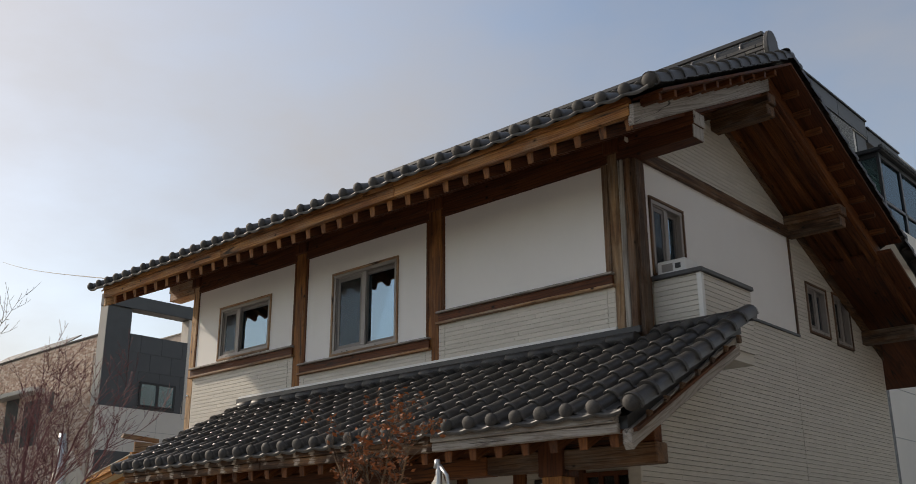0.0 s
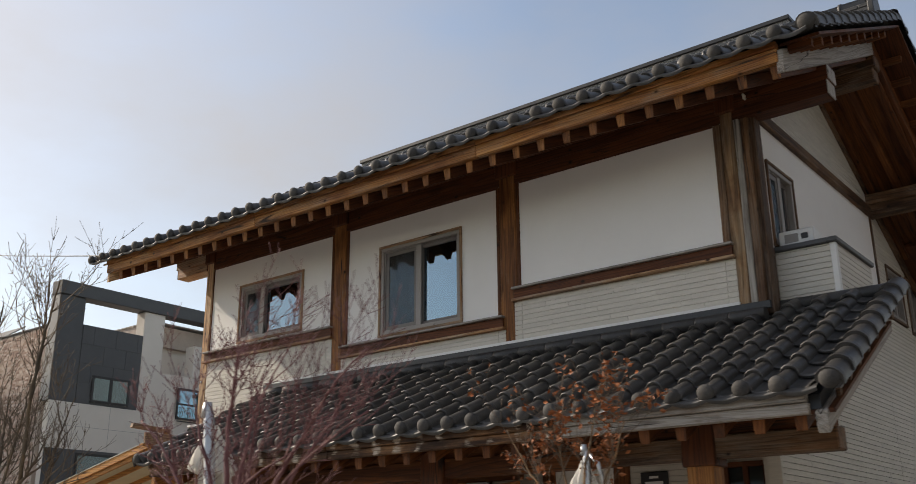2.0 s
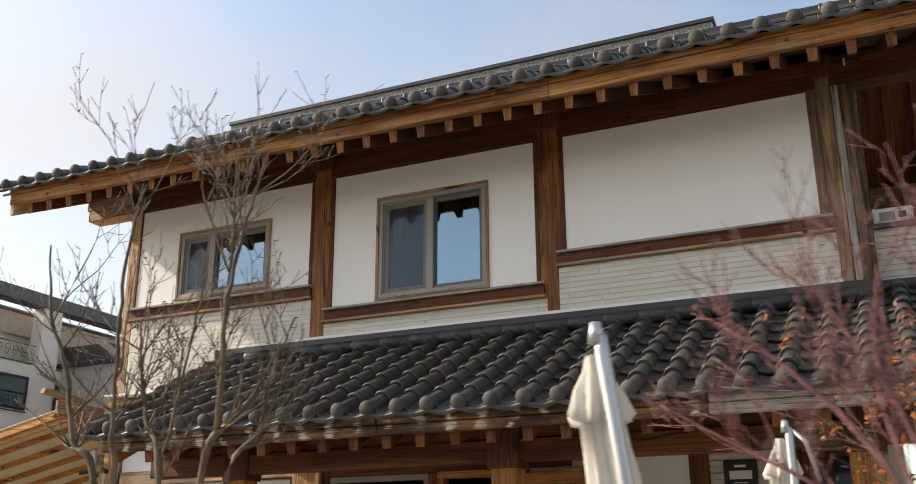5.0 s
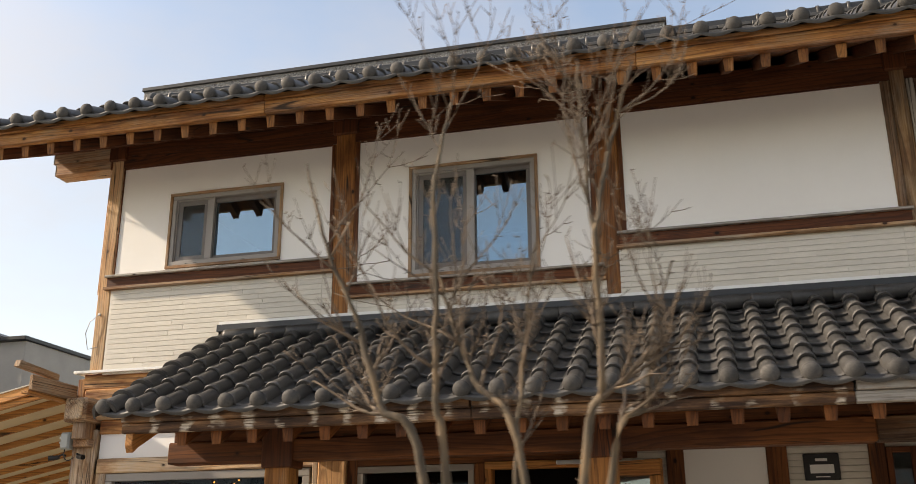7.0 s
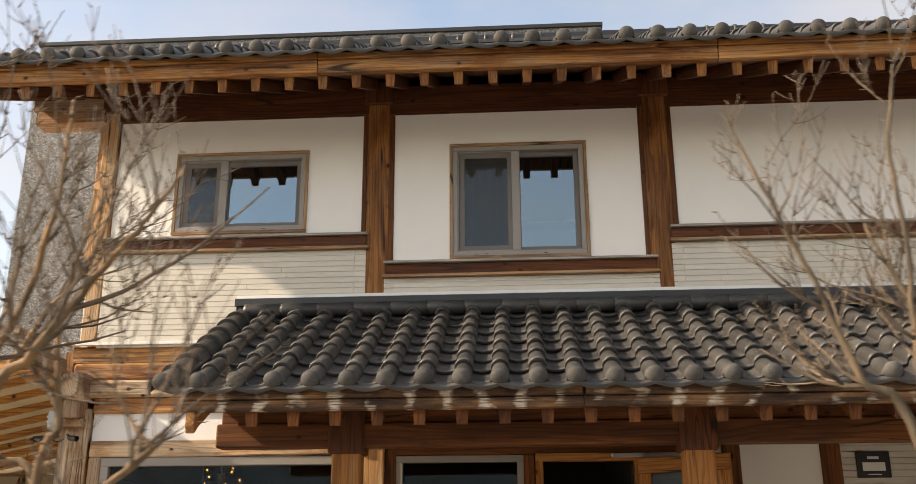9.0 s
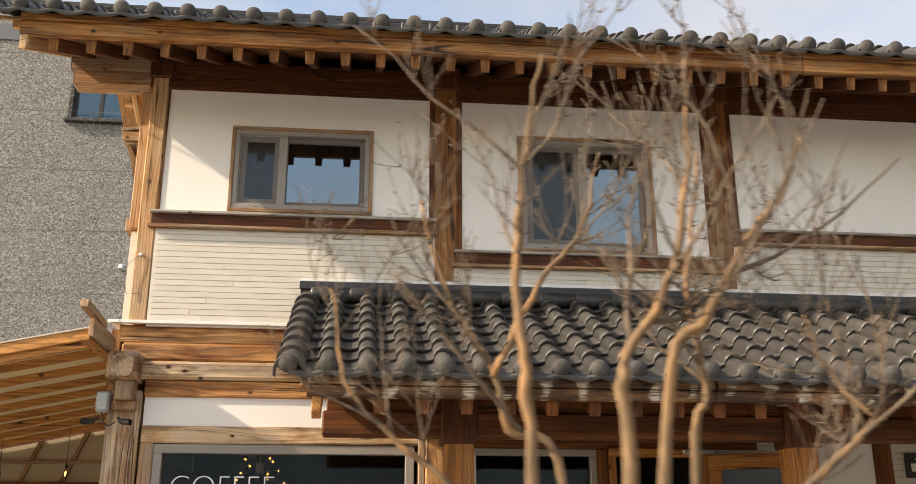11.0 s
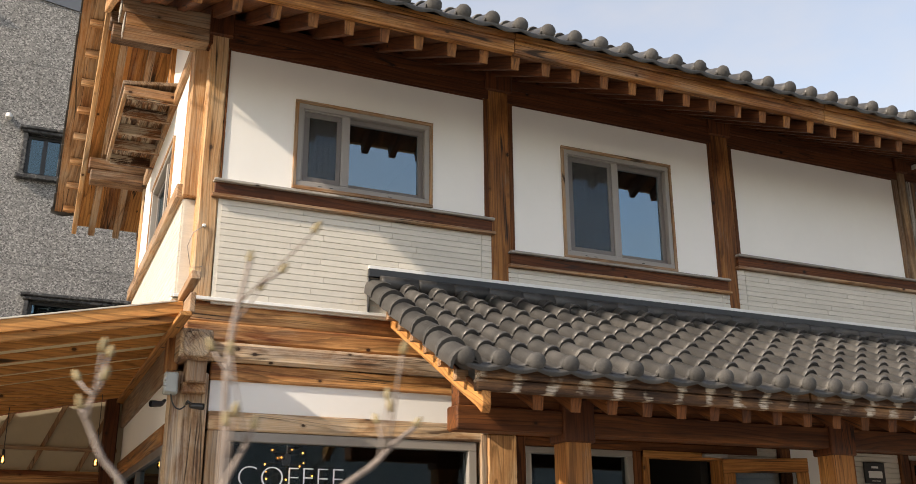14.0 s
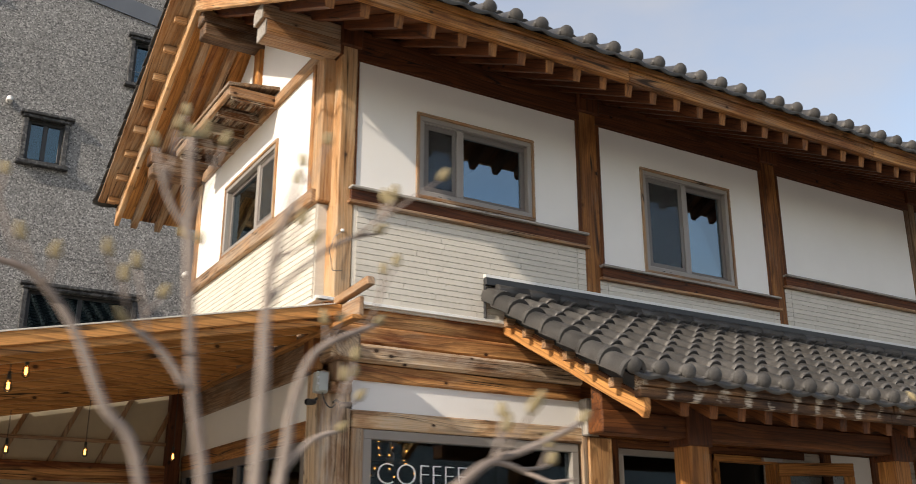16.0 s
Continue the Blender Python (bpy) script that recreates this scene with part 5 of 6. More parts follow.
part("metal_band", prism([(GX0, 11.86), (-17.3, 11.80), (-13.2, 11.20), (-13.2, 11.56), (-17.3, 12.16), (GX0, 12.22)], "y", GY - 0.03, GY - 0.001), METALBAND, granite)

brick = thing("brick_building", "neighbouring building with rough brick wall and dark stone corner", "building")
SX, SY = -37.2, 19.2
slab("wall", brick, BRICKWALL, -58, SX - 0.6, SY, SY + 0.4, 0, 10.44, 0)
slab("parapet_cap", brick, DARKMETAL, -58, SX - 0.6, SY - 0.05, SY + 0.45, 10.44, 10.52, 0.01)
# Pale sheet over the slate corner's front, sunlight put into its colour.
slab("corner", brick, SUNLIT_FACE, SX - 0.6, SX - 0.001, SY - 0.075, SY - 0.052, 7.5, 11.64, 0.004)
slab("corner", brick, SLATE, SX - 0.6, SX, SY - 0.05, SY + 1.05, 7.5, 11.65, 0.02)
slab("wall", brick, SLATE, SX - 0.3, SX, SY + 1.05, 23.0, 7.5, 10.6, 0.01)
slab("frame_beam", brick, SLATE, SX - 0.6, SX + 0.1, SY - 0.1, 34, 11.65, 12.2, 0.02)
slab("wall", brick, PALESTONE, SX - 0.3, SX + 0.02, SY, 34, 0, 7.5, 0.01)
lowwin = (20.5, 23.6, 4.45, 5.62)
for y0, y1, z0, z1 in ((SY + 0.002, 20.5, 0.0, 5.73), (23.6, 27.5, 0.0, 5.73), (20.5, 23.6, 0.0, 4.45), (20.5, 23.6, 5.62, 5.73)):
    slab("slate_base", brick, SLATE, SX + 0.02, SX + 0.045, y0, y1, z0, z1, 0.003)
for z in (2.3, 3.45, 4.45):
    slab("joint_line", brick, BLACK, SX + 0.045, SX + 0.047, SY, 20.5, z, z + 0.015, 0)
for z in (6.6,):
    slab("joint_line", brick, CONCRETE, SX + 0.02, SX + 0.023, SY, 34, z, z + 0.015, 0)
for y in (20.4, 21.8, 23.2, 24.6, 26.0):
    slab("joint_line", brick, CONCRETE, SX + 0.02, SX + 0.023, y, y + 0.015, 5.74, 7.49, 0)
slab("column", brick, PALESTONE, SX - 0.6, SX, 23.0, 24.0, 7.5, 11.65, 0.02)
slab("column", brick, PALESTONE, SX - 0.6, SX, 28.4, 29.4, 9.2, 11.65, 0.02)
slab("wall", brick, PALESTONE, SX - 0.35, SX - 0.05, 24.0, 34, 7.5, 9.2, 0.01)
slab("rear_block", brick, PALESTONE, SX - 9, SX - 1.5, 23.5, 34, 0, 10.6, 0.01)
for a, b, lo, hi in ((20.86, 22.57, 7.6, 8.65), (24.87, 28.0, 7.35, 8.68), (29.4, 31.5, 7.4, 8.65), lowwin):
    w = new("window")
    w.parent = brick
    m = (a + b) / 2
    for y0, y1, z0, z1 in ((a, b, hi - 0.09, hi), (a, b, lo, lo + 0.09), (a, a + 0.09, lo + 0.09, hi - 0.09), (b - 0.09, b, lo + 0.09, hi - 0.09), (m - 0.06, m + 0.06, lo + 0.09, hi - 0.09)):
        slab("frame", w, BLACK, SX + 0.02, SX + 0.08, y0, y1, z0, z1, 0.005)
    slab("pane", w, TEALGLASS, SX + 0.035, SX + 0.045, a + 0.09, b - 0.09, lo + 0.09, hi - 0.09, 0)
    slab("blind", w, CURTAIN, SX + 0.02, SX + 0.03, a, b, lo, hi, 0)

# solar panels on its roof, brick parapet and railings behind
sp = thing("solar_array", "tilted grey solar panels on the brick building's roof", "solar panel")
for k in range(3):
    bm = prism([(19.9, 10.5), (22.0, 12.0), (22.0, 12.06), (19.9, 10.56)], "x", -53.2 + 2.75 * k, -50.6 + 2.75 * k, 0.01)
    part("panel", bm, SLATE, sp)
    for xx in (-53.0 + 2.75 * k, -50.8 + 2.75 * k):
        slab("strut", sp, STEEL, xx, xx + 0.08, 21.6, 21.68, 10.0, 11.7, 0.005)
slab("parapet", brick, BRICKWALL, SX - 6, SX - 1.2, 24.2, 24.5, 10.6, 11.6, 0.01)
slab("parapet", brick, BRICKWALL, SX - 1.5, SX - 1.2, 24.5, 34, 10.6, 11.5, 0.01)
slab("parapet_cap", brick, CONCRETE, SX - 6, SX - 1.15, 24.15, 34, 11.6, 11.66, 0.01)
slab("rail_pier", brick, PALESTONE, SX - 0.6, SX, 25.6, 26.1, 9.2, 10.6, 0.02)
for y0, y1, z in ((26.3, 28.3, 9.2), (24.9, 28.0, 7.2)):
    rl = new("iron_railing")
    rl.parent = brick
    xx = SX + 0.12 if z < 8 else SX - 0.1
    slab("rail", rl, BLACK, xx - 0.02, xx + 0.02, y0, y1, z + 0.78, z + 0.82, 0.003)
    slab("rail", rl, BLACK, xx - 0.02, xx + 0.02, y0, y1, z + 0.05, z + 0.09, 0.003)
    for k in range(int((y1 - y0) / 0.4)):
        c = y0 + 0.2 + 0.4 * k
        pts = [(xx, c + (0.16 - 0.010 * q) * math.cos(q * 0.7), z + 0.43 + (0.30 - 0.02 * q) * math.sin(q * 0.7)) for q in range(15)]
        part("scroll", tube(pts, [0.014] * 15, 5), BLACK, rl)
for y0, y1, lo, hi in ((-45.9, -44.6, 6.6, 8.6), (-44.0, -42.4, 6.3, 8.3), (-41.6, -41.2, 7.6, 8.5), (-43.4, -42.3, 3.0, 4.8)):
    slab("window", brick, BLACK, y0, y1, SY - 0.03, SY - 0.004, lo, hi, 0.006)
slab("window_awning", brick, PALESTONE, -46.4, -42.2, SY - 0.6, SY, 8.55, 8.75, 0.02)
# brick courses: the stretch that stands out
def brick_material():
    k = Nodes("rough_tan_brick", 0.85, spec=0.3)
    geo = k.n("NewGeometry")
    c = k.ramp(geo.outputs["Random Per Island"], [(0.0, (0.36, 0.235, 0.185)), (0.3, (0.50, 0.35, 0.28)), (0.65, (0.60, 0.465, 0.38)), (1.0, (0.72, 0.61, 0.53))])
    n = k.noise(k.coords(shift=False), 9, 4, 0.6)
    k.color(k.mix(0.5, c, k.ramp(n, [(0.3, grey(0.6)), (0.7, grey(1.1))]), "MULTIPLY")).bump(n, 0.3, 0.01)
    return k.m


BRICKS = brick_material()
bb = bmesh.new()
rb = random.Random(12)
z = 4.0
while z < 10.36:
    x = -50 + rb.uniform(0, 0.25)
    while x < SX - 0.9:
        L = rb.uniform(0.20, 0.27)
        d = rb.uniform(0.0, 0.014)
        cuboid(x, x + L - 0.016, SY - 0.012 - d, SY, z, z + 0.064, bm=bb)
        x += L
    z += 0.076
tagged(part("brickwork", bb, BRICKS, brick, "rough tan brick courses"), kind="stuff")
# slate panels with open joints
for k in range(4):
    y = SY + 1.06
    z0 = 7.52 + 0.77 * k
    off = 0.5 if k % 2 else 0.0
    while y < 22.98:
        y1 = min(y + (1.0 if y > SY + 1.1 else 1.0 - off), 22.98)
        slab("slate_panel", brick, SLATE, SX + 0.002, SX + 0.018, y + 0.006, y1 - 0.006, z0 + 0.006, z0 + 0.764, 0.003)
        y = y1

far = thing("grey_house", "distant pale grey house with a dark pitched roof", "building")
slab("wall", far, CONCRETE, -46, -32, 29.7, 44, 0, 9.35, 0.02)
slab("eave_strip", far, DARKMETAL, -46.2, -31.9, 29.5, 44, 9.35, 9.5, 0.02)
part("roof", prism([(-44, 9.5), (-33.0, 9.5), (-36, 10.6), (-41, 10.6)], "y", 31, 43), SLATE, far)

opp = thing("opposite_row", "plain low row of buildings across the street", "building")
slab("wall", opp, CONCRETE, -45, 25, -26, -20, 0, 6.2, 0.05)
slab("roof", opp, DARKMETAL, -45.5, 25.5, -26.5, -19.5, 6.2, 6.6, 0.05)

# Unseen block, added so that its shadow falls on the lower brick wall.
wb = thing("shade_block", "plain tall block out of view, added to shade the brick wall", "building")
slab("wall", wb, CONCRETE, -90, -54, 8, 14, 0, 20.4, 0.05)
slab("roof", wb, DARKMETAL, -90.3, -53.7, 7.7, 14.2, 20.4, 20.6, 0.05)

# Out of view on the right; added to keep sky off the gable side.
nb = thing("unseen_house", "plain house wall out of view, added right of the cafe", "building")
slab("wall", nb, ALLEY, 0.8, 8, 3.5, 22, 0, 8.5, 0.05)
slab("roof", nb, DARKMETAL, 0.6, 8.2, 3.3, 22.2, 8.5, 8.8, 0.05)

# ---- timber canopy at the left of the house ----
aw = thing("timber_canopy", "pine-framed canopy with canvas sheets against the house", "canopy")
CX0, CX1, CY0, CY1 = -19.8, -14.55, 8.50, 13.0


def can_z(x):
    return 3.33 + 0.21 * (x - CX1)


def lean(name, parent, mat, x0, x1, y0, y1, dz0, dz1, bev=0.005):
    pr = [(x0, can_z(x0) + dz0), (x1, can_z(x1) + dz0), (x1, can_z(x1) + dz1), (x0, can_z(x0) + dz1)]
    return part(name, prism(pr, "y", y0, y1, bev), mat, parent)


lean("front_beam", aw, FRESH["x"], CX0, CX1, CY0, CY0 + 0.06, -0.10, 0.0)
for y in (8.58, 8.94, 9.49, 10.06, 10.60, 11.15, 11.65, 12.15, 12.68):
    lean("joist", aw, FRESH["x"], CX0, CX1 - 0.01, y - 0.042, y, -0.162, -0.087)
lean("sheet", aw, CREAM, CX0 - 0.05, CX1 - 0.01, CY0 + 0.07, CY1, -0.085, -0.078, 0)
lean("sheet_hem", aw, CANVAS, CX0 - 0.05, CX1 - 0.06, CY0 - 0.012, CY0 + 0.09, 0.002, 0.012, 0)
slab("end_lath", aw, FRESH["y"], CX1 - 0.065, CX1 + 0.02, CY0 - 0.35, CY1, 3.13, 3.165, 0.004)
slab("end_beam", aw, OLD["y"], CX1 + 0.001, CX1 + 0.045, CY0 - 0.33, 8.92, 3.167, 3.325, 0.006)
part("end_block", prism([(CY0 - 0.55, 3.37), (CY0 + 0.10, 3.335), (CY0 + 0.10, 3.40), (CY0 - 0.53, 3.44)], "x", CX1 - 0.035, CX1 + 0.035, 0.006), OLD["y"], aw)
lean("far_beam", aw, DARK["x"], CX0, CX1, CY1 + 0.06, CY1 + 0.14, -0.16, 0.0)
# canvas end wall with its slanting battens
part("canvas_wall", prism([(CX0, can_z(CX0) - 0.1), (-14.36, can_z(CX1) - 0.1), (-14.36, 1.9), (CX0, 1.9)], "y", CY1 + 0.03, CY1 + 0.05), CREAM, aw)
for k in range(10):
    x = CX1 - 0.05 - 0.56 * k
    zt = can_z(x) - 0.12
    b = 0.42 * (zt - 2.2)
    part("batten", prism([(x - 0.028, zt), (x + 0.028, zt), (x + 0.028 - b, 2.2), (x - 0.028 - b, 2.2)], "y", CY1 - 0.02, CY1 + 0.028, 0.004), OLD["z"], aw)
slab("batten", aw, OLD["x"], CX0, CX1, CY1 - 0.03, CY1 + 0.02, 2.56, 2.60, 0.004)
slab("cross_beam", aw, SMOKED["x"], CX0, CX1, CY1 - 0.06, CY1 + 0.02, 2.12, 2.33, 0.008)
for x in (CX1 - 0.02, CX0 + 0.1):
    slab("canopy_post", aw, DARK["z"], x - 0.16, x, CY1 - 0.1, CY1 + 0.06, 0, can_z(x) - 0.13, 0.008)
slab("canopy_post", aw, FRESH["z"], CX0 + 0.02, CX0 + 0.14, CY0 + 0.06, CY0 + 0.18, 0, can_z(CX0) - 0.15, 0.008)

# ---- bare trees and shrubs ----
BARK_A = bark("orange_brown_bark", (0.075, 0.056, 0.035), (0.22, 0.14, 0.078), (0.46, 0.25, 0.11))
BARK_D = bark("mottled_grey_bark", (0.045, 0.036, 0.026), (0.115, 0.088, 0.060), (0.25, 0.165, 0.09))
BARK_T = bark("tan_twig", (0.075, 0.056, 0.04), (0.155, 0.115, 0.082), (0.27, 0.20, 0.145))
BARK_B = bark("purple_red_bark", (0.10, 0.038, 0.042), (0.20, 0.085, 0.088), (0.34, 0.18, 0.175))
BARK_C = bark("smooth_grey_bark", (0.17, 0.135, 0.12), (0.28, 0.23, 0.20), (0.38, 0.32, 0.28))
LEAF_O = plain("dry_orange_leaf", (0.42, 0.13, 0.035), 0.7, var=0.5, scale=20)
BUD = plain("pale_downy_bud", (0.31, 0.25, 0.135), 0.8, var=0.35, scale=40)


def smooth_path(points, per=6):
    """A rounded line through a few bends."""
    p = [Vector(q) for q in points]
    p = [2 * p[0] - p[1]] + p + [2 * p[-1] - p[-2]]
    out = []
    for a, b, c, d in zip(p, p[1:], p[2:], p[3:]):
        for i in range(per):
            t = i / per
            out.append(0.5 * ((2 * b) + (c - a) * t + (2 * a - 5 * b + 4 * c - d) * t * t + (3 * b - a - 3 * c + d) * t ** 3))
    out.append(p[-2])
    return out


class Grow:
    """Grows kinked side limbs, shoots and short spurs off a stem into one mesh."""

    def __init__(self, seed):
        self.r = random.Random(seed)
        self.bm = bmesh.new()
        self.tips = []

    def spurs(self, pts, rad, chance, low=0.0):
        """Stubby buds and thorns at the nodes."""
        r = self.r
        for i in range(1, len(pts)):
            if pts[i].z < low or r.random() > chance:
                continue
            axis = (pts[i] - pts[i - 1]).normalized()
            side = Vector((r.uniform(-1, 1), r.uniform(-1, 1), r.uniform(-0.3, 0.8)))
            side = (side - axis * side.dot(axis)).normalized()
            d = (side + axis * r.uniform(0.2, 0.9)).normalized()
            n = r.uniform(0.012, 0.034)
            tube([pts[i], pts[i] + d * n * 0.5, pts[i] + (d + Vector((0, 0, 0.2))).normalized() * n], [0.0026, 0.0018, 0.0008], 4, self.bm)

    def limb(self, p, d, length, r0, level, spec):
        r = self.r
        n = max(3, int(length / spec["step"]))
        pts, rad = [Vector(p)], [r0]
        d = Vector(d).normalized()
        w = spec["wander"] * (1.0, 0.5, 0.3)[level - 1]
        for i in range(n):
            d = (d + Vector((r.uniform(-w, w), r.uniform(-w, w), r.uniform(-w, w) + spec["lift"]))).normalized()
            pts.append(pts[-1] + d * (length / n))
            rad.append(max(spec["tip"], r0 * (1 - 0.7 * (i + 1) / n) * r.uniform(0.9, 1.15)))
        tube(pts, rad, 6 if r0 > 0.004 else 4, self.bm)
        self.tips.append((pts[-1], d))
        if level < 3:
            self.spurs(pts, rad, spec.get("spur", 0.0))
        if level < spec["levels"]:
            self.shoots(pts, rad, length, level + 1, spec)

    def shoots(self, pts, rad, length, level, spec, start=0.2):
        r = self.r
        for c in range(spec["kids"][level - 1]):
            u = r.uniform(start, 1.0)
            i = min(len(pts) - 1, max(1, int(u * (len(pts) - 1))))
            axis = (pts[i] - pts[i - 1]).normalized()
            side = Vector((r.uniform(-1, 1), r.uniform(-1, 1), r.uniform(-0.2, 0.9)))
            side = (side - axis * side.dot(axis)).normalized()
            sp = spec["spread"] * r.uniform(0.6, 1.35)
            nd = axis * math.cos(sp) + side * math.sin(sp)
            self.limb(pts[i], nd, spec["long"][level - 1] * r.uniform(0.45, 1.3), max(spec["tip"] * 1.3, rad[i] * spec["thin"]), level, spec)


def tree(name, label, base, stems, spec, material, twig, seed, category="tree", start=0.32, girth=1.0):
    """stems: (bends, foot radius, tip radius); bends are offsets from the base."""
    t = thing(name, label, category, at=base)
    tips = []
    for k, (bends, r0, r1) in enumerate(stems):
        path = smooth_path(bends)
        r0, r1 = r0 * girth, r1 * girth
        n = len(path)
        g = Grow(seed * 17 + k)
        knob = spec.get("knob", 0.0)
        rad = [(r0 + (r1 - r0) * i / (n - 1)) * (1 + knob * g.r.uniform(-0.6, 1.0)) for i in range(n)]
        path = [p + Vector((g.r.uniform(-1, 1), g.r.uniform(-1, 1), 0)) * knob * 0.045 for p in path]
        stem = part("stem", tube(path, rad, 10), material, t)
        g.shoots(path, rad, 0, 1, spec, start)
        g.spurs(path, rad, spec.get("spur", 0.0), 1.4)
        tw = part("twig", g.bm, twig, stem)
        tagged(tw, kind="stuff")
        tips += g.tips
        tips.append((path[-1], (path[-1] - path[-2]).normalized()))
    return t, tips


SPEC_A = dict(step=0.075, wander=0.24, lift=0.13, levels=3, kids=(9, 5, 2), long=(0.52, 0.24, 0.10), spread=0.70, thin=0.60, tip=0.0014, spur=0.55, knob=0.14)
tree("bare_tree", "bare multi-stemmed young tree with grey-brown bark", (-8.5, 3.0, 0), [
    (((-0.2, 0, 0), (-0.28, 0, 1.72), (-0.45, 0, 2.0), (-0.56, 0.02, 2.34), (-0.68, 0, 2.62), (-0.80, 0.05, 3.0)), 0.026, 0.006),
    (((-0.18, 0.05, 0), (-0.21, 0.05, 1.71), (-0.25, 0.03, 2.0), (-0.24, 0, 2.4), (-0.24, 0, 2.85), (-0.17, 0, 3.2)), 0.024, 0.006),
    (((0.05, 0.05, 0), (0.08, 0, 1.71), (-0.12, 0.1, 2.09), (-0.22, 0.15, 2.35), (-0.3, 0.2, 2.6)), 0.022, 0.006),
    (((0.06, 0.0, 1.5), (0.05, 0.02, 1.84), (0.09, 0.1, 2.38), (0.14, 0.1, 2.7)), 0.013, 0.005),
    (((0.22, 0, 0), (0.28, 0, 1.7), (0.36, 0, 2.07), (0.36, 0, 2.58), (0.44, 0, 2.94), (0.53, 0, 3.25)), 0.026, 0.006),
    (((0.36, 0, 2.5), (0.33, 0.05, 2.9), (0.32, 0.05, 3.3)), 0.014, 0.005),
    (((0.28, 0.05, 0), (0.36, 0.05, 1.7), (0.50, 0.1, 1.98), (0.52, 0.12, 2.22), (0.62, 0.15, 2.5)), 0.020, 0.005)], SPEC_A, BARK_D, BARK_T, 3, girth=0.74)
tree("bare_tree", "bare young tree with orange-brown stems close to the path", (-11.6, 2.3, 0), [
    (((-0.2, 0, 0), (-0.25, 0.05, 1.57), (-0.27, 0.05, 1.9), (-0.28, 0.05, 2.15), (-0.25, 0.05, 2.45), (-0.2, 0.05, 2.75)), 0.021, 0.005),
    (((0.0, 0, 0), (-0.02, 0, 1.6), (-0.01, 0, 1.87), (0.11, 0, 2.06), (0.19, 0, 2.4), (0.2, 0, 2.75)), 0.023, 0.005),
    (((0.0, 0.4, 0), (-0.05, 0.6, 1.56), (-0.22, 0.6, 1.76), (-0.27, 0.6, 1.95), (-0.42, 0.6, 2.2), (-0.5, 0.6, 2.5)), 0.019, 0.005),
    (((-0.27, 0.6, 1.92), (-0.12, 0.6, 2.22), (0.03, 0.6, 2.42), (0.1, 0.6, 2.7)), 0.013, 0.004),
    (((0.0, -0.03, 0), (0.07, -0.03, 1.7), (0.2, -0.03, 1.97), (0.34, 0, 2.2), (0.46, 0, 2.35), (0.55, 0.05, 2.55)), 0.020, 0.005),
    (((0.1, 0.1, 0), (0.18, 0.1, 1.58), (0.23, 0.1, 1.78), (0.2, 0.1, 2.07), (0.26, 0.1, 2.5)), 0.017, 0.005),
    (((-0.03, 0.5, 1.0), (-0.38, 0.6, 1.56), (-0.58, 0.6, 1.73), (-0.73, 0.62, 1.91), (-0.78, 0.62, 2.2)), 0.015, 0.004),
    (((0.1, -0.1, 1.3), (0.42, -0.1, 1.57), (0.58, -0.1, 1.70)), 0.013, 0.009),
    (((0.58, -0.1, 1.70), (0.47, -0.08, 1.84), (0.44, -0.08, 1.97)), 0.006, 0.003)], dict(SPEC_A, kids=(6, 5, 2)), BARK_A, BARK_T, 8, girth=0.92)
SPEC_B = dict(step=0.05, wander=0.12, lift=0.05, levels=3, kids=(8, 5, 2), long=(0.36, 0.17, 0.08), spread=0.60, thin=0.48, tip=0.0012, knob=0.08)
tree("red_maple", "bare shrubby maple with fine purple-red twigs", (-5.4, 2.4, 0), [
    (((0.0, 0, 0), (0.0, 0, 1.6), (-0.02, 0, 1.97), (0.0, 0, 2.2), (0.02, 0, 2.34)), 0.018, 0.004),
    (((0.0, 0, 1.35), (-0.1, 0, 1.8), (-0.22, 0, 2.05), (-0.34, 0.05, 2.3)), 0.012, 0.003),
    (((0.0, 0, 1.35), (-0.2, -0.05, 1.75), (-0.40, -0.05, 1.98), (-0.55, -0.05, 2.1)), 0.011, 0.003),
    (((0.0, 0, 1.5), (0.08, 0, 1.85), (0.16, 0, 2.1), (0.34, 0, 2.33)), 0.012, 0.003),
    (((0.0, 0, 1.3), (0.25, 0, 1.75), (0.42, 0, 1.95), (0.6, 0, 2.15), (0.75, 0, 2.25)), 0.012, 0.003),
    (((0.0, 0, 1.3), (0.3, -0.1, 1.65), (0.55, -0.1, 1.85), (0.85, -0.1, 2.0)), 0.010, 0.003),
    (((0.0, 0.1, 1.2), (-0.12, 0.2, 1.7), (-0.16, 0.25, 2.0), (-0.12, 0.25, 2.3)), 0.012, 0.003),
    (((0.0, 0.1, 1.2), (0.10, 0.2, 1.75), (0.26, 0.3, 2.05), (0.40, 0.3, 2.25)), 0.011, 0.003),
    (((0.0, 0.1, 1.2), (-0.28, 0.15, 1.6), (-0.55, 0.2, 1.78), (-0.78, 0.2, 1.92)), 0.010, 0.003),
    (((0.0, -0.1, 1.2), (0.18, -0.2, 1.6), (0.36, -0.2, 1.78), (0.62, -0.2, 1.88)), 0.010, 0.003)], SPEC_B, BARK_B, BARK_B, 5, start=0.35, girth=0.85)
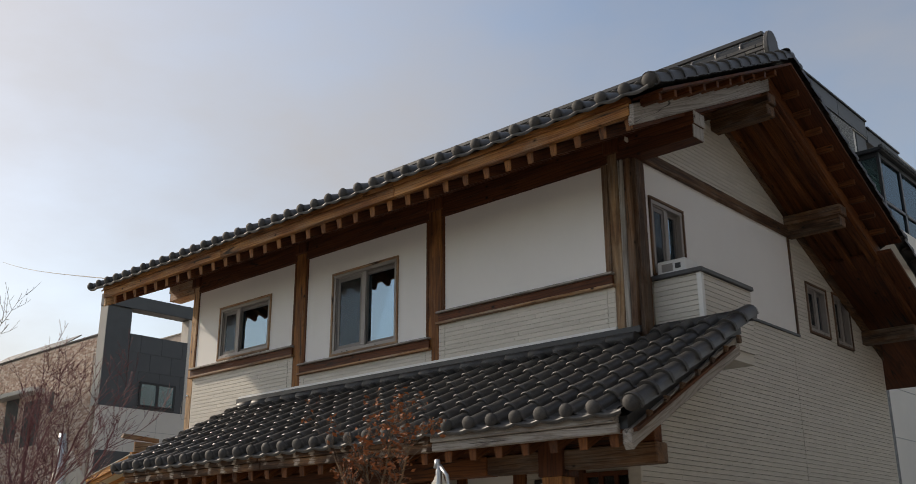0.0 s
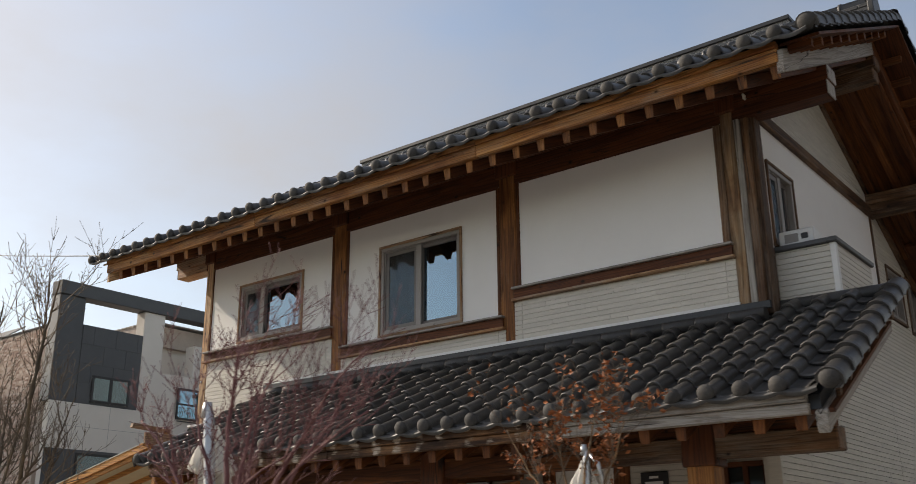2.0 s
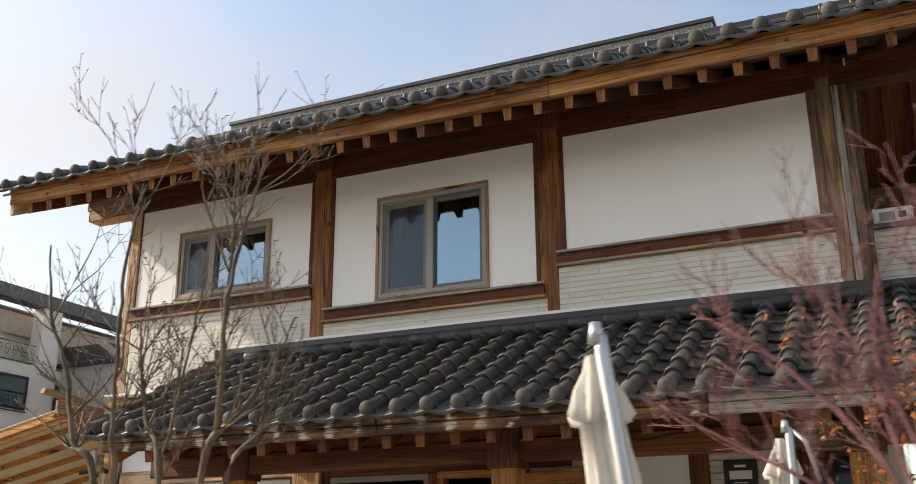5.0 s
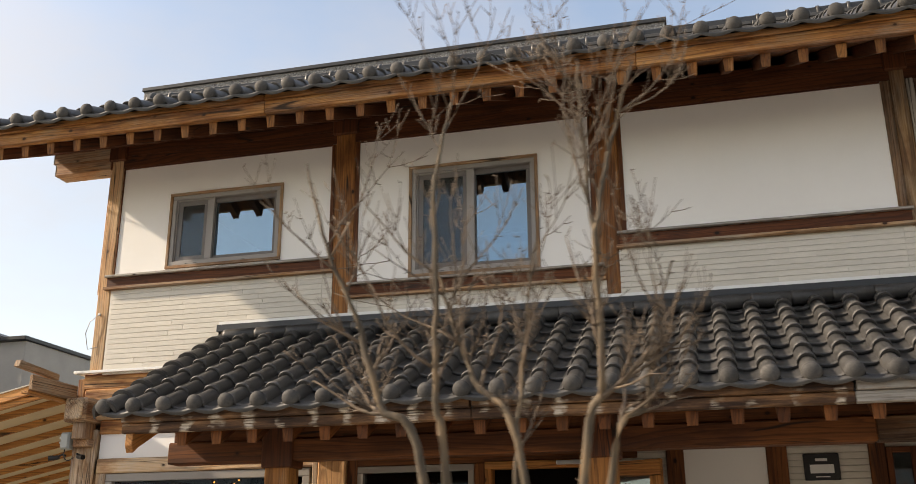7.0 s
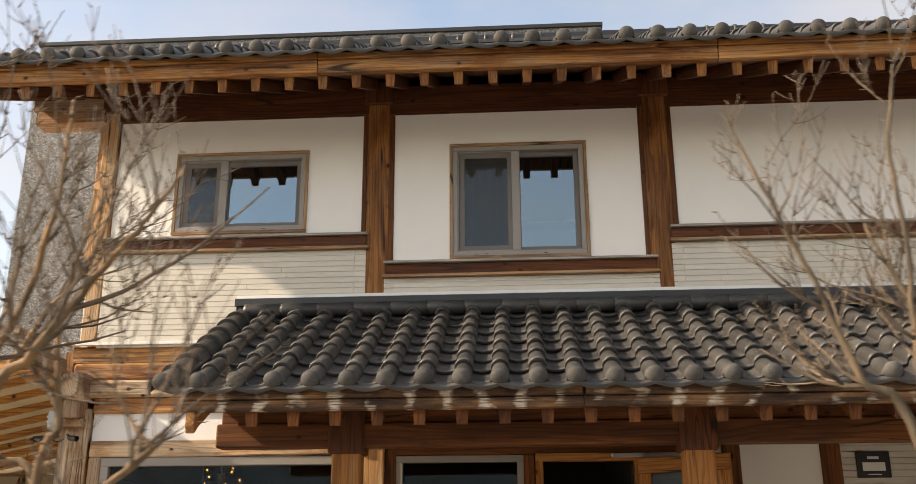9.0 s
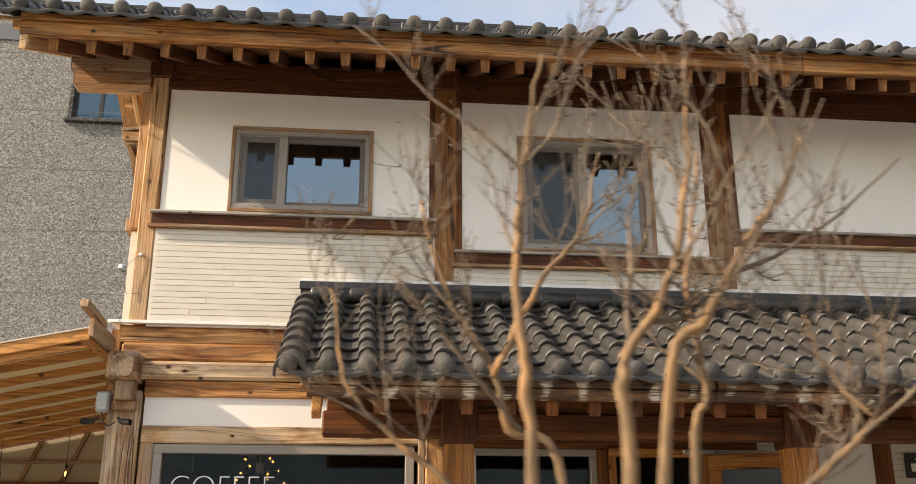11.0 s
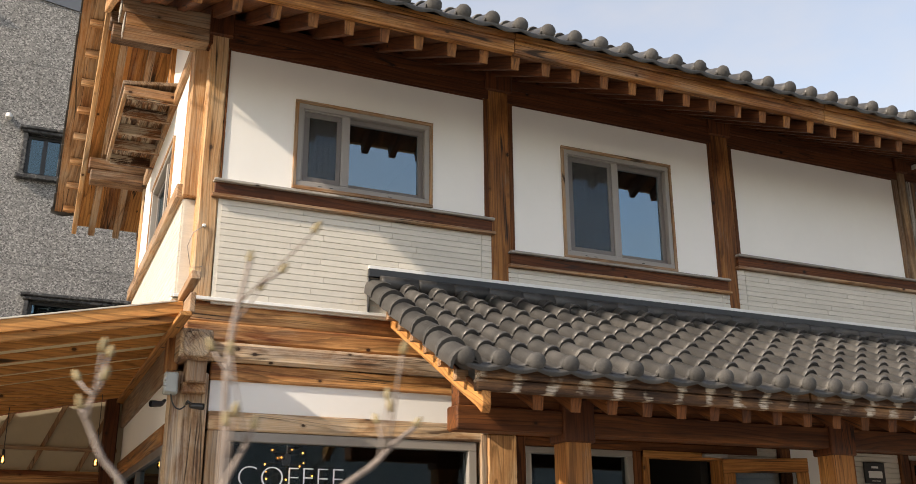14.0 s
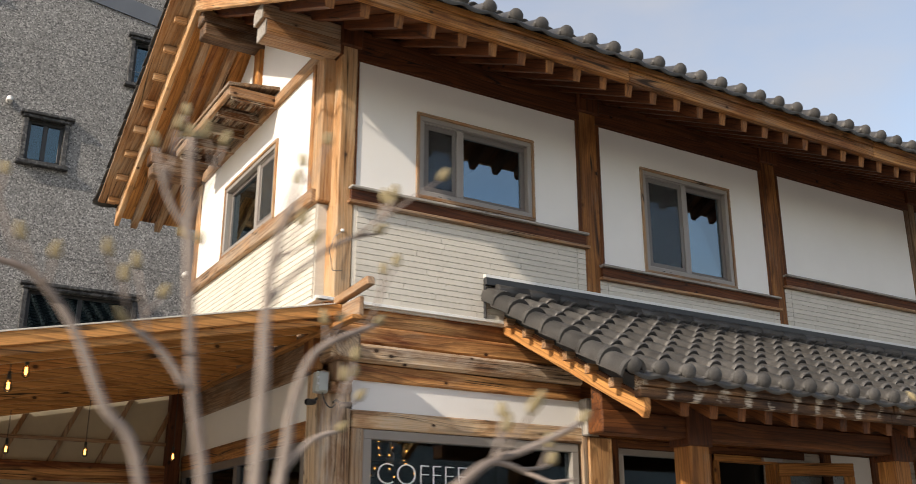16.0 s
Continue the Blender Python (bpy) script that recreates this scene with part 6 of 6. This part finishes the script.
bush, tips = tree("dry_bush", "sparse bush hung with dry orange leaves", (-5.35, 4.95, 0), [
    (((0.0, 0, 0), (-0.05, 0, 1.7), (-0.1, 0, 2.1), (-0.14, 0, 2.3)), 0.012, 0.003),
    (((0.03, 0, 0), (0.05, 0, 1.8), (0.12, 0, 2.2), (0.15, 0, 2.33)), 0.012, 0.003),
    (((0.05, 0, 0), (0.15, 0, 1.7), (0.28, 0, 2.1), (0.35, 0, 2.28)), 0.011, 0.003),
    (((-0.05, 0, 0), (-0.2, 0, 1.7), (-0.35, 0, 2.05), (-0.5, 0, 2.3)), 0.010, 0.003)],
    dict(SPEC_B, kids=(9, 5, 2), long=(0.34, 0.18, 0.08)), BARK_A, BARK_T, 6, "bush")
rl = random.Random(9)
bm = bmesh.new()
for p, d in tips:
    if p.z < 1.6 or rl.random() < 0.3:
        continue
    for q in range(rl.choice((1, 1, 2))):
        s = rl.uniform(0.012, 0.026)
        m = Matrix.Translation(p + Vector((rl.uniform(-0.02, 0.02), rl.uniform(-0.02, 0.02), rl.uniform(-0.04, 0.01)))) @ Euler((rl.uniform(0, 6), rl.uniform(0, 6), rl.uniform(0, 6))).to_matrix().to_4x4()
        vs = [bm.verts.new(m @ Vector(v)) for v in ((0, -s, 0), (s * 0.6, 0, s * 0.25), (0, s * 1.2, 0), (-s * 0.6, 0, s * 0.25), (0, 0, -s * 0.1))]
        for a, b in ((0, 1), (1, 2), (2, 3), (3, 0)):
            bm.faces.new((vs[a], vs[b], vs[4]))
tagged(part("leaf", bm, LEAF_O, bush, "dry curled orange leaves"), kind="stuff")

SPEC_M = dict(step=0.05, wander=0.10, lift=0.06, levels=2, kids=(3, 2), long=(0.17, 0.07), spread=0.70, thin=0.6, tip=0.0026)


def magnolia(base, stems, seed, budsize=1.0, shoots=3):
    t, tips = tree("magnolia", "young magnolia with smooth grey stems and pale buds", base, stems, dict(SPEC_M, kids=(shoots, 1)), BARK_C, BARK_C, seed, start=0.62)
    bud = None
    for p, d in tips:
        if p.z < 1.45:
            continue
        z = (d + Vector((0, 0, 0.6))).normalized()
        m = Matrix.Translation(p) @ z.to_track_quat("Z", "Y").to_matrix().to_4x4() @ Matrix.Scale(budsize, 4)
        if bud is None:
            path = [(0, 0, -0.004), (0, 0, 0.006), (0.001, 0, 0.018), (0.003, 0, 0.032), (0.004, 0, 0.046)]
            bud = part("bud", tube(path, [0.005, 0.0105, 0.012, 0.009, 0.002], 8), BUD, t)
            bud.matrix_basis = m
        else:
            o = new("bud", bud.data)
            o.parent, o.matrix_basis = t, m


magnolia((-15.3, 2.65, 0), [
    (((0.0, 0, 0), (0.04, 0, 1.4), (0.04, 0, 1.75), (0.07, 0, 1.95)), 0.009, 0.0045),
    (((-0.05, 0, 0.6), (-0.10, 0.05, 1.38), (-0.18, 0.05, 1.56), (-0.22, 0.05, 1.64)), 0.008, 0.004),
    (((0.05, 0, 0.6), (0.2, 0, 1.36), (0.36, 0, 1.56), (0.44, 0, 1.63)), 0.009, 0.0045),
    (((0.05, 0, 0.9), (0.02, -0.05, 1.4), (0.08, -0.08, 1.6)), 0.007, 0.004)], 4, 0.62, 2)
magnolia((-17.3, 2.85, 0), [
    (((0.0, 0, 0), (0.01, 0.05, 1.2), (0.01, 0.05, 1.44), (-0.02, 0.05, 1.6), (-0.05, 0.05, 1.88), (-0.06, 0.05, 2.05)), 0.013, 0.007),
    (((-0.03, 0.05, 1.60), (-0.08, 0.05, 1.66), (-0.14, 0.05, 1.70)), 0.008, 0.005),
    (((-0.04, 0.05, 1.86), (-0.09, 0.05, 1.93), (-0.12, 0.05, 2.02)), 0.006, 0.004),
    (((0.0, 0.05, 0.9), (-0.09, 0.05, 1.44), (-0.16, 0.05, 1.56), (-0.22, 0.05, 1.68), (-0.29, 0.05, 1.76), (-0.36, 0.05, 1.78)), 0.011, 0.005),
    (((0.02, -0.1, 0), (0.03, -0.15, 1.43), (0.03, -0.15, 1.67), (0.04, -0.15, 1.80), (0.07, -0.15, 1.92)), 0.012, 0.005),
    (((0.03, -0.15, 1.70), (0.07, -0.15, 1.76), (0.15, -0.15, 1.83), (0.22, -0.15, 1.86)), 0.005, 0.0025),
    (((0.04, 0.05, 0.8), (0.145, 0.05, 1.45), (0.157, 0.05, 1.56), (0.18, 0.05, 1.65), (0.22, 0.05, 1.70), (0.32, 0.05, 1.75)), 0.011, 0.005),
    (((0.147, 0.05, 1.47), (0.20, 0.05, 1.525), (0.25, 0.05, 1.545)), 0.007, 0.004),
    (((-0.1, -0.2, 0.9), (0.10, -0.36, 1.29), (0.25, -0.39, 1.43), (0.30, -0.39, 1.46), (0.36, -0.39, 1.48), (0.46, -0.39, 1.525)), 0.010, 0.004),
    (((0.30, -0.39, 1.46), (0.33, -0.39, 1.455), (0.36, -0.39, 1.445)), 0.005, 0.004)], 7, 0.68, 2)

# ---- ground storey: door, panels, sign, left side ----
slab("door_frame", shop, POSTW["z"], -9.95, -9.88, 8.96, 9.1, 0.1, 2.38, 0.006)
slab("door_frame", shop, POSTW["z"], -9.04, -8.96, 8.96, 9.1, 0.1, 2.38, 0.006)
slab("door_frame", shop, POSTW["x"], -9.95, -8.96, 8.955, 9.1, 2.31, 2.38, 0.006)
leaf = new("door_leaf")
leaf.parent = shop
lm = pose(-9.0, 8.95, 0.12, 0, 0, -28)
leaf.matrix_basis = lm
for x0, x1, z0, z1, ax in ((0.0, 0.85, 2.06, 2.20, "x"), (0.0, 0.12, 0.0, 2.06, "z"), (0.73, 0.85, 0.0, 2.06, "z"), (0.12, 0.73, 0.0, 0.25, "x")):
    slab("rail", leaf, POSTW[ax], x0, x1, -0.045, 0.0, z0, z1, 0.006)
slab("pane", leaf, SHOPGLASS, 0.12, 0.73, -0.026, -0.02, 0.25, 2.06, 0)
slab("door_closer", shop, STEEL, -9.25, -8.95, 8.90, 8.95, 2.33, 2.37, 0.006)
wall_g = new("siding_wall")
wall_g.parent = shop
slab("backing", wall_g, SIDING, -8.95, -5.6, 9.0, 9.2, 0.0, 2.46, 0)
boards(wall_g, "x", -8.95, -8.24, 0.9, 2.46, 8.985, joint=9)
boards(wall_g, "x", -7.18, -6.50, 0.9, 2.46, 8.985, joint=9)
slab("white_panel", shop, WHITE, -8.08, -7.36, 8.975, 9.0, 0.9, 2.46, 0.0)
slab("wall_post", shop, MIDW["z"], -8.24, -8.08, 8.95, 9.1, 0, 2.46, 0.008)
slab("wall_post", shop, MIDW["z"], -7.36, -7.18, 8.95, 9.1, 0, 2.46, 0.008)
slab("wall_post", shop, MIDW["z"], -6.50, -6.36, 8.95, 9.1, 0, 2.46, 0.008)
lat = new("lattice_window")
lat.parent = shop
slab("pane", lat, SHOPGLASS, -6.36, -5.7, 8.97, 8.98, 0.8, 2.40, 0)
for x in (-6.36, -6.16, -5.96, -5.76):
    slab("bar", lat, DARK["z"], x, x + 0.05, 8.94, 8.99, 0.8, 2.40, 0.004)
for z in (0.8, 1.2, 1.6, 2.0, 2.35):
    slab("bar", lat, DARK["x"], -6.36, -5.7, 8.945, 8.985, z, z + 0.05, 0.004)

sign = thing("number_plate", "small dark address plate with pale bars on the siding", "sign")
slab("plate", sign, BLACK, -7.05, -6.75, 8.955, 8.98, 2.13, 2.36, 0.006)
slab("small_bar", sign, FLASH, -6.96, -6.84, 8.951, 8.956, 2.155, 2.163, 0)
slab("text_bar", sign, FLASH, -6.95, -6.85, 8.951, 8.956, 2.295, 2.318, 0)
slab("number_bar", sign, FLASH, -7.00, -6.80, 8.951, 8.956, 2.19, 2.265, 0)

# lettering on the shop window
txt = bpy.data.curves.new("coffee_lettering", "FONT")
txt.body = "COFFEE"
txt.size, txt.extrude = 0.272, 0.002
txt.space_character = 1.0
txt.offset = -0.007
let = new("coffee_lettering", txt)
let.matrix_world = pose(-13.94, 9.032, 1.925, 90, 0, 0)
let.data.materials.append(plain("white_vinyl", (0.92, 0.92, 0.92), 0.5, bump=0))
tagged(let, "white vinyl letters reading COFFEE on the shop window", "sign")

# corner: log end, bracket, junction box, cameras
slab("log_end", shop, CRACKED["y"], -14.52, -14.25, 8.735, 9.3, 2.915, 3.17, 0.02)
pts = [(-14.385 + 0.105 * (abs(math.cos(t)) ** 0.55) * (1 if math.cos(t) > 0 else -1), 3.04 + 0.105 * (abs(math.sin(t)) ** 0.55) * (1 if math.sin(t) > 0 else -1)) for t in [2 * math.pi * i / 24 for i in range(24)]]
part("log_end", prism(pts, "y", 8.715, 8.74, 0.008), CRACKED["y"], shop)
slab("bracket", shop, OLD["z"], -14.44, -14.28, 8.80, 9.0, 2.74, 2.93, 0.012)
slab("bracket", shop, OLD["y"], -14.46, -14.26, 8.86, 9.0, 2.66, 2.75, 0.012)
slab("post_plate", shop, SMOKED["z"], -14.57, -14.48, 9.0, 9.25, 2.86, 3.42, 0.008)
jb = thing("junction_box", "small pale grey junction box on the corner post", "electrical box")
slab("body", jb, BOXGREY, -14.60, -14.49, 8.85, 8.94, 2.64, 2.82, 0.01)
slab("lid", jb, BOXGREY, -14.592, -14.498, 8.835, 8.85, 2.65, 2.81, 0.008)
slab("hinge", jb, STEEL, -14.60, -14.585, 8.83, 8.85, 2.70, 2.72, 0.002)
slab("hinge", jb, STEEL, -14.60, -14.585, 8.83, 8.85, 2.75, 2.77, 0.002)
for x, dx, dy in ((-14.58, -0.16, -0.10), (-14.40, 0.17, -0.08)):
    cc = thing("security_camera", "small black bullet camera on the corner post", "camera", "cameras on the corner post", at=(x, 8.88, 2.56))
    v = Vector((dx, dy, -0.02)).normalized()
    part("body", tube([v * 0.02, v * 0.04, v * 0.11, v * 0.115], [0.016, 0.024, 0.024, 0.020], 12), BLACK, cc)
    part("hood", tube([v * 0.08, v * 0.135], [0.027, 0.027], 12, cap=False), BLACK, cc)
    part("bracket", tube([(0, 0.06, 0.02), (0, 0.0, 0.03), tuple(v * 0.05)], [0.012, 0.012, 0.012], 8), BLACK, cc)
cable = thing("cable", "thin dark cable looped under the junction box", "cable")
pts = [(-14.54, 8.86, 2.64), (-14.53, 8.84, 2.58), (-14.50, 8.83, 2.53), (-14.46, 8.84, 2.52), (-14.42, 8.86, 2.55)]
part("wire", tube(smooth_path(pts), [0.006] * 25, 6), BLACK, cable)

# ground storey side wall under the canopy
slab("side_band", shop, WHITE, -14.50, -14.4, 9.25, 13.0, 2.45, 2.85, 0)
slab("side_beam", shop, AGED["y"], -14.54, -14.35, 9.25, 13.0, 2.85, 3.43, 0.01)
slab("side_beam", shop, FASCIA["y"], -14.53, -14.35, 9.25, 13.0, 2.28, 2.45, 0.01)
slab("side_wall", shop, DARK["y"], -14.50, -14.4, 9.25, 13.0, 0, 0.7, 0)
sw = new("window")
sw.parent = shop
for y0, y1, z0, z1 in ((9.25, 13.0, 2.20, 2.28), (9.25, 9.33, 0.7, 2.2), (11.0, 11.1, 0.7, 2.2), (12.92, 13.0, 0.7, 2.2)):
    slab("frame", sw, SASH, -14.52, -14.42, y0, y1, z0, z1, 0.005)
slab("pane", sw, SHOPGLASS, -14.48, -14.47, 9.33, 12.92, 0.7, 2.2, 0)
# Near-black again, standing for the dimness inside the shop.
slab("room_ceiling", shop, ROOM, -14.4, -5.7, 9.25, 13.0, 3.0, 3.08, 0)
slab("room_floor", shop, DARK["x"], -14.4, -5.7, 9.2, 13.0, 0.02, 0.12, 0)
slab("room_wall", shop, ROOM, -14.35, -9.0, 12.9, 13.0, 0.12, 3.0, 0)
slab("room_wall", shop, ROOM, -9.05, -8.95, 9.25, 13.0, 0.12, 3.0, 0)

# bulbs: a cluster lamp inside and strings under the canopy
BRASS = plain("aged_brass", (0.20, 0.13, 0.05), 0.4, metal=0.9)
BULBGLASS = glass_material("clear_bulb_glass", 0.06, (0.95, 0.9, 0.8))
ch = thing("cluster_lamp", "brass cluster lamp with clear glass bulbs inside the cafe", "lamp", at=(-13.25, 10.1, 2.27))
part("rod", tube([(0, 0, 0.0), (0, 0, 0.65)], [0.01, 0.01], 8), STEEL, ch)
part("hub", tube([(0, 0, -0.05), (0, 0, 0.05)], [0.04, 0.04], 10), STEEL, ch)
for k in range(16):
    a = 2.4 * k
    v = Vector((math.cos(a) * (0.10 + 0.012 * k), math.sin(a) * 0.16, 0.19 - 0.026 * k))
    arm = part("arm", tube([(0, 0, v.z * 0.5), tuple(v)], [0.004, 0.004], 6), BRASS, ch)
    bm = bmesh.new()
    bmesh.ops.create_uvsphere(bm, u_segments=12, v_segments=8, radius=0.032, matrix=Matrix.Translation(v))
    part("bulb", bm, BULBGLASS, arm, smooth=True)
    bm = bmesh.new()
    bmesh.ops.create_uvsphere(bm, u_segments=8, v_segments=6, radius=0.009, matrix=Matrix.Translation(v))
    part("filament", bm, GLOWBULB, arm, smooth=True)
for x, y, z in ((-16.81, 9.2, 2.67), (-16.92, 9.2, 2.55), (-14.82, 12.3, 2.39), (-16.52, 12.3, 2.38), (-15.75, 12.3, 2.39)):
    b = thing("string_light", "warm filament bulb hanging under the canopy", "lamp", "string lights", at=(x, y, z))
    part("cord", tube([(0, 0, 0.07), (0, 0, max(0.12, can_z(x) - 0.02 - z))], [0.004, 0.004], 5), BLACK, b)
    part("socket", tube([(0, 0, 0.04), (0, 0, 0.10)], [0.016, 0.014], 8), BLACK, b)
    part("bulb", tube([(0, 0, -0.06), (0, 0, -0.045), (0, 0, -0.01), (0, 0, 0.045)], [0.008, 0.026, 0.028, 0.014], 10), BULBGLASS, b)
    part("filament", tube([(0, 0, -0.035), (0, 0, 0.02)], [0.008, 0.008], 6), GLOWBULB, b)

# slatted shelf roof over the gable window
sh = thing("window_hood", "small weathered wooden hood over the gable window", "hood")
slab("end_board", sh, OLD["x"], -15.06, -14.5, 10.44, 10.475, 5.955, 6.055, 0.005)
slab("front_board", sh, OLD["y"], -15.06, -15.02, 10.5, 12.45, 5.97, 6.06, 0.006)
part("top_board", prism([(-15.08, 6.06), (-14.5, 6.14), (-14.5, 6.18), (-15.08, 6.10)], "y", 10.44, 12.5, 0.004), AGED["y"], sh)
for k in range(5):
    y = 10.5 + 0.475 * k
    slab("rib", sh, DRIP["x"], -15.02, -14.5, y - 0.025, y + 0.025, 5.93, 6.05, 0.005)
for k in range(9):
    x = -15.0 + 0.055 * k
    slab("slat", sh, DRIP["y"], x, x + 0.045, 10.48, 12.46, 6.05, 6.065, 0.002)

# air-conditioner box on the balcony
ac = thing("vent_unit", "small white appliance box on the balcony ledge", "appliance")
slab("body", ac, FLASH, -5.50, -5.14, 9.34, 9.62, 4.527, 4.70, 0.012)
slab("grille", ac, FRAME, -5.44, -5.30, 9.335, 9.345, 4.57, 4.66, 0.003)
slab("grille", ac, BLACK, -5.27, -5.20, 9.335, 9.345, 4.59, 4.65, 0.003)

# closed parasols
def parasol(at, h, lean, seed, crank):
    p = thing("parasol", "closed white parasol on a silver pole", "parasol", "closed parasols", at=at)
    part("pole", tube([(0, 0, 0), (lean * 0.5, 0, h * 0.5), (lean, 0, h - 0.06), (lean, 0, h)], [0.03, 0.03, 0.03, 0.022], 12), STEEL, p)
    part("base", tube([(0, 0, 0), (0, 0, 0.06)], [0.3, 0.28], 20), CONCRETE, p)
    part("crown", tube([(lean - 0.02, 0, h - 0.03), (lean - 0.02, 0, h + 0.05)], [0.034, 0.022], 10), STEEL, p)
    r = random.Random(seed)
    bm = bmesh.new()
    rings = []
    n = 40
    prof = ((h - 0.06, 0.025), (h - 0.12, 0.045), (h - 0.20, 0.08), (h - 0.29, 0.105), (h - 0.31, 0.10), (h - 0.32, 0.07), (h - 0.5, 0.08), (h - 0.9, 0.095), (h - 1.3, 0.11))
    for i, (z, rad) in enumerate(prof):
        ring = []
        for j in range(n):
            a = 2 * math.pi * j / n
            fold = 1 + 0.28 * math.sin(8 * a + 0.6 * i) * min(1, i / 3) + 0.1 * math.sin(3 * a + i)
            ring.append(bm.verts.new((lean * z / h - 0.075 + rad * fold * math.cos(a), 0.085 + rad * fold * math.sin(a), z + 0.02 * math.sin(4 * a) * (1 if 2 < i < 5 else 0.2))))
        rings.append(ring)
    for r0, r1 in zip(rings, rings[1:]):
        for j in range(n):
            bm.faces.new((r0[j], r1[j], r1[(j + 1) % n], r0[(j + 1) % n])).smooth = True
    part("cloth", bm, CANVAS, p)
    part("tie", tube([(lean * 0.7 - 0.075 + 0.12 * math.cos(2 * math.pi * j / 16), 0.085 + 0.12 * math.sin(2 * math.pi * j / 16), h - 0.8) for j in range(17)], [0.008] * 17, 5), CANVAS, p)
    if crank:
        part("crank_arm", tube([(lean + 0.02, 0, h - 0.02), (lean + 0.10, 0, h - 0.10), (lean + 0.16, 0, h - 0.35)], [0.018, 0.018, 0.016], 8), STEEL, p)


parasol((-6.22, 3.13, 0), 2.28, -0.28, 1, False)
parasol((-6.20, 6.50, 0), 2.32, 0.0, 2, True)

# a wire in the sky
wire = thing("overhead_wire", "thin overhead wire across the sky", "cable")
a, b = Vector((-62, 24.4, 19.8)), Vector((-15.2, 8.3, 6.15))
pts = [a.lerp(b, i / 24) - Vector((0, 0, 0.15 * math.sin(math.pi * i / 24))) for i in range(25)]
part("wire", tube(pts, [0.012] * 25, 5), BLACK, wire)
